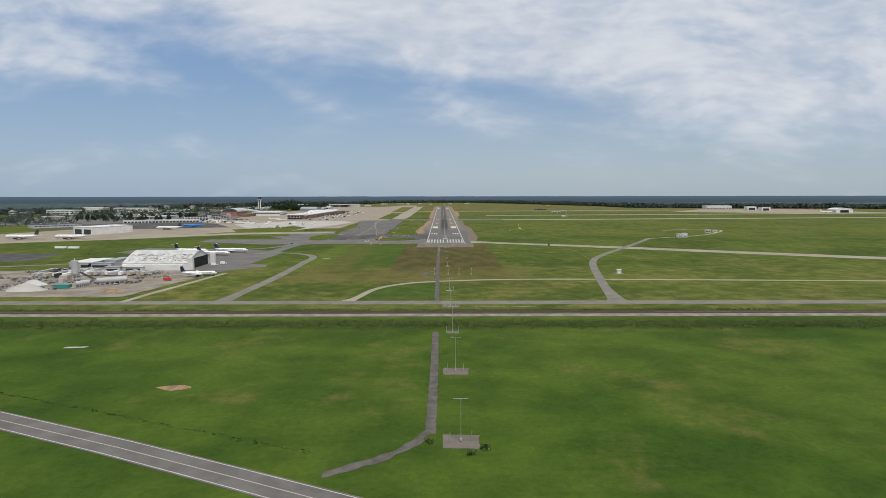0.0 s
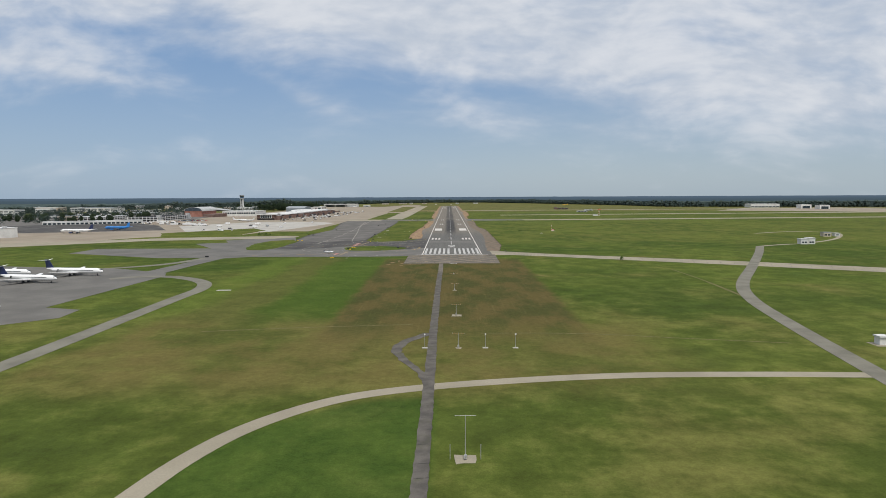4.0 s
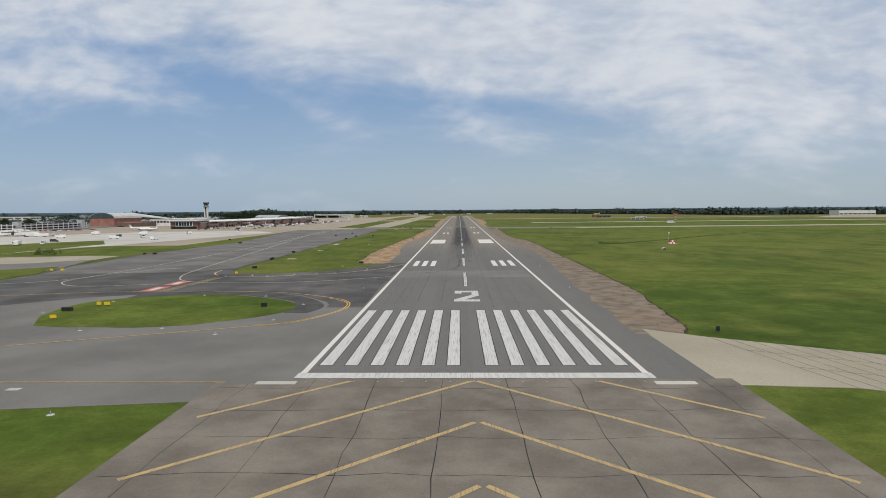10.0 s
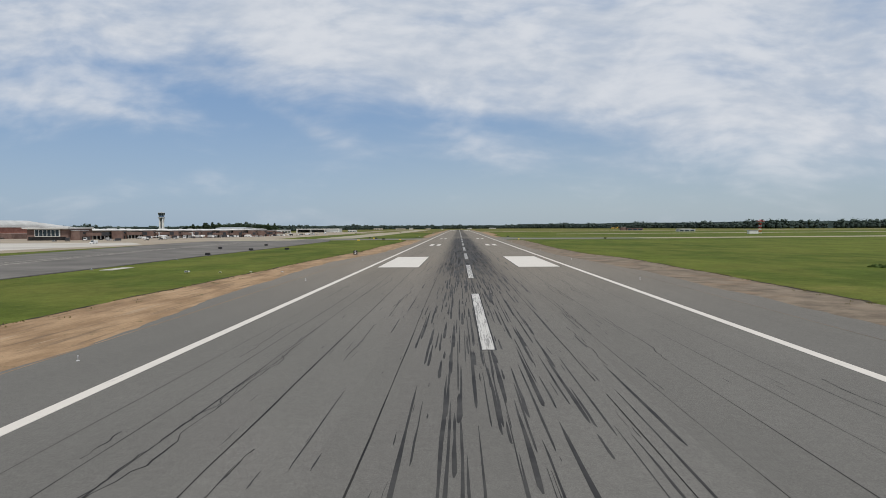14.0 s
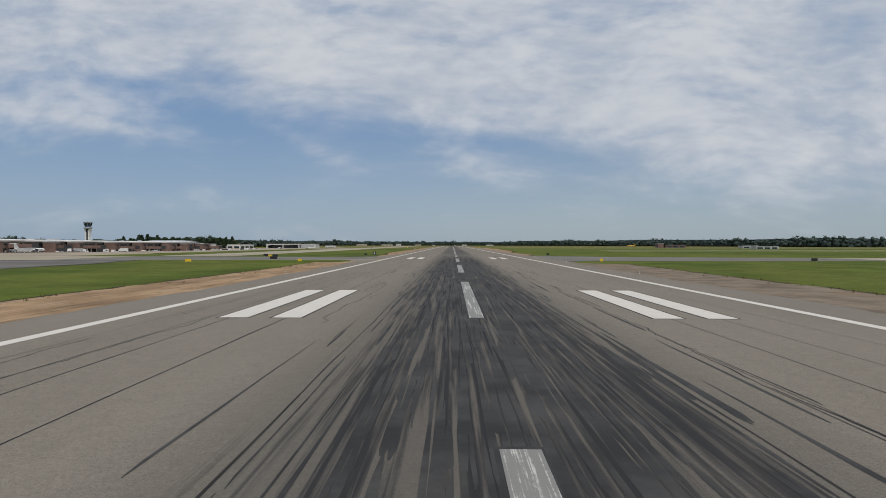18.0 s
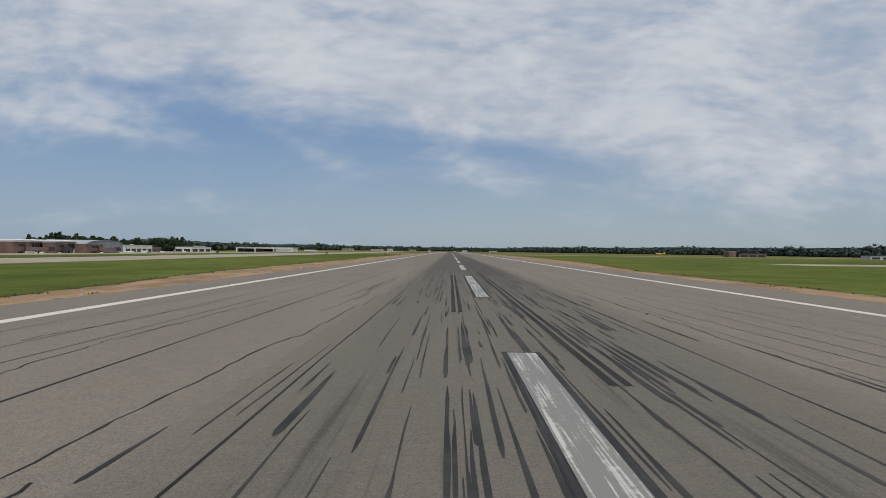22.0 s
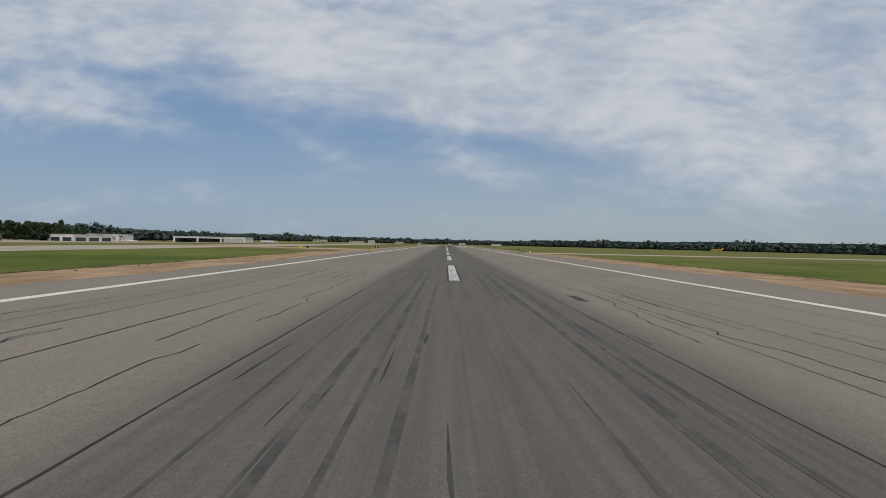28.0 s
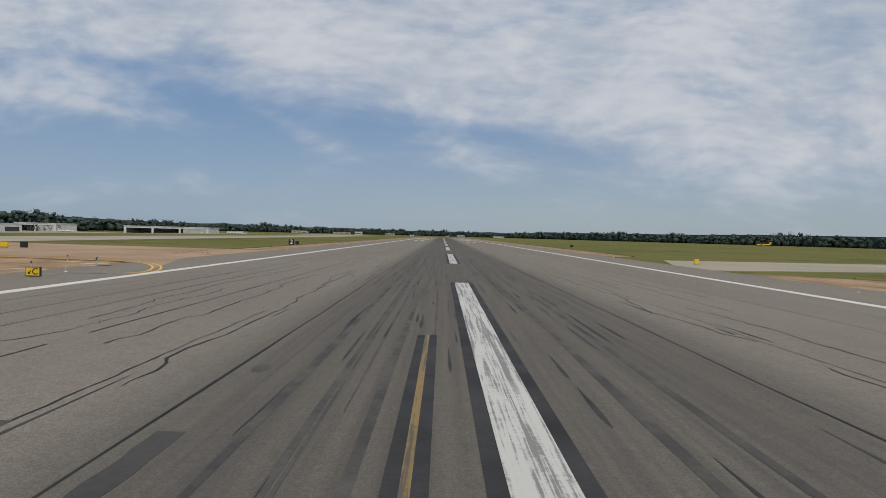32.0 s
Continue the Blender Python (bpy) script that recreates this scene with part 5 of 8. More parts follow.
# railway
bed = structure("railway_bed", Geo().loft([[(x, -428.2 + dy, 0), (x, -425.6 + dy, 0.4), (x, -417.0 + dy, 0.4), (x, -415.8 + dy, 0)] for x, dy in ((-700, 1), (0, 0), (600, -1))], False), BALLAST, "pale ballast railway bed")
sl = mesh_of("sleeper", Geo().box(-0.17, 0.17, -1.35, 1.35, 0, 0.2), SLEEPER)
for yc in (-422.6, -418.6):
    railway = tagged(new("railway_track"), "railway track with rusty rails on dark sleepers", "railway", "railway tracks")
    for y in (yc - 0.75, yc + 0.75):
        part("rail", Geo().ribbon([(-700, y + 1), (0, y), (600, y - 1)], 0.14, 0.74, 0.2), STEEL, railway)
    part("oiled_bed", Geo().ribbon([(-700, yc + 1), (0, yc), (600, yc - 1)], 2.5, 0.43, 0.1), SLEEPER, railway, "oil-darkened ballast between the rails")
    for k in range(290):
        x = -145 + 0.85 * k
        ob = new("sleeper", sl)
        ob.parent = railway
        ob.matrix_basis = place(x, yc - 0.0015 * x, 0.37)

# ---- woods ----


def leaf_crown(rnd, h, w, clumps, leaves, size, base=0.25, pine=False):
    """Leaves gathered in clumps inside an uneven crown."""
    g = Geo()
    for _ in range(clumps):
        u = rnd.random()
        z = h * (base + (1 - base) * u)
        reach = w / 2 * (math.sin(math.pi * min(1, 0.12 + u * 0.86)) ** 0.6 if not pine else (1.05 - u) ** 0.7)
        a, d = rnd.uniform(0, 6.283), reach * math.sqrt(rnd.random())
        cx, cy, cr = d * math.cos(a), d * math.sin(a), rnd.uniform(0.10, 0.2) * w
        for _ in range(leaves):
            p = Vector((rnd.gauss(0, 1), rnd.gauss(0, 1), rnd.gauss(0, 0.7)))
            p = Vector((cx, cy, z)) + p.normalized() * cr * rnd.uniform(0.5, 1.0)
            n = Vector((rnd.uniform(-1, 1), rnd.uniform(-1, 1), rnd.uniform(-0.3, 1))).normalized()
            t = n.orthogonal().normalized()
            b = n.cross(t)
            s = size * rnd.uniform(0.6, 1.3)
            g.add([p - t * s, p + b * s * 0.7, p + t * s, p - b * s * 0.7], [(0, 1, 2, 3)])
    return g


def trunk_geo(h, w, rnd):
    g = Geo().tube((0, 0, -0.3), (0.2, 0, h * 0.55), h * 0.022, h * 0.012, 7)
    for _ in range(6):
        a, z = rnd.uniform(0, 6.28), h * rnd.uniform(0.25, 0.5)
        g.tube((0.1, 0, z), (w * 0.33 * math.cos(a), w * 0.33 * math.sin(a), z + h * rnd.uniform(0.12, 0.3)), h * 0.009, h * 0.004, 5)
    return g


rnd = random.Random(11)
tree_kinds = []
for kind, (h, w, mat, pine) in enumerate(((17, 12, LEAF, False), (15, 13, LEAF, False), (21, 9, PINE, True), (13, 10, LEAF, False))):
    tree_kinds.append((mesh_of("trunk", trunk_geo(h, w, rnd), BARK), mesh_of("crown", leaf_crown(rnd, h, w, 60, 30, 0.95, 0.18 if not pine else 0.3, pine), mat)))


def tree(x, y, kind, scale=1.0, label="leafy dark green tree", group="trees by the terminal"):
    t = thing("tree", x, y, label if kind != 2 else "tall dark green pine tree", "tree", group, turn=(x * 37 + y * 11) % 360)
    t.scale = (scale,) * 3
    for name, me in zip(("trunk", "crown"), tree_kinds[kind]):
        ob = new(name, me)
        ob.parent = t
    return t


rt = random.Random(21)
for k in range(34):
    x = rt.uniform(-588, -488)
    tree(x, rt.uniform(1470, 1530), 2 if x < -540 and k % 3 else rt.choice((0, 1)), rt.uniform(0.95, 1.2) if x < -540 else rt.uniform(1.0, 1.25))
for k in range(26):
    tree(rt.uniform(-525, -480), rt.uniform(1640, 1790), rt.choice((0, 1, 0, 3)), rt.uniform(1.05, 1.35))
for x0, x1, y0, y1, n, sc in ((-640, -590, 1520, 1600, 10, 0.9), (-640, -470, 1700, 1800, 34, 1.0), (-760, -690, 2190, 2230, 8, 0.85), (-860, -700, 1900, 2060, 22, 0.85)):
    for k in range(n):
        tree(rt.uniform(x0, x1), rt.uniform(y0, y1), rt.choice((0, 1, 2, 3, 0)), sc * rt.uniform(0.75, 1.2))
for k in range(60):
    tree(rt.uniform(-820, -600), rt.uniform(570, 820), rt.choice((0, 1, 3)), rt.uniform(0.5, 0.8), group="trees by the car parks")

# scattered trees between the landside buildings
g = Geo()
for k in range(4200):
    x, y = rt.uniform(-1500, -560), rt.uniform(300, 2100)
    if x > -640 - 40 * math.sin(y / 90) - max(0, 620 - y) * 0.55 or noise.noise((x / 70, y / 90, 3.0)) < -0.12:
        continue
    h, w = rt.uniform(6, 12), rt.uniform(7, 13)
    for _ in range(34):
        z = h * (0.08 + 0.92 * rt.random())
        d = w / 2 * math.sin(math.pi * min(0.93, 0.15 + 0.8 * z / h)) ** 0.6 * math.sqrt(rt.random())
        a = rt.uniform(0, 6.283)
        p = Vector((x + d * math.cos(a), y + d * math.sin(a), z + sink(x, y)))
        n = Vector((rt.uniform(-1, 1), rt.uniform(-1, 1), rt.uniform(-0.2, 1))).normalized()
        t = n.orthogonal().normalized()
        b = n.cross(t)
        s = rt.uniform(0.7, 1.5)
        g.add([p - t * s, p - b * s * 0.8, p + t * s * 0.9, p + b * s * 0.7], [(0, 1, 2, 3)])
tagged(part("town_trees", g, HAZED_WOODS), "dark trees scattered between landside buildings", "trees", kind="stuff")

# far woods: an uneven front of crowns, and the canopy behind it to the horizon
FRONT = [(-8000, -200), (-2600, 300), (-1500, 700), (-1150, 1100), (-1050, 1700), (-900, 2150), (-700, 2240), (-480, 2420), (-300, 2800), (-100, 2950), (200, 2900), (420, 2500), (560, 2200), (690, 1900), (740, 1640), (1000, 1580), (1300, 1500), (2000, 1300), (3200, 1100), (8000, 700)]


def front_y(x):
    return float(np.interp(x, [p[0] for p in FRONT], [p[1] for p in FRONT]))


def blob(g, x, y, z, rx, rz, rnd_):
    """One uneven clump of foliage."""
    rings, seg = 3, 7
    verts = [(x, y, z - rz)]
    for i in range(1, rings + 1):
        th = math.pi * i / (rings + 1)
        for j in range(seg):
            ph = 2 * math.pi * j / seg + 0.4 * i
            k = rnd_.uniform(0.7, 1.3)
            verts.append((x + rx * k * math.sin(th) * math.cos(ph), y + rx * k * math.sin(th) * math.sin(ph), z - rz * k * math.cos(th)))
    verts.append((x, y, z + rz * rnd_.uniform(0.9, 1.15)))
    last = len(verts) - 1
    faces = [(0, 1 + (j + 1) % seg, 1 + j) for j in range(seg)]
    for i in range(rings - 1):
        faces += [(1 + i * seg + j, 1 + i * seg + (j + 1) % seg, 1 + (i + 1) * seg + (j + 1) % seg, 1 + (i + 1) * seg + j) for j in range(seg)]
    faces += [(last, 1 + (rings - 1) * seg + j, 1 + (rings - 1) * seg + (j + 1) % seg) for j in range(seg)]
    g.add(verts, faces)


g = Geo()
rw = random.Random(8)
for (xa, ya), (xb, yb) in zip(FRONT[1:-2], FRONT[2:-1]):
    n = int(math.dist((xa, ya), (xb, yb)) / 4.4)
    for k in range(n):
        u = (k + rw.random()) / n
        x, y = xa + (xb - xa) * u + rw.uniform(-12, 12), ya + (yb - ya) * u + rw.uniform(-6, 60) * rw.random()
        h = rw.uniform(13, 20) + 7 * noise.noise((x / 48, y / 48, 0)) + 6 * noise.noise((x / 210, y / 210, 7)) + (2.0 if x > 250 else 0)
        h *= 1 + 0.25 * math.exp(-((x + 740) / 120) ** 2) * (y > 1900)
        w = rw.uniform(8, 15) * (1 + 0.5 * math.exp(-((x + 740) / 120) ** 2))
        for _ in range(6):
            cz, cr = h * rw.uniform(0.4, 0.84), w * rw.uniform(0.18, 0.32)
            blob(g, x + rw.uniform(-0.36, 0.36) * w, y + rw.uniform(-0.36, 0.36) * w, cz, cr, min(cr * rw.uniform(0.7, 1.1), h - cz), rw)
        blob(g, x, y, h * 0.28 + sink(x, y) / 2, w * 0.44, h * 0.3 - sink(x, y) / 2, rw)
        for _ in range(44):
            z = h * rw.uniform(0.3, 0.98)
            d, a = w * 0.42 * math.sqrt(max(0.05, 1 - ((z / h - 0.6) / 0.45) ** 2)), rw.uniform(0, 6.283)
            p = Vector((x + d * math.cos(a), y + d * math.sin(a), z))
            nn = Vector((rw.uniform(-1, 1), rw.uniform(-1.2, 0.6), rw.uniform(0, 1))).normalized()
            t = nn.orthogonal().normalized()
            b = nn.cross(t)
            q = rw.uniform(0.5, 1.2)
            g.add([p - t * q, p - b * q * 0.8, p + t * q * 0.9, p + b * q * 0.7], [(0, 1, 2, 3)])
tagged(part("woodland_edge", g, HAZED_WOODS, smooth_faces=True), "uneven edge of dark green woodland", "woods", kind="stuff")
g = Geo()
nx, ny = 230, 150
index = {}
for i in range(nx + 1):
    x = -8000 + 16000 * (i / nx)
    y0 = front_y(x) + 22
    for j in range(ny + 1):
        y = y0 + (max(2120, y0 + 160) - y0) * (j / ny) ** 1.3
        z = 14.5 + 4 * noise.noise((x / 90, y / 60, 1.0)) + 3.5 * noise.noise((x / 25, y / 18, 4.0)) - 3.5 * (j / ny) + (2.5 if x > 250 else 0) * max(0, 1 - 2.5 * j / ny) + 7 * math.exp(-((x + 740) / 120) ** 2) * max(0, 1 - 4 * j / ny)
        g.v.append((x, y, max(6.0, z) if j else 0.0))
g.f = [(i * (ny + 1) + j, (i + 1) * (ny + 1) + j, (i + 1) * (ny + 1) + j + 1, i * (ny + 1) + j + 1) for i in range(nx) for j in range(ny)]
tagged(part("hazed_woodland_canopy", g, HAZED_CANOPY), "dark green woodland reaching to the horizon", "woods", kind="stuff")

# the last line of woods, its haze carried by glowing colour, bluer far off
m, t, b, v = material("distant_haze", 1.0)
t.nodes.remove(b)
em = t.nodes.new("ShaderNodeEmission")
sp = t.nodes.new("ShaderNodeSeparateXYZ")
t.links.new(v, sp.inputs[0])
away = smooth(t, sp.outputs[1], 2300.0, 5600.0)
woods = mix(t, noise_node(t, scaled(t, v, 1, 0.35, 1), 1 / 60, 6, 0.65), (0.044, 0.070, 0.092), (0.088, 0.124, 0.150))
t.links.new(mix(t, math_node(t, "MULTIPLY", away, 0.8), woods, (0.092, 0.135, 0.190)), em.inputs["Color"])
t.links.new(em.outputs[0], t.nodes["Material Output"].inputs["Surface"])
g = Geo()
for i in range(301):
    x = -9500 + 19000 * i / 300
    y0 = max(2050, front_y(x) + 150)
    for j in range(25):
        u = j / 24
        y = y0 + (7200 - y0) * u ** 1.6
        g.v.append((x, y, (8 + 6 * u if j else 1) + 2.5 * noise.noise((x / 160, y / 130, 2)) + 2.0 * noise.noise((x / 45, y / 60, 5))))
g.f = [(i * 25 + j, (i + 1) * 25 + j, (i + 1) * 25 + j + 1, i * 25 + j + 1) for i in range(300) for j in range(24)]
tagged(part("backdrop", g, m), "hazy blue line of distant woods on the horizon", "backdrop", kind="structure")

# hedge along the railway
g = Geo()
rh = random.Random(4)
for k in range(2700):
    x = rh.uniform(-330, 260)
    y = -447.5 + rh.gauss(0, 3.8) + 1.6 * noise.noise((x / 14, 0, 0)) - 0.004 * x
    if abs(x + 6.6) < 2.2 and y < -455:
        continue
    h, w = rh.uniform(0.5, 1.5) * (1.0 + 0.5 * noise.noise((x / 9, y / 5, 2))) * (1.4 if rh.random() < 0.07 else 1), rh.uniform(1.6, 3.4)
    for _ in range(52):
        a, d, z = rh.uniform(0, 6.283), w / 2 * math.sqrt(rh.random()), h * rh.random()
        p = Vector((x + d * math.cos(a), y + d * math.sin(a), z))
        n = Vector((rh.uniform(-1, 1), rh.uniform(-1, 1), rh.uniform(0, 1))).normalized()
        t = n.orthogonal().normalized()
        b = n.cross(t)
        s = rh.uniform(0.08, 0.19)
        g.add([p - t * s, p - b * s, p + t * s, p + b * s], [(0, 1, 2, 3)])
tagged(part("railway_hedge", g, BUSH), "rough green scrub hedge along the railway", "hedge", kind="stuff")


# coarse weeds on the verge between the perimeter road and the railway
g = Geo()
for k in range(1500):
    x = rh.uniform(-230, 170)
    y = -413.2 + rh.gauss(0, 1.3) + 1.2 * noise.noise((x / 11, 3, 0))
    if noise.noise((x / 23, 7, 0)) < -0.25:
        continue
    h, w = rh.uniform(0.2, 0.7), rh.uniform(0.8, 2.0)
    for _ in range(22):
        a, d, z = rh.uniform(0, 6.283), w / 2 * math.sqrt(rh.random()), h * rh.random()
        p = Vector((x + d * math.cos(a), y + d * math.sin(a), z))
        n = Vector((rh.uniform(-1, 1), rh.uniform(-1, 1), rh.uniform(0, 1))).normalized()
        t = n.orthogonal().normalized()
        b = n.cross(t)
        q = rh.uniform(0.08, 0.18)
        g.add([p - t * q, p - b * q, p + t * q, p + b * q], [(0, 1, 2, 3)])
tagged(part("verge_weeds", g, BUSH), "coarse green weeds on the railway verge", "weeds", kind="stuff")


def bush(x, y, w, h, seed, label="low green bush beside a ditch"):
    r_ = random.Random(seed)
    b_ = part("bush", leaf_crown(r_, h, w, 14, 24, 0.32, 0.0), BUSH)
    b_.matrix_basis = place(x, y)
    return tagged(b_, label, "bush", "bushes on the field")


for k, (x, y, w, h) in enumerate(((-205, 222, 8, 3), (-214, 226, 7, 2.6), (-330, -150, 16, 6), (2.5, -583, 2, 1.0), (6.0, -580, 2, 1.2), (-7, -576, 1.8, 0.8), (115, -40, 2.4, 2.0))):
    bush(x, y, w, h, k, "green bush growing in the grass")
DITCH = curved([(84.2, 297.9), (90.0, 289.9), (107.0, 304.4), (136.3, 333.6), (168.8, 368.8), (202.4, 405.0), (240.8, 440.3)], 8)
g = Geo()
for k in range(560):
    u = rh.random() ** 1.3 * (len(DITCH) - 2)
    i, f = int(u), u % 1
    x, y = DITCH[i][0] * (1 - f) + DITCH[i + 1][0] * f + rh.gauss(0, 0.7), DITCH[i][1] * (1 - f) + DITCH[i + 1][1] * f + rh.gauss(0, 0.5)
    h, w = rh.uniform(0.15, 0.7 if u < 10 else 0.3), rh.uniform(0.5, 1.3)
    for _ in range(10):
        a, d, z = rh.uniform(0, 6.283), w / 2 * math.sqrt(rh.random()), h * rh.random()
        p = Vector((x + d * math.cos(a), y + d * math.sin(a), z))
        n = Vector((rh.uniform(-1, 1), rh.uniform(-1, 1), rh.uniform(0, 1))).normalized()
        t = n.orthogonal().normalized()
        b = n.cross(t)
        s = rh.uniform(0.1, 0.28)
        g.add([p - t * s, p - b * s, p + t * s, p + b * s], [(0, 1, 2, 3)])
tagged(part("ditch_weeds", g, BUSH), "dark green weeds along a drainage ditch", "weeds", kind="stuff")

# ---- airfield signs, lights and masts ----


def sign(x, y, w, h, panel, label, group, face=None, text="", turn=0.0):
    t = thing("airfield_sign", x, y, label, "airfield sign", group, turn=turn)
    board = part("panel", Geo().box(-w / 2, w / 2, -0.12, 0.12, 0.25, 0.25 + h), panel, t)
    part("frame", Geo().box(-w / 2 - 0.04, w / 2 + 0.04, -0.14, 0.14, 0.2, 0.25), DARK_METAL, t)
    for px in (-w * 0.35, w * 0.35):
        part("leg", Geo().tube((px, 0, 0), (px, 0, 0.25), 0.05, n=6), GALV, t)
    if text:
        c = bpy.data.curves.new("legend", "FONT")
        c.body, c.size, c.align_x, c.align_y, c.extrude = text, h * 1.15 * S, "CENTER", "CENTER", 0.004
        c.materials.append(face)
        ob = new("legend", c)
        ob.parent = board
        ob.matrix_basis = pose(0, -0.135 * S, (0.25 + h / 2) * S, 90, 0, 0)
    return t


for text, x, y in (("5", -35.6, 366), ("4", -35.5, 684), ("3", -36.3, 975), ("2", -36.3, 1284)):
    sign(x, y, 1.3, 1.25, BLACK_SIGN, "black distance-remaining sign with a white numeral in the soil shoulder", "distance signs", SIGN_WHITE, text)
for k, (x, y, w) in enumerate(((-40.8, 164.6, 2.6), (-77.3, 146.3, 2.3), (-82.6, 183.3, 1.8), (-83.2, 187.4, 1.8), (-85.2, 228, 2.4), (-145, 318, 3.0), (-84.4, 367, 2.4), (-84.2, 408, 2.4), (-45, 57, 1.9), (-86, 52, 3.4), (-153, 222, 3.0),
                               (-158, 222, 2.2), (-170, 366, 2.4), (-104, 427, 2.2), (-98, 470, 2.2), (42.5, 29, 0.8), (-71.2, 412.6, 2.4), (-72.6, 650.2, 2.4), (-56, 604, 3.0), (-66, 640, 2.4), (-37.2, 669.3, 1.3), (38.7, 676, 1.5), (98, 588, 2.2),
                               (-178, -14, 4.0), (-150, 1040, 2.4), (-90, 1085, 2.0), (-36.4, 1290, 1.2), (-58.2, 1226, 1.3), (46, 1366, 1.5))):
    sign(x, y, w * 0.72, 0.75, BLACK_SIGN, "black airfield sign seen from its dark back", "dark airfield signs")
for x, y, w, d in ((-75.8, 190.4, 1.9, 1.2), (-75.4, 244.2, 1.4, 1.0), (-78.6, 304, 1.4, 4.5)):
    structure("concrete_pad", Geo().box(x - w, x + w, y - d, y + d, -0.1, 0.09), PALE_CONCRETE, "pale concrete pad flush with the grass")
for k, (x, y, w) in enumerate(((-82, 60, 1.6), (-84, 60.2, 1.2), (-83, 43, 1.6), (-77, 127, 1.1), (-146, 141, 1.8), (-150, 141, 1.4), (-68, 640, 1.4), (38.5, 583, 1.1), (-68.8, 573.3, 1.9), (-41.6, 578.5, 1.2), (-86.1, -23.3, 1.4), (-84.6, -22.2, 1.4), (34.4, 1229, 0.8), (-61, 1226, 1.5))):
    sign(x, y, w * 0.8, 0.65, YELLOW_SIGN, "small yellow airfield direction sign", "yellow airfield signs")
t = sign(-26.9, 1181.3, 1.15, 0.68, YELLOW_SIGN, "yellow sign with a black letter and arrow beside the exit", "yellow airfield signs", BLACK_SIGN, "  C")
t.scale = (0.72,) * 3
part("border", Geo().box(-0.62, 0.62, -0.1, 0.13, 0.2, 0.98), BLACK_SIGN, t, "black sign edge")
part("arrow", Geo().add([(-0.42, -0.135, 0.38), (-0.18, -0.135, 0.38), (-0.24, -0.135, 0.46), (-0.12, -0.135, 0.64), (-0.17, -0.135, 0.7), (-0.31, -0.135, 0.52), (-0.37, -0.135, 0.6)], [(0, 1, 2), (0, 2, 5, 6), (2, 3, 4, 5)]), BLACK_SIGN, t, "black arrow")
for x, y in ((-35.4, 1198.4), (-31.5, 1196.2), (-30.2, 1193.8), (-31.4, 1187.6)):
    t = thing("stake_light", x, y, "small stake light on a narrow pale concrete pad", "airfield light", "stake lights")
    part("pad", Geo().box(-1.3, 1.3, -0.3, 0.3, 0, 0.1), PALE_CONCRETE, t)
    part("stake", Geo().tube((0.1, 0, 0.1), (0.1, 0, 0.55), 0.03, n=6), GALV, t)
    part("lens", Geo().tube((0.1, 0, 0.55), (0.1, 0, 0.68), 0.07, 0.05, 8), DARK_METAL, t)
for x, y in ((-56.5, 123.8), (-44.3, 129.2), (-34.6, 139.6), (-28.1, 152), (-70, 122.5)):
    t = thing("edge_light", x, y, "small taxiway edge light on a round pale base", "airfield light", "taxiway edge lights", z=0.08)
    part("base", Geo().tube((0, 0, -0.05), (0, 0, 0.03), 0.42, n=14), PALE_CONCRETE, t)
    part("stake", Geo().tube((0, 0, 0.03), (0, 0, 0.5), 0.035, n=6), WHITE, t)
    part("lens", Geo().tube((0, 0, 0.5), (0, 0, 0.62), 0.07, 0.05, 8), BLUE, t)


def light_kind(name, label, group, colour):
    t = thing(name, 0, 0, label, "airfield light", group)
    part("base", Geo().tube((0, 0, 0), (0, 0, 0.04), 0.12, 0.1, 10), GALV, t)
    part("stem", Geo().tube((0, 0, 0.04), (0, 0, 0.3), 0.025, n=6), colour, t)
    part("lens", Geo().tube((0, 0, 0.3), (0, 0, 0.38), 0.06, 0.04, 8), GALV, t)
    return t


first = light_kind("runway_light", "small grey elevated runway edge light", "runway edge lights", GALV)
first.matrix_basis = place(-27.8, 88, 0.1)
for k in range(1, 29):
    for s in (-1, 1):
        if (k, s) != (1, -1):
            copy_thing(first, place(s * 27.8, 61 * k + 27, 0.1))
end = light_kind("threshold_light", "small dark threshold light on the blast pad", "threshold lights", DARK_METAL)
end.matrix_basis = place(-21, -1.2, 0.09)
for k in range(1, 15):
    copy_thing(end, place(-21 + 3 * k, -1.2, 0.09))
taxi_light = light_kind("taxiway_light", "small blue-white taxiway edge light", "taxiway lights", BLUE)
part("concrete_pad", Geo().tube((0, 0, 0), (0, 0, 0.03), 0.42, 0.4, 12), PALE_CONCRETE, taxi_light)
taxi_light.matrix_basis = place(-45, -13.5)
for x, y in ((-60, -14), (-75, -14), (-90, -14), (-110, -14), (-130, -14), (-44, 27.5), (-56, 33), (-70, 31), (-88, 34), (-90, 50), (-84, 66), (-66, 75), (-50, 74), (-37, 60), (-38, 41), (-50, 128), (-64, 119), (-78, 120), (-36, 165), (-46, 153),
             (-82, 180), (-82, 220), (-82, 260), (-82, 300), (-82, 340)):
    copy_thing(taxi_light, place(x, y, 0.1))


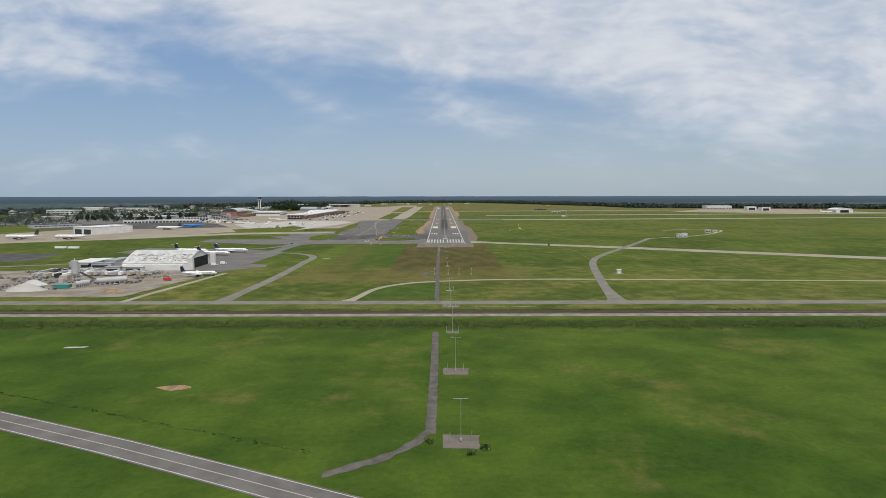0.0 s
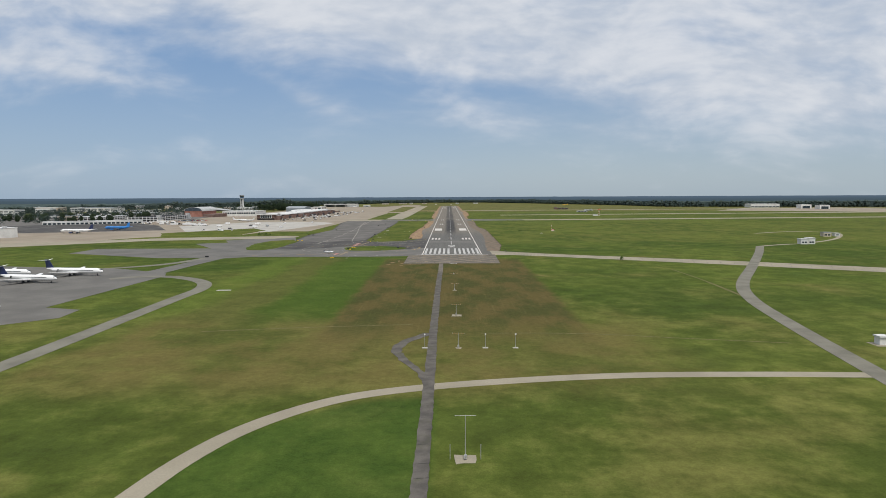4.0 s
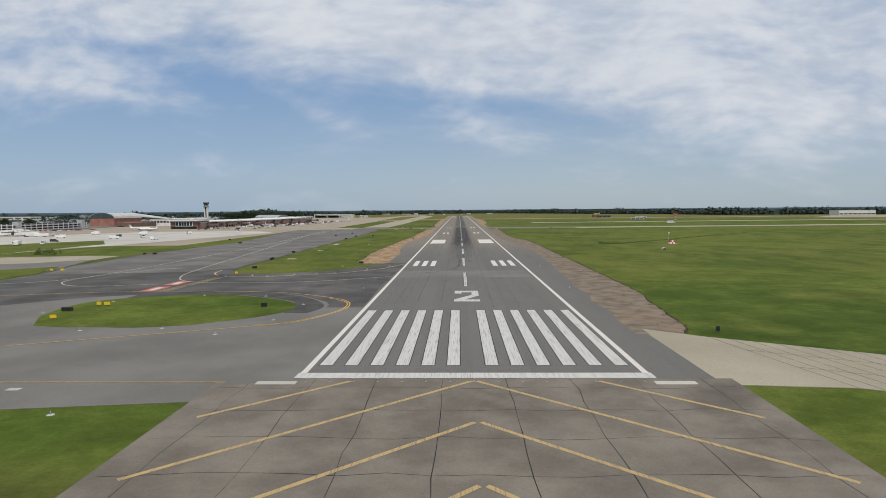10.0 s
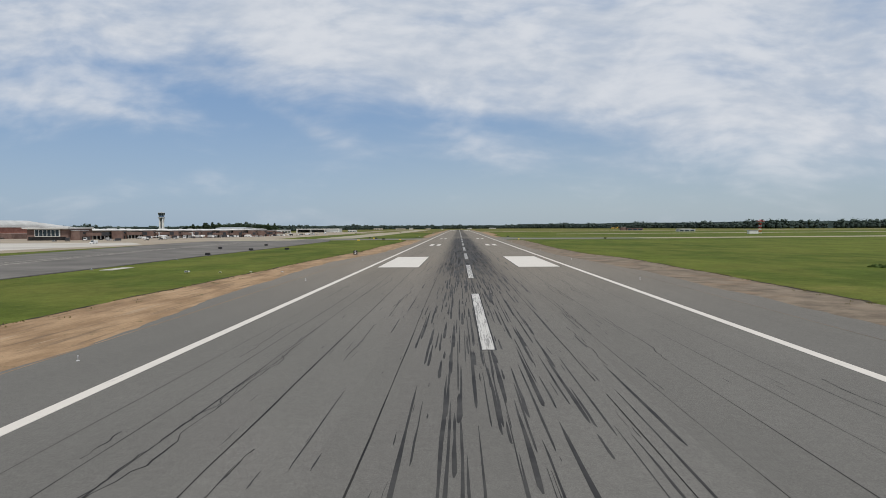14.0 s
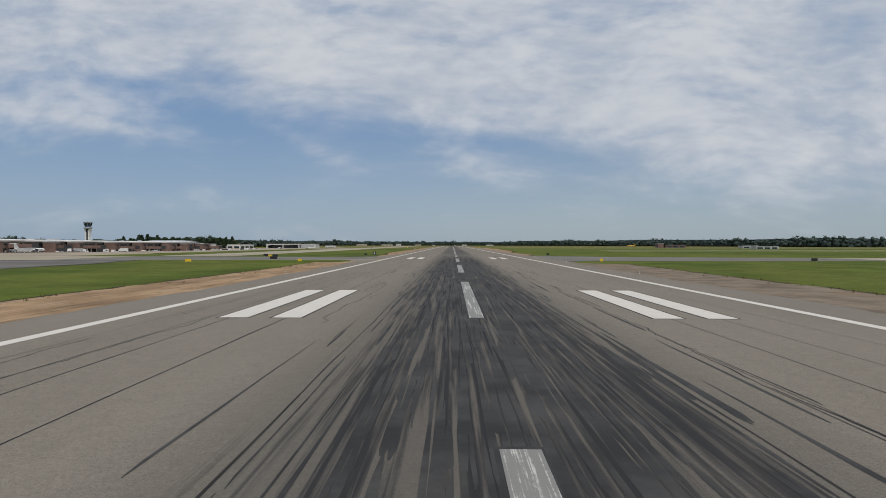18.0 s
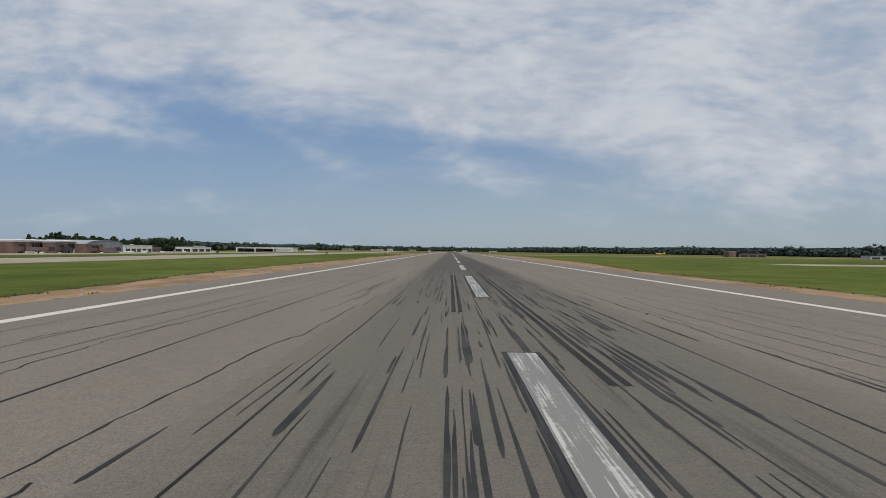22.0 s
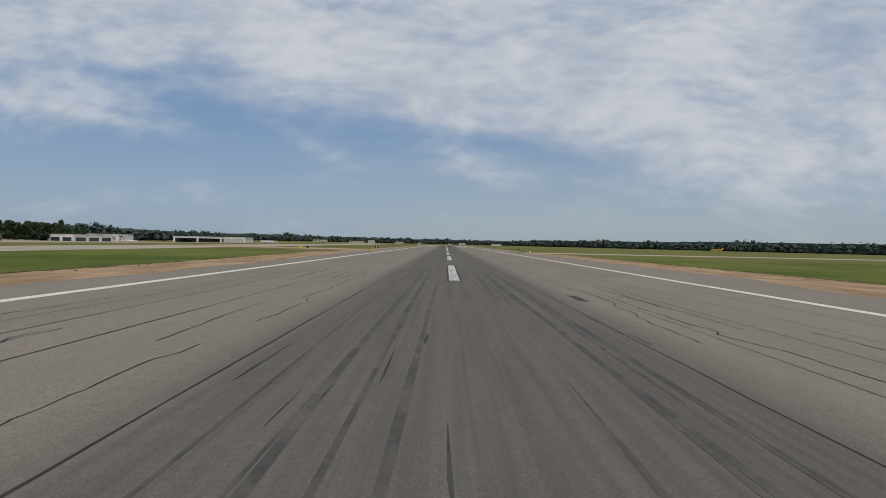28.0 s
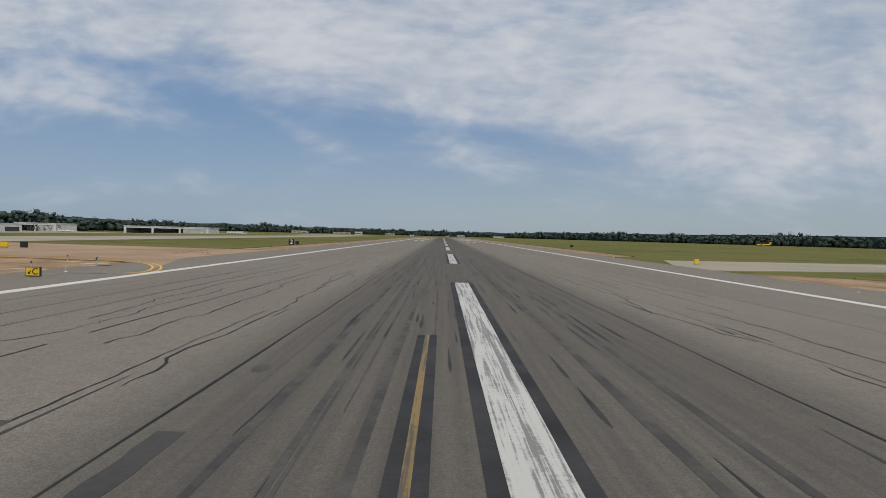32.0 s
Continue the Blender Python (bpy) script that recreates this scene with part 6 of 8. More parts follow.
# precision path lights: four pale boxes
papi = thing("papi_box", -56.5, 290, "white precision approach light box on short legs", "airfield light", "approach path lights")
part("housing", Geo().box(-0.9, 0.9, -0.6, 0.6, 0.5, 1.0), WHITE, papi)
part("lens_front", Geo().box(-0.8, 0.8, -0.64, -0.6, 0.56, 0.94), GLASS, papi)
papi.scale = (0.5,) * 3
for px in (-0.7, 0.7):
    part("leg", Geo().tube((px, 0, 0), (px, 0, 0.5), 0.05, n=6), ORANGE, papi)
for x in (-50, -43.8, -37.5):
    copy_thing(papi, place(x, 290.5) @ Matrix.Diagonal((0.5, 0.5, 0.5, 1)))


def approach_light(y, h, pad, bar=3.6):
    t = thing("approach_light", 0.3, y, "tall grey approach light mast with a crossbar on a pale pad", "approach light", "approach lights")
    part("pad", Geo().slab(ragged([(-pad, -pad), (pad, -pad), (pad * 1.1, pad * 0.8), (-pad, pad)], 0.25, 1.5, int(-y)), -0.1, 0.07), BEIGE_CONCRETE if pad < 2 else BLAST_ASPHALT, t)
    part("mast", Geo().tube((0, 0, 0), (0, 0, h), 0.09, 0.05, 8), GALV, t)
    beam = part("crossbar", Geo().tube((-bar / 2, 0, h), (bar / 2, 0, h), 0.035, n=6), ORANGE if h < 7 else GALV, t)
    part("control_box", Geo().box(-0.25, 0.25, -0.5, -0.12, 0.3, 0.9), GALV, t)
    for k in range(5):
        x = -bar / 2 + bar * k / 4
        part("lamp", Geo().tube((x, 0.02, h + 0.05), (x, -0.16, h + 0.07), 0.06, 0.08, 8), GALV, beam)
    if h > 7:
        for sx in (-2.6, 2.6):
            part("side_post", Geo().tube((sx, 0, 0), (sx, 0, 2.6), 0.06, n=6), GALV, t)
    return t


for y, h, pad in ((-575.5, 10.5, 4.2), (-518.5, 11.5, 4.0), (-461.5, 11.0, 2.6), (-401.5, 9.5, 4.4), (-352, 7.6, 1.8), (-277, 4.4, 0.9), (-229, 4.2, 1.8), (-170, 3.2, 0.9), (-112, 0.6, 0.4)):
    approach_light(y, h, pad, 3.4 if y < -120 else 4.6)
for x in (-9.5, 8.2, 17):
    t = thing("sequence_light", x, -277, "short flashing approach light on a pale block", "approach light", "approach lights")
    part("block", Geo().box(-0.8, 0.8, -0.6, 0.6, 0, 0.15), PALE_CONCRETE, t)
    part("mast", Geo().tube((0, 0, 0), (0, 0, 4.1), 0.07, 0.05, 6), GALV, t)
    part("lamp", Geo().tube((0, 0.05, 4.1), (0, -0.25, 4.15), 0.18, 0.22, 8), WHITE, t)
t = thing("threshold_sign_bar", 0.5, -60.5, "low pale light bar at the end of the blast pad", "approach light", "approach lights")
part("bar", Geo().box(-2.4, 2.4, -0.2, 0.2, 0.2, 0.35), PALE_CONCRETE, t)
for k in range(5):
    part("lamp", Geo().tube((-2.2 + 1.1 * k, 0, 0.35), (-2.2 + 1.1 * k, 0, 0.6), 0.1, 0.12, 8), WHITE, t)

# glide slope hut and mast
t = thing("antenna_hut", 124, 287, "red and white checkered antenna hut with a striped mast", "antenna hut")
for k in range(3):
    for j in range(2):
        part("panel", Geo().box(-1.8 + 1.2 * k, -0.6 + 1.2 * k, -1.2, 1.2, 0.1 + 1.2 * j, 1.3 + 1.2 * j), RED if (k + j) % 2 else WHITE, t)
part("plinth", Geo().box(-2, 4, -1.6, 1.6, -0.1, 0.1), PALE_CONCRETE, t)
t.scale = (0.8,) * 3
for k in range(6):
    part("mast_section", Geo().tube((-2.2, 0.5, 1.6 * k), (-2.2, 0.5, 1.6 * k + 1.6), 0.14, n=6), RED if k % 2 else WHITE, t)
part("antenna_arm", Geo().box(-2.8, -1.6, 0.3, 0.7, 8.2, 8.5), WHITE, t)
t = thing("antenna_tower", 306, 800, "red and white lattice antenna tower beside a white hut", "antenna tower")
for k in range(8):
    z = 1.8 * k
    for px, py in ((-1, -1), (1, -1), (1, 1), (-1, 1)):
        part("lattice_leg", Geo().tube((px, py, z), (px * 0.95, py * 0.95, z + 1.8), 0.09, n=5), RED if k % 2 else WHITE, t)
    part("lattice_brace", Geo().tube((-1, -1, z), (1, -1, z + 1.8), 0.06, n=5).tube((1, 1, z), (-1, 1, z + 1.8), 0.06, n=5), RED if k % 2 else WHITE, t)
part("array_platform", Geo().box(-3.5, 3.5, -2, 2, 12.5, 13.1), RED, t)
part("hut", Geo().box(-12, -3, -2.5, 2.5, 0, 3.4), WHITE_WALL, t)
part("hut_roof", Geo().box(-12.3, -2.7, -2.8, 2.8, 3.4, 3.7), GREY_ROOF, t)
t = thing("culvert_pipe", 103, 238, "short pale pipe arch at a drainage ditch", "culvert")
rim = []
for a in range(0, 181, 20):
    rim.append((1.1 * math.cos(radians(a)), 1.1 * math.sin(radians(a))))
part("pipe", Geo().loft([[(x, y, z) for x, z in rim + [(px * 0.8, pz * 0.8) for px, pz in rim[::-1]]] for y in (-1.2, 1.2)]), PALE_CONCRETE, t)
# ---- buildings ----


def window_row(parent, face, a0, a1, fixed, z0, z1, n, gap=0.25, mat=None):
    """A row of panes on one face: 's' or 'n' run along x, 'e' or 'w' along y."""
    step = (a1 - a0) / n
    for k in range(n):
        p, q = a0 + step * (k + gap / 2), a0 + step * (k + 1 - gap / 2)
        d = 0.06
        lo, hi = fixed - d, fixed + d
        geo = Geo().box(p, q, lo, hi, z0, z1) if face in "sn" else Geo().box(lo, hi, p, q, z0, z1)
        part("window", geo, mat or GLASS, parent)


def block(name, x0, x1, y0, y1, h, wall, roof, label, category="building", rows=(), group="", parapet=0.5, units=0, seed=0):
    """rows: face, number of panes, sill height, head height."""
    cx, cy = (x0 + x1) / 2, (y0 + y1) / 2
    t = thing(name, cx, cy, label, category, group)
    w, d = (x1 - x0) / 2, (y1 - y0) / 2
    part("wall_shell", Geo().box(-w, w, -d, d, -0.5, h), wall, t)
    top = part("roof", Geo().box(-w - 0.3, w + 0.3, -d - 0.3, d + 0.3, h, h + parapet), roof, t)
    for face, n, z0, z1 in rows:
        if face in "sn":
            window_row(t, face, -w + 0.6, w - 0.6, -d if face == "s" else d, z0, z1, n)
        else:
            window_row(t, face, -d + 0.6, d - 0.6, w if face == "e" else -w, z0, z1, n)
    r_ = random.Random(seed + int(x0))
    for k in range(units):
        ux, uy, us = r_.uniform(-w * 0.8, w * 0.8), r_.uniform(-d * 0.8, d * 0.8), r_.uniform(0.8, 2.0)
        part("roof_unit", Geo().box(ux - us, ux + us, uy - us, uy + us, h + parapet, h + parapet + us * 0.9), GREY_WALL, top)
    return t


def arched(name, x0, x1, y0, y1, wall_h, top, wall, roof, label, axis="x", category="hangar", doors=(), straight=False):
    """A hall under a barrel roof; axis: the way its ridge runs. doors: end ('+' or '-'), share of the width from, to, height."""
    cx, cy = (x0 + x1) / 2, (y0 + y1) / 2
    t = thing(name, cx, cy, label, category)
    lx, ly = (x1 - x0) / 2, (y1 - y0) / 2
    half, span = (ly, lx) if axis == "x" else (lx, ly)
    n = 16
    arc = [(half * math.cos(math.pi * k / n), wall_h + (top - wall_h) * math.sin(math.pi * k / n)) for k in range(n + 1)]
    if straight:
        arc = [(half * (1 - 2 * k / n), wall_h + (top - wall_h) * (1 - abs(1 - 2 * k / n) ** 1.35)) for k in range(n + 1)]

    def at(u, v, z):
        return (v, u, z) if axis == "x" else (u, v, z)
    part("roof", Geo().loft([[at(u * 1.01, v, z + 0.2) for u, z in arc] + [at(u * 0.99, v, z - 0.1) for u, z in arc[::-1]] for v in (-span - 0.4, span + 0.4)]), roof, t, smooth_faces=False)
    for s in (-1, 1):
        ring = [at(half, s * span, 0)] + [at(u * 0.985, s * span, z - 0.15) for u, z in arc] + [at(-half, s * span, 0)]
        inner = [at(half, s * (span - 0.4), 0)] + [at(u * 0.985, s * (span - 0.4), z - 0.15) for u, z in arc] + [at(-half, s * (span - 0.4), 0)]
        part("end_wall", Geo().loft([ring, inner]), wall, t)
        side = Geo()
        side.add([at(s * half, -span, 0), at(s * half, span, 0), at(s * half, span, wall_h), at(s * half, -span, wall_h), at(s * (half - 0.3), -span, 0), at(s * (half - 0.3), span, 0), at(s * (half - 0.3), span, wall_h), at(s * (half - 0.3), -span, wall_h)],
                 [(0, 1, 2, 3), (4, 7, 6, 5), (3, 2, 6, 7), (0, 4, 5, 1)])
        part("side_wall", side, wall, t)
    for sgn, f0, f1, hh in doors:
        s = 1 if sgn == "+" else -1
        u0, u1 = -half + 2 * half * f0, -half + 2 * half * f1
        va, vb = s * (span - 0.2), s * (span + 0.08)
        g_ = Geo()
        pts = [at(u0, va, 0), at(u1, va, 0), at(u1, va, hh), at(u0, va, hh), at(u0, vb, 0), at(u1, vb, 0), at(u1, vb, hh), at(u0, vb, hh)]
        g_.add(pts, [(0, 3, 2, 1), (4, 5, 6, 7), (0, 1, 5, 4), (1, 2, 6, 5), (2, 3, 7, 6), (3, 0, 4, 7)])
        # solid panel on the closed end wall, coloured as the shade inside
        part("doorway", g_, DOOR_SHADE_DARK, t, "dark panel painted as a shaded hangar doorway")
    return t


# control tower: two tall fins that flare under a wide gallery, and a dark glazed cab
t = thing("control_tower", -679, 1540, "tall white concrete control tower with a dark glazed cab", "control tower")
for s in (-1, 1):
    part("fin", Geo().loft([[(s * off + sx * 1.3, sy * 3.4 * k, z) for sx, sy in ((-1, -1), (1, -1), (1, 1), (-1, 1))] for z, off, k in ((0, 3.2, 1.0), (30, 3.0, 0.95), (34, 3.4, 1.0), (36.4, 4.0, 1.05))]), WHITE_WALL, t)
part("core", Geo().box(-2.0, 2.0, -2.0, 2.6, 0, 36.4), DARK_METAL, t)
for k in range(8):
    part("shaft_window", Geo().box(-0.9, 0.9, -2.1, -1.95, 3.4 + 4 * k, 6.4 + 4 * k), GLASS, t)
def octo(rr, z):
    return [(rr * math.cos(math.pi / 8 + math.pi / 4 * i), rr * math.sin(math.pi / 8 + math.pi / 4 * i), z) for i in range(8)]
part("gallery", Geo().loft([octo(5.2, 36.4), octo(7.4, 38.4), octo(7.4, 39.8)]), GREY_WALL, t)
part("waist", Geo().loft([octo(5.6, 39.8), octo(5.6, 43.0)]), SLATE, t, "dark blue band")
part("cab_glass", Geo().loft([octo(6.0, 43.0), octo(7.3, 48.4)]), GLASS, t)
for i in range(8):
    a0 = math.pi / 8 + math.pi / 4 * i
    part("cab_mullion", Geo().tube((6.05 * math.cos(a0), 6.05 * math.sin(a0), 43.0), (7.35 * math.cos(a0), 7.35 * math.sin(a0), 48.4), 0.16, n=5), GREY_WALL, t)
part("cab_roof", Geo().loft([octo(7.7, 48.4), octo(7.7, 49.3), octo(5.6, 50.4)]), GREY_ROOF, t)
part("antenna", Geo().tube((0.5, 0, 50.4), (0.5, 0, 54.5), 0.08, n=5).tube((-1.2, 0.5, 50.4), (-1.2, 0.5, 53.0), 0.06, n=5), GALV, t)
block("tower_base_building", -693, -645, 1526, 1554, 9, WHITE_WALL, WHITE_ROOF, "low white building at the foot of the control tower", rows=(("e", 8, 3, 6), ("s", 10, 3, 6)), units=3)

# old hangar with the peeling roof
arched("old_hangar", -250, -200, -250.5, -203, 5.0, 13.2, WHITE_WALL, PEELING_ROOF, "old white arched hangar with a peeling roof and open doors", "x", doors=(("+", 0.14, 0.86, 8.0),), straight=True)
hangar_old = bpy.data.objects["old_hangar"]
rp = random.Random(3)
BARE_ROOF = surface("bare_roof_patch", (0.13, 0.11, 0.095), (0.2, 0.17, 0.15), 1.5, 0.3)
g = Geo()
for k in range(150):
    f = -rp.choice((rp.uniform(0.42, 0.6), rp.uniform(0.66, 0.9)))
    f2 = f + rp.uniform(0.01, 0.04)
    u, z = 23.5 * f * 1.01, 5.0 + 8.2 * (1 - abs(f) ** 1.35) + 0.33
    u2, z2 = 23.5 * f2 * 1.01, 5.0 + 8.2 * (1 - abs(f2) ** 1.35) + 0.34
    x, dx_ = rp.uniform(-24, 23), rp.uniform(0.4, 2.2)
    part("peeled_patch", Geo().add([(x, u, z), (x + dx_, u, z), (x + dx_ * rp.uniform(0.8, 1.1), u2, z2), (x - 0.1, u2, z2)], [(0, 1, 2, 3)]), BARE_ROOF, hangar_old, "dark patch where the white coat has peeled")
for y in (-24.0, 21.0):
    part("door_pocket", Geo().box(25.2, 29.2, y, y + 3.0, 0, 9.2), WHITE_WALL, hangar_old)
part("annex", Geo().box(-24.5, 22, -26.0, -23.7, 0, 4.4), WHITE_WALL, hangar_old)

# terminal: brick hall under a long curved roof
t = arched("terminal_hall", -564, -527, 838, 918, 14.6, 22.0, BRICK_WALL, PALE_ROOF, "red brick terminal hall under a long curved pale roof", "y", "terminal", doors=())
part("arch_glazing", Geo().loft([[(18.2 * math.cos(math.pi * k / 14), -40.45 - d, 14.4 + 7.4 * math.sin(math.pi * k / 14)) for k in range(15)] for d in (0, 0.15)]), SLATE_DARK, t, "dark glazed arch")
part("fascia", Geo().box(18.55, 19.4, -39.5, 39.5, 13.6, 14.8), WHITE_WALL, t)
part("sloping_roof", Geo().loft([[(c + w * math.cos(math.pi * k / 12), v_, z + rise * math.sin(math.pi * k / 12)) for k in range(13)] for c, w, v_, z, rise in ((0, 18.6, 40.9, 14.6, 7.4), (8, 30, 96, 11.0, 4.0))]), PALE_ROOF, t, "pale roof sloping down over the link")
part("lower_hall", Geo().loft([[(18.7, yy, -1), (40, yy, -1), (40, yy, 6.4), (18.7, yy, 7.0)] for yy in (-36, 70)]), BROWN_BRICK, t, "lower brown hall under the brick wall")
block("terminal_link", -516, -440, 924, 1000, 11.6, WHITE_WALL, WHITE_ROOF, "white flat-roofed link building of the terminal", "terminal", (("e", 24, 3.0, 6.5), ("s", 14, 6.0, 9.5)), units=8)
rb = random.Random(17)

# pier head with a bay of tall windows in white frames
t = thing("terminal_pier_head", -335, 670, "brown terminal pier head with tall white-framed windows", "terminal")
part("wall_shell", Geo().box(-17, 17, -16, 16, -0.5, 9.0), BROWN_BRICK, t)
part("roof", Geo().box(-19.5, 18.5, -18.5, 16, 9.6, 10.7), WHITE_ROOF, t, "white overhanging roof")
part("roof_deck", Geo().box(-17, 17, -16, 16, 9.0, 9.6), GREY_WALL, t)
part("window_surround", Geo().box(-10.5, 10.5, -16.5, -16, 3.2, 9.0), WHITE_WALL, t)
for k in range(6):
    part("window", Geo().box(-9.9 + 3.35 * k, -7.2 + 3.35 * k, -16.6, -16.45, 3.7, 8.6), GLASS, t)
part("dark_gate", Geo().box(-16, 15, -16.2, -16, 0.1, 2.9), DOOR_SHADE_DARK, t, "dark ground-level gate")

# concourse: a long low building in sections under one white roof line
y = 686.0
k = 0
while y < 1166:
    d = min(rb.uniform(36, 54), 1172 - y)
    top = float(np.interp(y, [686, 800, 1000, 1172], [8.4, 7.6, 7.0, 7.4]))
    h = top - sink(-320, y + d / 2) - 0.9
    t = thing("terminal_concourse", -341, y + d / 2, "long grey-brown terminal concourse under a bright white roof", "terminal", "terminal concourse")
    w, m_ = 19.0, d / 2 - 0.2
    part("wall_shell", Geo().box(-w, w, -m_, m_, h * 0.42, h), GREY_BROWN, t)
    # the shade under the upper floor is put into this part's colour
    part("ground_floor", Geo().box(-w + 1, w - 3.2, -m_, m_, -0.5, h * 0.42), DOOR_SHADE_DARK, t, "recessed ground floor painted dark as shade")
    roof = part("roof", Geo().loft([[(w + 1.6, yy, h), (w + 1.6, yy, h + 0.9), (w - 7, yy, h + 1.7), (-w - 1, yy, h + 1.9), (-w - 1, yy, h)] for yy in (-m_, m_)]), WHITE_ROOF, t, "bright white roof")
    window_row(t, "e", -m_ + 1, m_ - 1, w, h * 0.56, h * 0.86, max(5, int(d / 3.2)), 0.2)
    for q in range(int(d / 6)):
        part("ramp_column", Geo().box(w - 1.2, w - 0.5, -m_ + 2 + 6 * q, -m_ + 2.7 + 6 * q, -0.5, h * 0.42), WHITE_WALL, t)
    for q in range(rb.randint(1, 3)):
        ux, uy, us = rb.uniform(-12, 6), rb.uniform(-m_ * 0.8, m_ * 0.8), rb.uniform(0.8, 1.7)
        part("roof_unit", Geo().box(ux - us, ux + us, uy - us, uy + us, h + 1.2, h + 1.8 + us * 0.6), GREY_WALL, roof)
    y += d
    k += 1
# square brick gate towers that stand out from the concourse, each with a jet bridge
for y0, y1, top in ((648, 669, 8.6), (714, 727, 8.3), (771, 781, 8.0), (824, 839, 7.2), (884, 893, 6.8), (914, 923, 6.8), (966, 979, 6.8), (1013, 1030, 6.8), (1070, 1097, 6.6), (1116, 1141, 6.2), (1150, 1191, 5.8)):
    yc, m_ = y1 - (y1 - y0) * 0.3, (y1 - y0) * 0.3
    h = top - 0.8 - sink(-311, yc)
    t = thing("gate_block", -315.2, yc, "square brown brick gate block beside the concourse", "terminal", "gate blocks")
    part("wall_shell", Geo().box(-5, 5, -m_, m_, -0.5, h), BROWN_BRICK, t)
    part("coping", Geo().box(-5.2, 5.2, -m_ - 0.2, m_ + 0.2, h, h + 0.35), GREY_WALL, t)
    part("service_door", Geo().box(4.98, 5.1, -m_ * 0.5, m_ * 0.2, 0, 3.0), DOOR_SHADE_DARK, t, "dark service door")
    part("window", Geo().box(4.98, 5.08, -m_ * 0.35, m_ * 0.45, h * 0.68, h * 0.84), GLASS, t)
    t = thing("jet_bridge", -309.8, yc + m_ * 0.4, "dark brown enclosed jet bridge on a wheeled leg", "jet bridge", "jet bridges", turn=rb.uniform(-55, 55))
    part("tunnel", Geo().box(0, 15, -1.5, 1.5, 3.6, 6.2), BROWN_BRICK, t)
    part("cab", Geo().box(14, 18, -2.2, 2.2, 3.3, 6.6), DARK_METAL, t)
    part("leg", Geo().tube((12, 0, 0.6), (12, 0, 3.6), 0.4, n=8), GALV, t)
    part("wheel_truck", Geo().box(11, 13, -1.6, 1.6, -0.3, 0.9), TYRE, t)
# two halls with bright hipped vaults behind the concourse
for x, y in ((-379, 1070), (-366, 1103)):
    t = thing("vaulted_roof_hall", x, y, "white terminal hall with a bright sloping roof", "terminal", "vaulted roofs")
    part("wall_shell", Geo().box(-15, 15, -15, 15, -0.5, 8.2), WHITE_WALL, t)
    part("roof", Geo().loft([[(-17, -16, 8.2), (17, -16, 8.2), (17, 16, 8.2), (-17, 16, 8.2)], [(-14, -12, 11.4), (14, -12, 11.4), (14, 12, 11.4), (-14, 12, 11.4)], [(-11, -5, 12.1), (11, -5, 12.1), (11, 5, 12.1), (-11, 5, 12.1)]]), WHITE_ROOF, t, "bright hipped roof")
block("terminal_north_hall", -404, -362, 1124, 1190, 10.6, WHITE_WALL, WHITE_ROOF, "long white hall at the end of the concourse", "terminal", (("e", 14, 5, 8),), units=2)

# car parks and landside buildings
for k, (x0, x1, y0, y1, h) in enumerate(((-562, -510, 604, 742, 8.4), (-690, -630, 650, 730, 6), (-800, -725, 800, 880, 6))):
    t = thing("parking_deck", (x0 + x1) / 2, (y0 + y1) / 2, "white concrete multi-storey parking deck with dark open levels", "parking garage", "parking decks")
    w, d = (x1 - x0) / 2, (y1 - y0) / 2
    # a filled core whose black colour imitates the shade between decks
    part("core", Geo().box(-w + 2, w - 2, -d + 2, d - 2, 0, h - 1), DOOR_SHADE_DARK, t, "solid dark core painted as shaded parking levels")
    for j in range(int(h / 3) + 1):
        part("deck_slab", Geo().box(-w, w, -d, d, 3 * j + (0.02 if not j else 0), 3 * j + 1.15), GREY_WALL, t)
    for j in range(15):
        yy = -d + 2 * d * j / 14
        part("column", Geo().box(w - 0.1, w + 0.35, yy - 0.4, yy + 0.4, 0, h), WHITE_WALL, t)
    for j in range(9):
        xx = -w + 2 * w * j / 8
        part("column", Geo().box(xx - 0.4, xx + 0.4, -d - 0.35, -d + 0.1, 0, h), WHITE_WALL, t)
    if h > 8:
        for q in (-0.86, 0.86):
            part("stair_tower", Geo().box(w - 5, w + 1.2, q * d - 3.5, q * d + 3.5, 0, h + 2.6), GREY_WALL, t, "white stair tower")
rc = random.Random(31)
SPOTS = [(-1052, 975, 38, 18, 13), (-1119, 1225, 46, 20, 14), (-1002, 1260, 55, 18, 12), (-690, 640, 13, 9, 9), (-905, 700, 26, 9, 6), (-1180, 800, 26, 16, 10), (-760, 1000, 22, 14, 8)]
for k in range(46):
    x, y = rc.uniform(-1300, -690), rc.uniform(560, 1950)
    w, d, h = rc.uniform(6, 20), rc.uniform(6, 16), rc.uniform(5, 9) if x > -900 else rc.uniform(7, 13)
    if k < len(SPOTS):
        x, y, w, d, h = SPOTS[k]
    block("town_building", x - w, x + w, y - d, y + d, h, rc.choice((WHITE_WALL, BEIGE_WALL, GREY_WALL, WHITE_WALL)), rc.choice((WHITE_ROOF, GREY_ROOF, WHITE_ROOF)), "pale flat-roofed building among trees beyond the airport", "building",
          (("e", 7, h * 0.2, h * 0.38), ("e", 7, h * 0.6, h * 0.78), ("s", 6, h * 0.2, h * 0.38), ("s", 6, h * 0.6, h * 0.78)), "town buildings", units=1, seed=k)

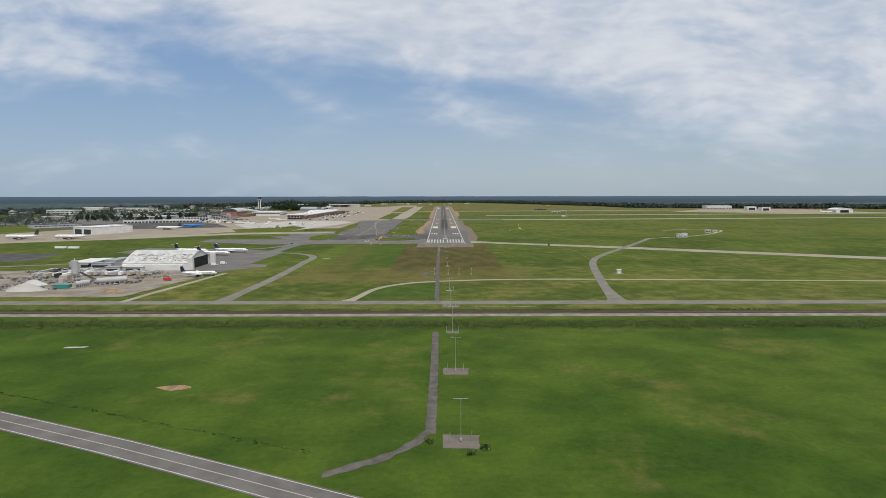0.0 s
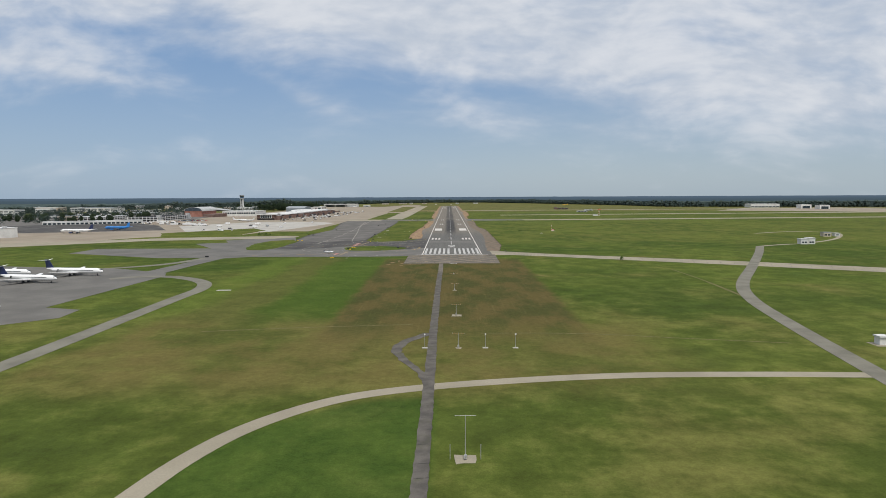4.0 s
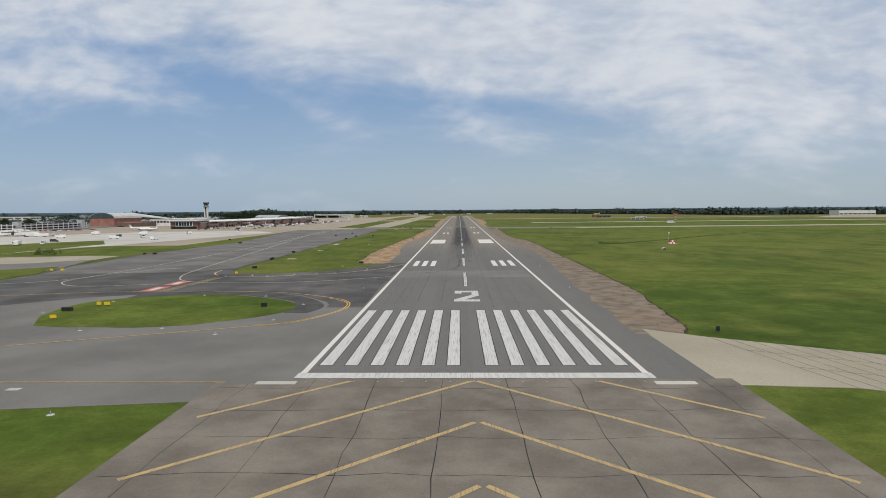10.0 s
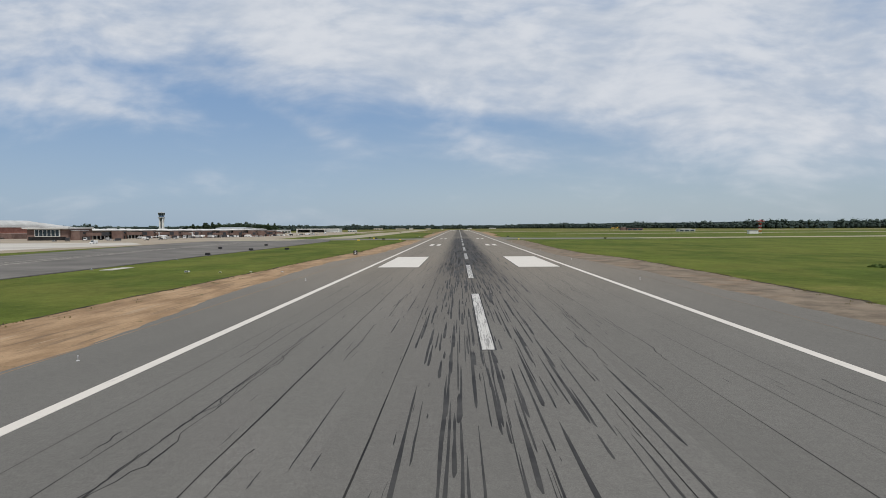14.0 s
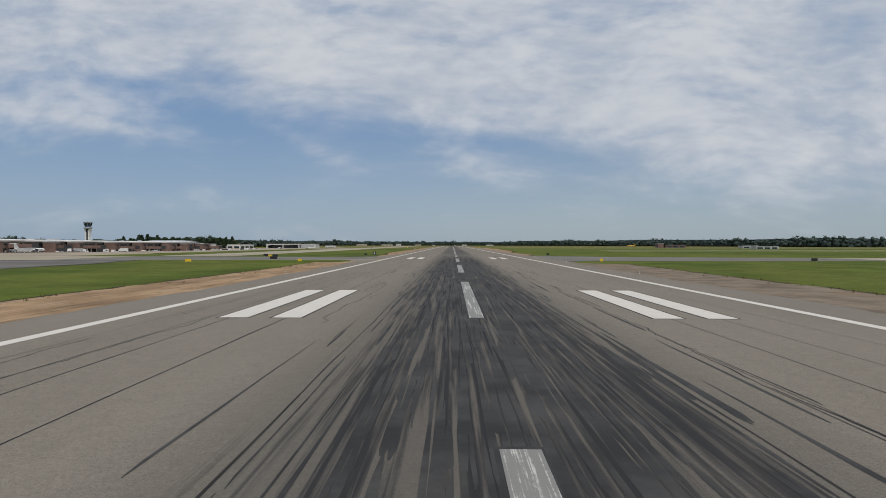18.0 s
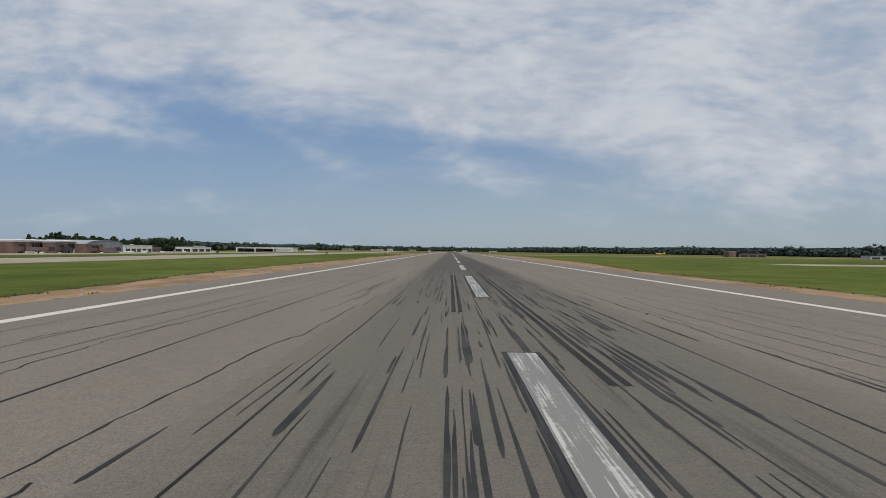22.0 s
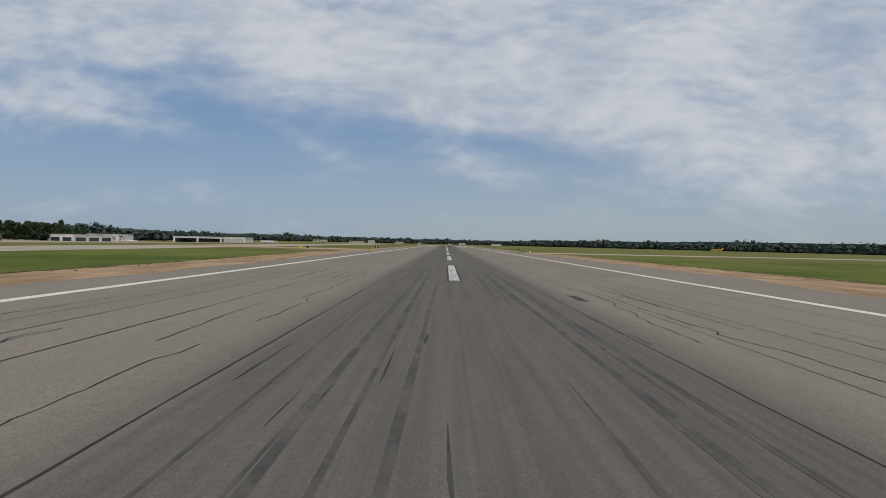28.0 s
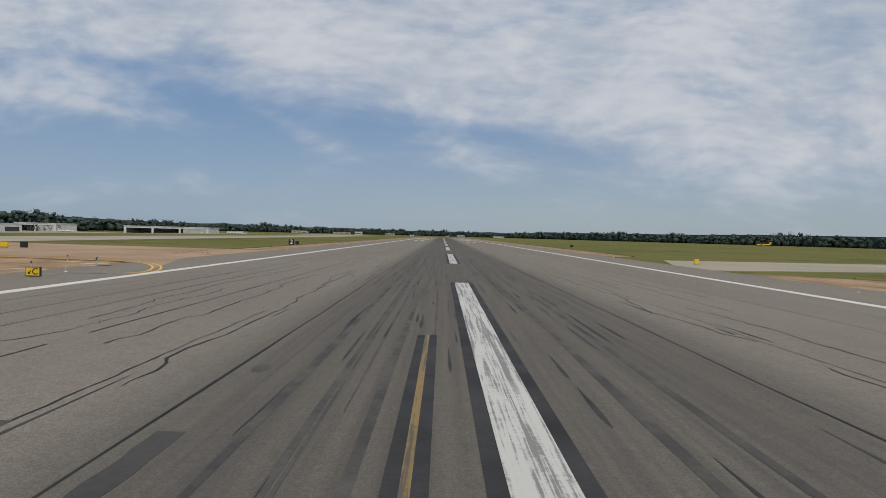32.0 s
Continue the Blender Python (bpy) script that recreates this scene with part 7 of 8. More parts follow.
# hangars beyond the terminal
arched("arched_hangar", -490, -434, 1372, 1452, 9.4, 14.8, SLATE_WALL, GREY_ROOF, "blue-grey hangar with an arched metal roof", "x")
block("maintenance_building", -490, -441, 1470, 1545, 9.0, WHITE_WALL, WHITE_ROOF, "white flat-roofed maintenance building", "building", (("e", 5, 0.2, 4.5), ("s", 3, 0.2, 5)), units=2)
block("maintenance_annex", -482, -443, 1546, 1577, 6.6, BROWN_BRICK, GREY_ROOF, "low brown annex beside the maintenance building", "building", (("e", 4, 0.3, 3.5),))
block("small_hangar", -500, -455, 1713, 1800, 8.2, WHITE_WALL, WHITE_ROOF, "small white hangar with dark doors", "hangar", (("e", 3, 0.2, 5.0), ("s", 3, 0.2, 5.0)))


def open_hangar(x0, x1, y0, y1, h, bays, label):
    t = thing("open_hangar", (x0 + x1) / 2, (y0 + y1) / 2, label, "hangar", "open hangars")
    w, d = (x1 - x0) / 2, (y1 - y0) / 2
    part("back_wall", Geo().box(-w, w, d - 0.5, d, 0, h), GREY_WALL, t)
    for s in (-1, 1):
        part("side_wall", Geo().box(min(s * w, s * (w - 0.6)), max(s * w, s * (w - 0.6)), -d, d - 0.52, 0, h), WHITE_WALL, t)
    part("roof", Geo().box(-w - 0.5, w + 0.5, -d - 0.5, d + 0.5, h, h + 0.9), WHITE_ROOF, t)
    part("lintel", Geo().box(-w + 0.62, w - 0.62, -d, -d + 0.6, h * 0.78, h), WHITE_WALL, t)
    for k in range(bays + 1):
        x = -w + 2.2 + (2 * w - 4.4) * k / bays
        part("pier", Geo().box(x - 1.6, x + 1.6, -d - 0.03, -d + 1.6, 0, h * 0.779), WHITE_WALL, t)
    part("closed_door", Geo().box(w - 2 * w / bays * 0.9, w - 3.9, -d + 0.3, -d + 0.5, 0, h * 0.779), GREY_WALL, t)
    part("floor_slab", Geo().box(-w, w, -d, d, -0.1, 0.09), GREY_ASPHALT, t)
    return t


open_hangar(-540, -397, 2172, 2222, 11.5, 3, "long grey open-fronted hangar with white piers")
open_hangar(-678, -612, 2105, 2160, 12, 2, "white open-fronted hangar with a dark interior")
block("ramp_building", -372, -345, 2190, 2215, 7, WHITE_WALL, WHITE_ROOF, "white ramp building beside the long hangar", "building", (("s", 5, 1, 4),))
for k, (x, y, w, h) in enumerate(((-300, 2420, 16, 5), (-225, 2500, 18, 4), (-120, 2520, 10, 4), (40, 2500, 8, 4), (130, 2560, 12, 3.5), (-180, 2440, 7, 6), (-60, 2320, 3, 2.4), (8, 2300, 3, 2.4))):
    block("distant_shed", x - w, x + w, y - 8, y + 8, h, rc.choice((WHITE_WALL, BEIGE_WALL)), WHITE_ROOF, "low white building near the far trees", "building", (("s", 3, 1.2, h * 0.6),), "distant sheds", parapet=0.25)

# open side buildings
block("long_shed", 946, 1036, 1470, 1510, 11, WHITE_WALL, WHITE_ROOF, "long white metal shed before the woods", "shed", (("s", 8, 1, 4),))
block("ramp_hangar", 1020, 1050, 1325, 1350, 11, WHITE_WALL, WHITE_ROOF, "white hangar with a dark door on the far ramp", "hangar", (("s", 1, 0.2, 7.5),), "far ramp hangars")
block("ramp_hangar", 1030, 1058, 1252, 1276, 10.5, WHITE_WALL, WHITE_ROOF, "white hangar with a dark door on the far ramp", "hangar", (("s", 1, 0.2, 7.5),), "far ramp hangars")
arched("ramp_arched_hangar", 1136, 1186, 1045, 1085, 8, 13.5, WHITE_WALL, WHITE_ROOF, "white arched hangar on the far ramp", "y", doors=(("-", 0.25, 0.75, 7.5),))
block("dark_shelter", 318, 348, 1335, 1355, 4.2, BROWN_BRICK, DARK_METAL, "dark brown shelter building on the field", "building", (("s", 3, 0.4, 3.0),))
block("shelter_annex", 308, 316, 1338, 1352, 6.2, BROWN_BRICK, GREY_ROOF, "brown annex beside the dark shelter", "building")
block("white_depot", 366, 386, 1195, 1207, 3.2, GREY_WALL, WHITE_ROOF, "low white depot on the field", "shed", (("s", 2, 0.3, 2.2),), "field depots", parapet=0.25)
block("white_depot", 318, 342, 1064, 1076, 3.0, GREY_WALL, WHITE_ROOF, "long low white depot on the field", "shed", (("s", 3, 0.3, 2.0),), "field depots", parapet=0.25)
block("field_hut", 306, 312, 82, 88, 4.2, WHITE_WALL, WHITE_ROOF, "white equipment hut beside a dirt track", "hut", (("s", 2, 1, 2.4),), "field huts")
block("field_hut", 313, 319, 83, 89, 5.0, WHITE_WALL, WHITE_ROOF, "white equipment hut beside a dirt track", "hut", (("s", 2, 1, 2.4),), "field huts")
block("field_hut", 383, 391, 176, 182, 4.0, BEIGE_WALL, GREY_ROOF, "beige equipment hut beside a dirt track", "hut", (("s", 2, 1, 2.4),), "field huts")
block("field_hut", 396, 401, 178, 183, 3.0, WHITE_WALL, WHITE_ROOF, "small white equipment hut", "hut", (("s", 1, 1, 2),), "field huts")
block("field_hut", 124, 126.6, -275, -272.6, 2.3, WHITE_WALL, WHITE_ROOF, "white square equipment hut on a pale pad", "hut", (("e", 1, 0.1, 1.9),), "field huts")
structure("hut_pad", Geo().box(122.6, 128, -276.4, -271.4, -0.1, 0.085), BEIGE_CONCRETE, "pale concrete pad under a hut")
# large white hangar on the left ramp
t = block("white_hangar", -527, -487, 155, 221, 10.5, WHITE_WALL, WHITE_ROOF, "large white metal hangar with dark doors", "hangar", (("s", 2, 0.3, 7.5),), units=2)
t.matrix_basis = place(-507, 188, 0, -24)
t = block("cargo_building", -716, -642, 332, 362, 6, GREY_WALL, DARK_ASPHALT, "long grey cargo building with a dark flat roof", "building", (("s", 12, 2.6, 3.8),), units=4)
t.matrix_basis = place(-680, 347, 0, 50)
t = block("cargo_canopy", -641, -501, 512, 524, 5.0, WHITE_WALL, WHITE_ROOF, "long white canopy building", "building", (("s", 22, 0.3, 3.0),))
t.matrix_basis = place(-571, 518, 0, 22)

# ---- aircraft ----


def aircraft(x, y, turn, length, tail, label, rear=True, body=None, span=None, group="parked airliners"):
    """Nose along +x before turning; origin under the middle of the cabin."""
    t = thing("airliner", x, y, label, "aircraft", group, turn=turn)
    body = body or WHITE
    rad = length * 0.047
    zc = rad * 1.75
    span = span or length * 0.82
    rings = []
    for u, k, dz_ in ((0.5, 0.06, -0.25), (0.485, 0.38, -0.18), (0.45, 0.74, -0.06), (0.40, 0.97, 0), (0.2, 1, 0), (-0.15, 1, 0), (-0.28, 0.92, 0.12), (-0.40, 0.6, 0.42), (-0.49, 0.2, 0.7), (-0.5, 0.08, 0.75)):
        rings.append([(u * length, rad * k * math.cos(6.283 * i / 14), zc + rad * dz_ + rad * k * math.sin(6.283 * i / 14)) for i in range(14)])
    part("fuselage", Geo().loft(rings), body, t, smooth_faces=True)
    part("cockpit_window", Geo().box(0.455 * length, 0.474 * length, -rad * 0.5, rad * 0.5, zc + rad * 0.28, zc + rad * 0.52), GLASS, t)
    for s in (-1, 1):
        part("window_line", Geo().box(-0.24 * length, 0.36 * length, min(s * rad * 0.955, s * rad * 1.01), max(s * rad * 0.955, s * rad * 1.01), zc + rad * 0.18, zc + rad * 0.32), GLASS, t)
        a0, zt = s * rad * 0.6, zc - rad * 0.5
        wing = Geo()
        wing.loft([[(0.1 * length, a0, zt), (-0.09 * length, a0, zt), (-0.09 * length, a0, zt - 0.35), (0.1 * length, a0, zt - 0.4)],
                   [(-0.1 * length, s * span / 2, zt + span * 0.05), (-0.145 * length, s * span / 2, zt + span * 0.05), (-0.145 * length, s * span / 2, zt + span * 0.05 - 0.12), (-0.1 * length, s * span / 2, zt + span * 0.05 - 0.14)]])
        part("wing", wing, GREY_WALL if body is not WHITE else WHITE, t)
        ze = zc + rad * (1.9 + length * 0.055 / rad if rear else 0.55)
        fin_top = zc + rad + length * 0.135
        zt2 = fin_top - 0.3 if rear else zc + rad * 0.7
        part("tailplane", Geo().loft([[(-0.44 * length, s * 0.1, zt2), (-0.5 * length, s * 0.1, zt2), (-0.5 * length, s * 0.1, zt2 - 0.2)], [(-0.49 * length, s * span * 0.19, zt2 + 0.2), (-0.52 * length, s * span * 0.19, zt2 + 0.2), (-0.52 * length, s * span * 0.19, zt2 + 0.1)]]), body, t)
        if rear:
            ex, ey, ez, er = -0.29 * length, s * rad * 1.55, zc + rad * 0.35, rad * 0.42
            part("pylon", Geo().box(ex - 1.2, ex + 1.2, min(s * rad * 0.8, ey), max(s * rad * 0.8, ey), ez - 0.15, ez + 0.15), body, t)
        else:
            ex, ey, ez, er = 0.08 * length, s * span * 0.17, zc - rad * 1.05, rad * 0.5
        pod = part("engine", Geo().tube((ex - length * 0.05, ey, ez), (ex + length * 0.05, ey, ez), er * 0.75, er, 12), tail if not rear else body, t)
        part("intake", Geo().tube((ex + length * 0.05, ey, ez), (ex + length * 0.05 + 0.03, ey, ez), er * 0.86, er * 0.84, 12), DARK_METAL, pod, "dark engine intake")
        part("main_gear", Geo().tube((-0.05 * length, s * rad * 1.1, 0.0), (-0.05 * length, s * rad * 1.1, zc - rad * 0.6), 0.2, n=6).box(-0.05 * length - 0.6, -0.05 * length + 0.6, s * rad * 1.1 - 0.3, s * rad * 1.1 + 0.3, 0, 1.1), DARK_METAL, t)
    part("tail_fin", Geo().loft([[(-0.36 * length, 0.2, zc + rad * 0.8), (-0.5 * length, 0.12, zc + rad * 0.8), (-0.5 * length, -0.12, zc + rad * 0.8), (-0.36 * length, -0.2, zc + rad * 0.8)],
                                 [(-0.45 * length, 0.1, zc + rad + length * 0.135), (-0.52 * length, 0.06, zc + rad + length * 0.135), (-0.52 * length, -0.06, zc + rad + length * 0.135), (-0.45 * length, -0.1, zc + rad + length * 0.135)]]), tail, t)
    part("nose_gear", Geo().tube((0.4 * length, 0, 0.3), (0.4 * length, 0, zc - rad * 0.8), 0.15, n=6).box(0.4 * length - 0.4, 0.4 * length + 0.4, -0.25, 0.25, 0, 0.8), DARK_METAL, t)
    return t


stout = aircraft(-177, -286, 14, 24, NAVY, "white rear-engined jet with a dark tail parked by the old hangar", True)
stout.scale = (1.0, 1.2, 1.2)
aircraft(-252, -116, -6, 34, NAVY, "white rear-engined airliner with a dark tail on the ramp", True)
aircraft(-221, -140, -8, 33, NAVY, "white rear-engined airliner with a dark tail on the ramp", True)
aircraft(-214, -112, -5, 34, NAVY, "white rear-engined airliner with a dark tail on the ramp", True)
aircraft(-548, 70, 176, 46, DARK_METAL, "large white cargo jet with a dark brown tail", False)
aircraft(-484, 70, 176, 46, DARK_METAL, "large white cargo jet with a dark brown tail", False)
aircraft(-450, 275, 175, 42, NAVY, "white airliner with a navy tail on the apron", False)
aircraft(-440, 346, 168, 38, BLUE, "bright blue airliner on the apron", False, BLUE)
for x, y, turn in ((-372, 622, 8), (-350, 598, 170), (-283, 740, 100), (-284, 822, 80), (-286, 1190, 100)):
    aircraft(x, y, turn, 24, WHITE if turn != 25 else NAVY, "white regional jet parked at the terminal", True)
aircraft(-585, 2080, -15, 20, WHITE, "small white business jet before the hangars", True, group="parked small jets")
aircraft(-560, 2060, 10, 17, WHITE, "small white business jet before the hangars", True, group="parked small jets")
aircraft(-400, 2130, 175, 18, WHITE, "small white business jet before the hangars", True, group="parked small jets")
aircraft(1110, 1048, 0, 34, WHITE, "white airliner parked by the far arched hangar", False)
aircraft(473, 2040, 180, 22, YELLOW, "yellow aircraft parked near the far woods", False, YELLOW, group="parked small jets")

# light aircraft waiting on the taxiway
t = thing("light_aircraft", -95, 15, "small white low-wing propeller aircraft on the taxiway", "aircraft", turn=12)
t.scale = (0.85,) * 3
part("fuselage", Geo().loft([[(u, k * math.cos(6.283 * i / 10), 1.25 + dz_ + k * math.sin(6.283 * i / 10)) for i in range(10)] for u, k, dz_ in ((4.1, 0.12, 0), (3.9, 0.42, 0), (2.4, 0.58, 0), (0.8, 0.62, 0.1), (-1.5, 0.45, 0.15), (-4.2, 0.14, 0.3))]), WHITE, t, smooth_faces=True)
part("canopy", Geo().loft([[(1.9, -0.5, 1.7), (1.9, 0.5, 1.7), (1.0, 0.42, 2.25), (1.0, -0.42, 2.25)], [(-0.9, -0.45, 1.75), (-0.9, 0.45, 1.75), (-0.4, 0.4, 2.25), (-0.4, -0.4, 2.25)]]), GLASS, t)
for s in (-1, 1):
    part("wing", Geo().loft([[(1.4, s * 0.4, 0.95), (-0.5, s * 0.4, 0.95), (-0.5, s * 0.4, 0.8), (1.4, s * 0.4, 0.75)], [(1.0, s * 5.6, 1.35), (-0.3, s * 5.6, 1.35), (-0.3, s * 5.6, 1.28), (1.0, s * 5.6, 1.26)]]), WHITE, t)
    part("wheel", Geo().tube((0.1, s * 1.5 - 0.1, 0.3), (0.1, s * 1.5 + 0.1, 0.3), 0.3, n=10), TYRE, t)
    part("gear_leg", Geo().tube((0.1, s * 1.5, 0.3), (0.2, s * 1.4, 0.9), 0.06, n=5), WHITE, t)
part("tailplane", Geo().box(-4.4, -3.6, -1.8, 1.8, 1.6, 1.68), WHITE, t)
part("tail_fin", Geo().loft([[(-3.2, -0.06, 1.6), (-3.2, 0.06, 1.6), (-4.4, 0.05, 1.6), (-4.4, -0.05, 1.6)], [(-4.0, -0.04, 3.0), (-4.0, 0.04, 3.0), (-4.6, 0.03, 3.0), (-4.6, -0.03, 3.0)]]), NAVY, t)
part("propeller", Geo().box(4.1, 4.16, -0.08, 0.08, 0.35, 2.15), DARK_METAL, t)
part("nose_wheel", Geo().tube((3.0, -0.08, 0.25), (3.0, 0.08, 0.25), 0.25, n=10).tube((3.0, 0, 0.25), (3.0, 0, 0.9), 0.05, n=5), TYRE, t)

# ---- vehicles and yard things ----


def vehicle(x, y, turn, kind, colour, label, group):
    t = thing("vehicle", x, y, label, "vehicle", group, turn=turn)
    L, W, H = {"truck": (7.5, 2.4, 2.9), "van": (5.2, 2.0, 2.2), "cart": (3.2, 1.6, 1.4), "trailer": (11, 2.4, 2.9)}[kind]
    if kind == "trailer":
        part("box_body", Geo().box(-L / 2, L / 2, -W / 2, W / 2, 1.0, H), colour, t)
    elif kind == "van":
        part("box_body", Geo().loft([[(x_, s * W / 2, z) for x_, z in ((-L / 2, 0.4), (L / 2, 0.4), (L / 2, 1.1), (L * 0.3, 1.25), (L * 0.16, H), (-L / 2, H))] for s in (-1, 1)]), colour, t)
        part("windscreen", Geo().loft([[(L * 0.305, s * W * 0.42, 1.27), (L * 0.17, s * W * 0.42, H - 0.1), (L * 0.19, s * W * 0.42, H - 0.06), (L * 0.325, s * W * 0.42, 1.3)] for s in (-1, 1)]), GLASS, t)
    else:
        part("box_body", Geo().box(-L / 2, L * 0.2, -W / 2, W / 2, 0.7, H), colour, t)
        part("cab", Geo().box(L * 0.22, L / 2, -W / 2 * 0.95, W / 2 * 0.95, 0.5, H * 0.82), WHITE, t)
        part("windscreen", Geo().box(L / 2, L / 2 + 0.05, -W * 0.4, W * 0.4, H * 0.45, H * 0.75), GLASS, t)
    for px in (-L * 0.32, L * 0.34):
        for s in (-1, 1):
            wheel = part("wheel", Geo().tube((px, s * W * 0.42, 0.45), (px, s * W * 0.52, 0.45), 0.45, n=10), TYRE, t)
            part("rim", Geo().tube((px, s * W * 0.52, 0.45), (px, s * W * 0.525, 0.45), 0.24, n=8), GALV, wheel, "grey wheel rim")
    return t


rv = random.Random(77)
for k in range(18):
    x = rv.uniform(-380, -195)
    y = rv.uniform(300, 540)
    if -x < 190 + (560 - y) * 0.2:
        continue
    vehicle(x, y, rv.uniform(0, 360), rv.choice(("truck", "van", "cart", "truck")), rv.choice((WHITE, WHITE, WHITE, GREY_WALL, DARK_METAL)), "work vehicle parked on the pale apron", "apron vehicles")
for k in range(84):
    y = rv.uniform(600, 1300)
    vehicle(-285 + rv.uniform(-12, 45), y, rv.uniform(0, 360), rv.choice(("cart", "van", "truck", "cart")), rv.choice((WHITE, GREY_WALL, DARK_METAL, DARK_METAL, GREY_WALL)), "ground service vehicle by the terminal", "ramp vehicles")
fleet = []
for k, (kind, paint) in enumerate((("trailer", WHITE), ("van", GREY_WALL), ("truck", WHITE), ("trailer", BEIGE_WALL), ("truck", DARK_METAL), ("van", WHITE), ("cart", DARK_METAL))):
    fleet.append(vehicle(-420 - 14 * k, 470 + 9 * k, 30 * k, kind, paint, "parked truck on the cargo apron", "cargo vehicles"))
for k in range(62):
    u, v_ = rv.random(), rv.gauss(0, 16)
    copy_thing(rv.choice(fleet), place(-365 - 145 * u, 470 + 150 * u + v_ - 30, 0.06, rv.choice((40, 130, 45, 60)) + rv.uniform(-12, 12)))


def car(x, y, turn, paint):
    t = thing("car", x, y, "small parked car on the tarmac", "car", "parked cars", z=0.06, turn=turn)
    part("body", Geo().loft([[(u, s_ * 0.86, z) for u, z in ((-2.1, 0.35), (2.1, 0.35), (2.15, 0.75), (1.1, 0.92), (-2.0, 0.95))] for s_ in (-1, 1)]), paint, t)
    part("cabin", Geo().loft([[(-1.8, s_ * 0.74, 0.95), (1.0, s_ * 0.74, 0.92), (0.3, s_ * 0.62, 1.45), (-1.3, s_ * 0.62, 1.45)] for s_ in (-1, 1)]), GLASS, t)
    for px in (-1.3, 1.35):
        for s_ in (-1, 1):
            part("wheel", Geo().tube((px, s_ * 0.7, 0.32), (px, s_ * 0.9, 0.32), 0.32, n=9), TYRE, t)
    return t


cars = [car(-478 + 3 * k, 596 + 4 * k, 90, paint) for k, paint in enumerate((WHITE, DARK_METAL, RED, GREY_WALL, NAVY))]
for k in range(55):
    row, slot = divmod(k, 14)
    if rv.random() < 0.85:
        copy_thing(rv.choice(cars), place(-452 - 9.5 * row + 3.0 * slot * 0.35, 600 + 3.1 * slot + 6 * row, 0.06, 92 + rv.uniform(-4, 4)))
for k in range(26):
    vehicle(-262 - 4.2 * (k % 9) + rv.uniform(-1, 1), -262 - 13 * (k // 9) + rv.uniform(-3, 3), 90 + rv.uniform(-9, 9), rv.choice(("trailer", "trailer", "truck")), rv.choice((WHITE, GREY_WALL, GREY_WALL, BEIGE_WALL, DARK_METAL)), "pale trailer parked in rows in the yard", "yard trailers")
for k in range(14):
    vehicle(-215 - 4.0 * k, -278 + rv.uniform(-4, 4), 80 + rv.uniform(-12, 12), rv.choice(("trailer", "truck")), rv.choice((WHITE, GREY_WALL, BEIGE_WALL)), "pale trailer parked in the yard", "yard trailers")
vehicle(-190, -307, 10, "van", RED, "red van parked on the yard dirt", "yard vehicles")
vehicle(-190, -222, 20, "van", WHITE, "white van by the hangar door", "yard vehicles")
vehicle(-186, -212, 10, "van", WHITE, "white van by the hangar door", "yard vehicles")
vehicle(-409, -72, 5, "trailer", WHITE, "white trailer on the service road", "yard vehicles")
vehicle(-394, -74, 5, "trailer", WHITE, "white trailer on the service road", "yard vehicles")
for k, (x, y, w, d, h) in enumerate(((-288, -218, 5, 17, 4.0), (-276, -207, 4.5, 13, 4.0), (-300, -214, 4, 15, 3.4), (-276, -232, 9, 3, 3.4), (-240, -252, 8, 2.4, 3.0), (-255, -254, 6, 2.4, 3.0))):
    block("yard_shed", x - w, x + w, y - d, y + d, h, GREY_WALL, GREY_ROOF if k % 2 else WHITE_ROOF, "pale metal storage shed in the yard", "shed", (("s", 1, 0.2, h * 0.6),), "yard sheds", parapet=0.3)
# horizontal tank on saddles
for x, y, turn, L, R in ((-220, -321, 36, 17, 1.8), (-232, -333, 70, 8, 1.6)):
    t = thing("storage_tank", x, y, "pale grey horizontal storage tank on saddles", "tank", "yard tanks", turn=turn)
    part("shell", Geo().loft([[(u, R * k * math.cos(6.283 * i / 16), R + 0.8 + R * k * math.sin(6.283 * i / 16)) for i in range(16)] for u, k in ((-L / 2 - 0.7, 0.4), (-L / 2, 1), (L / 2, 1), (L / 2 + 0.7, 0.4))]), GREY_WALL, t)
    for k in range(6):
        u = -L / 2 + L * (k + 0.5) / 6
        part("saddle", Geo().box(u - 0.3, u + 0.3, -R * 0.8, R * 0.8, 0, 1.5), GALV, t)
t = thing("batching_plant", -251, -309, "grey concrete batching plant with a silo and conveyors", "silo plant")
part("silo", Geo().tube((0, 0, 5), (0, 0, 14), 2.2, n=16), GREY_WALL, t)
part("silo_cone", Geo().tube((0, 0, 2.2), (0, 0, 5), 0.5, 2.2, 16), GREY_WALL, t)
part("silo_top", Geo().tube((0, 0, 14), (0, 0, 15.4), 0.5, 0.3, 8), GALV, t)
for px, py in ((-2, -2), (2, -2), (2, 2), (-2, 2)):
    part("leg", Geo().tube((px, py, 0), (px, py, 6), 0.22, n=6), GALV, t)
part("conveyor", Geo().add([(3, -1, 6), (3, 1, 6), (14, 1, 0.6), (14, -1, 0.6), (3, -1, 6.6), (3, 1, 6.6), (14, 1, 1.2), (14, -1, 1.2)], [(0, 1, 2, 3), (4, 7, 6, 5), (0, 3, 7, 4), (1, 5, 6, 2), (0, 4, 5, 1), (3, 2, 6, 7)]), DARK_METAL, t)
part("hopper", Geo().box(-9, -4, -3, 3, 0, 4.2), BEIGE_WALL, t)
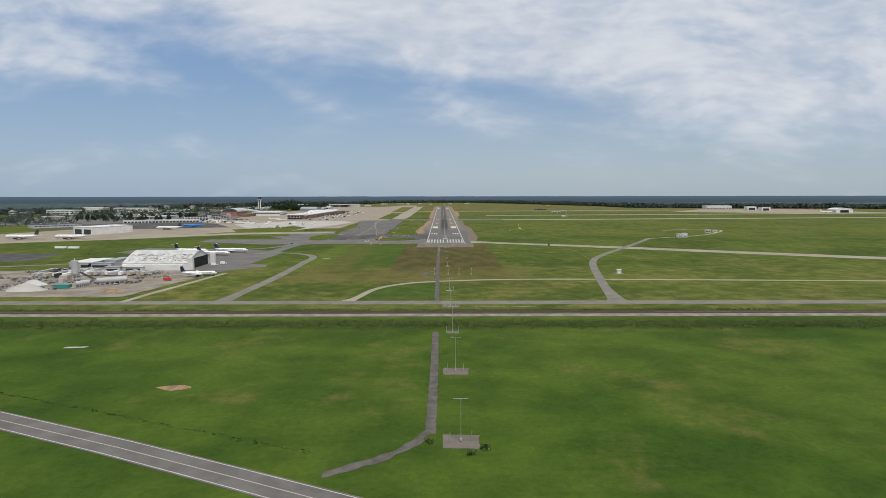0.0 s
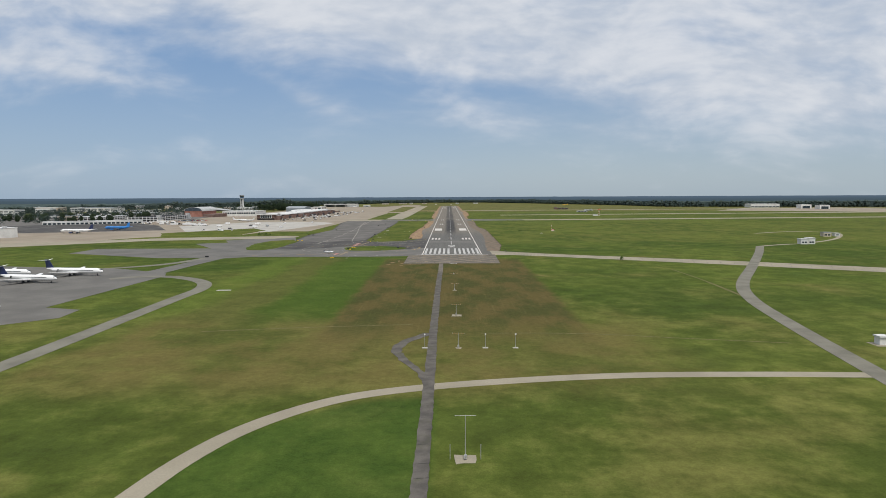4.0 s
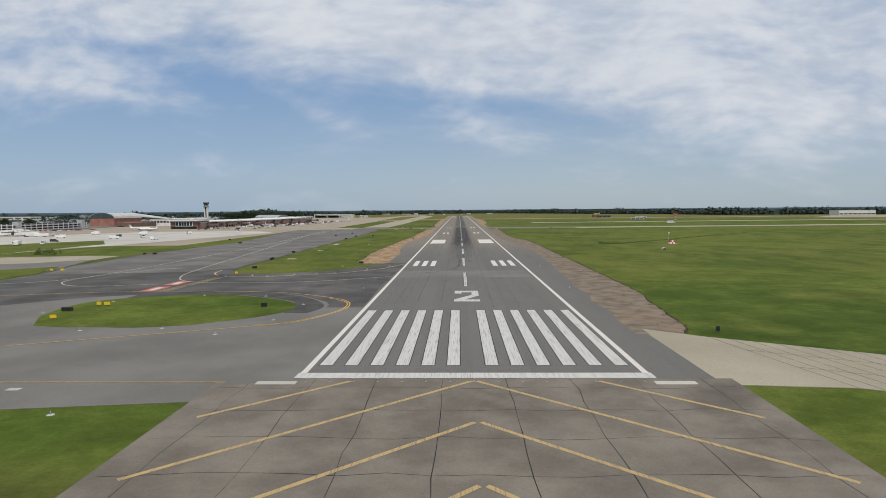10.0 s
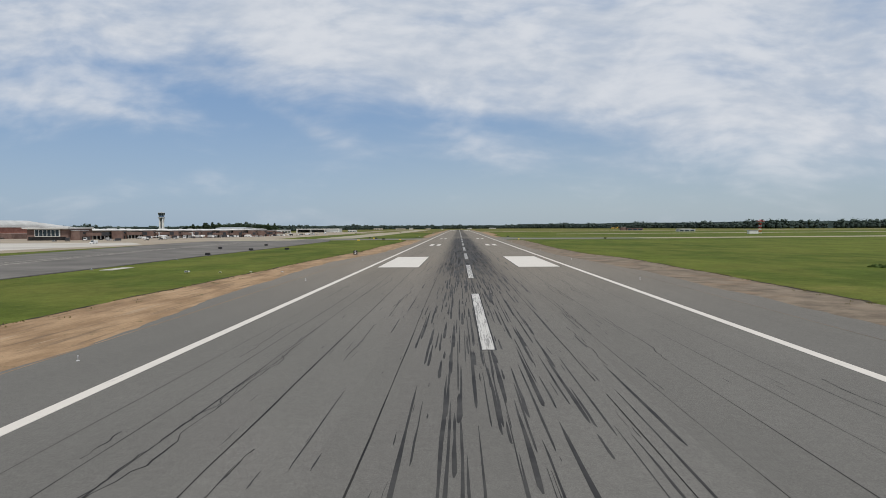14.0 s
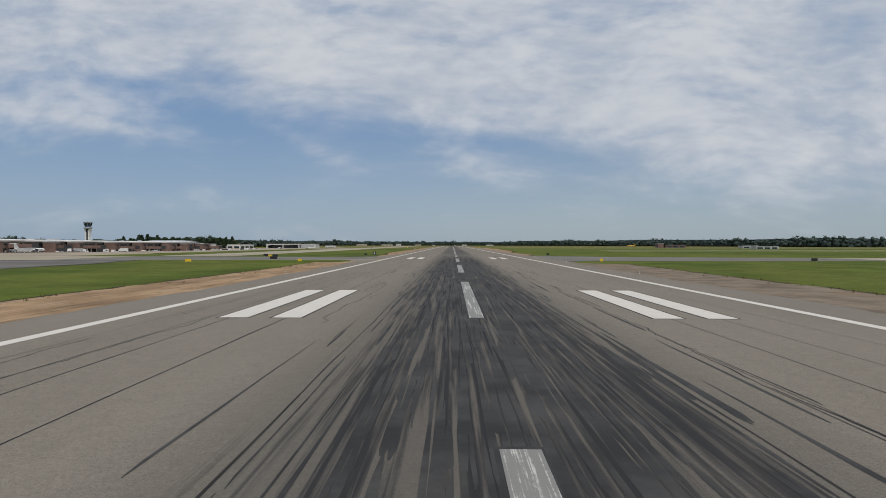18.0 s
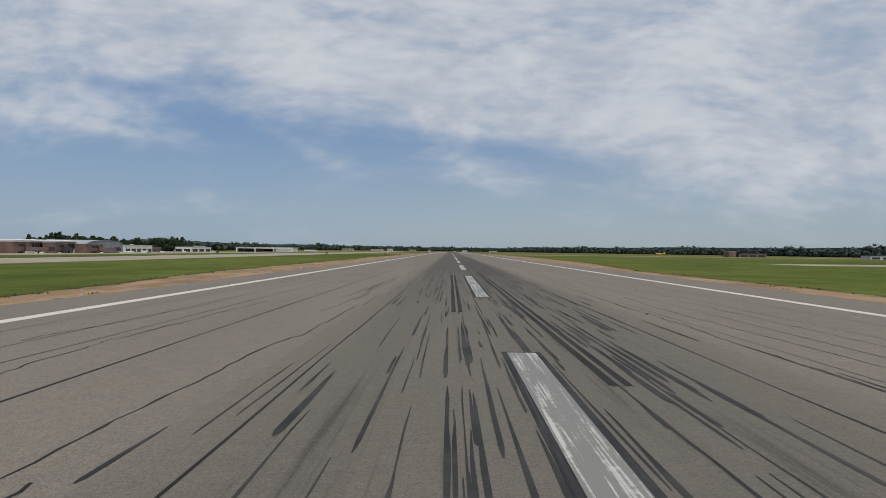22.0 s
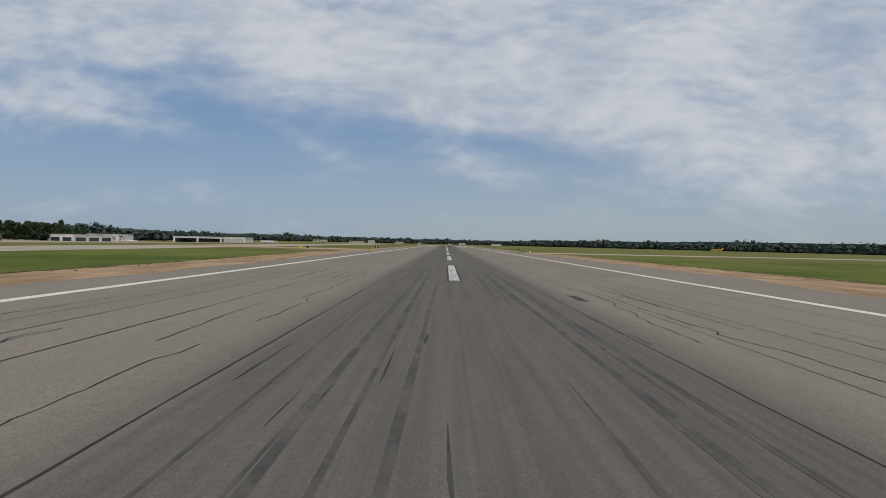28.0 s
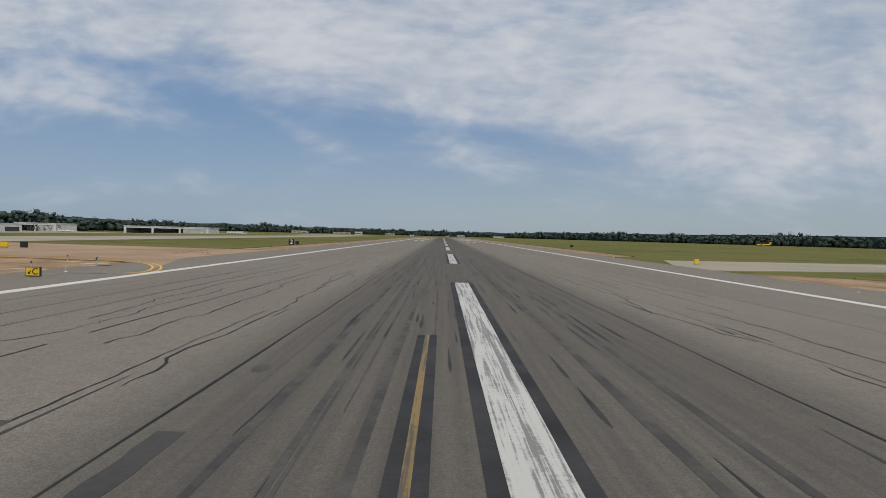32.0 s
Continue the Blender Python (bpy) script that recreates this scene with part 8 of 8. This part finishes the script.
part("control_cabin", Geo().box(-6, -3, -9, -6, 0, 3), GREY_WALL, t)
t = thing("skip", -240, -341, "teal steel waste skip in the yard", "skip")
part("tub", Geo().loft([[(-4, -1.4, 0.2), (4, -1.4, 0.2), (4, 1.4, 0.2), (-4, 1.4, 0.2)], [(-4.4, -1.6, 2.6), (4.4, -1.6, 2.6), (4.4, 1.6, 2.6), (-4.4, 1.6, 2.6)]]), TEAL, t)
part("rim", Geo().box(-4.5, 4.5, -1.7, -1.5, 2.5, 2.7), TEAL, t)
for x, y, w, h, mat in ((-258, -348, 12, 4.5, PALE_CONCRETE), (-268, -326, 9, 3.5, GREY_WALL), (-203, -352, 8, 1.2, SAND), (-296, -336, 15, 4.5, DIRT)):
    r_ = random.Random(int(-x))
    rings = [[(w * k * r_.uniform(0.85, 1.1) * math.cos(6.283 * i / 18), w * 0.6 * k * r_.uniform(0.85, 1.1) * math.sin(6.283 * i / 18), z) for i in range(18)] for z, k in ((0, 1), (h * 0.4, 0.72), (h * 0.8, 0.36), (h, 0.08))]
    p = part("spoil_heap", Geo().loft(rings), mat)
    p.matrix_basis = place(x, y)
    tagged(p, "pale heap of sand and rubble in the yard", "heap", "spoil heaps")

# loose building materials in the yard
g = Geo()
rq = random.Random(90)
for k in range(420):
    x, y = rq.uniform(-330, -196), rq.uniform(-352, -262)
    if noise.noise((x / 16, y / 12, 5)) < 0.02 or (x > -235 and y < -325):
        continue
    w, d, h, a = rq.uniform(0.4, 3.0), rq.uniform(0.3, 1.2), rq.uniform(0.4, 2.0), rq.uniform(-0.5, 0.5)
    c, s = math.cos(a), math.sin(a)
    n0 = len(g.v)
    g.box(-w, w, -d, d, 0, h)
    g.v[n0:] = [(x + px * c - py * s, y + px * s + py * c, pz) for px, py, pz in g.v[n0:]]
tagged(part("building_materials", g, surface("stacked_materials", (0.06, 0.055, 0.05), (0.36, 0.34, 0.31), 2.5, 0.4)), "stacks of pipes, pallets and grey rubble on the yard dirt", "materials", kind="stuff")
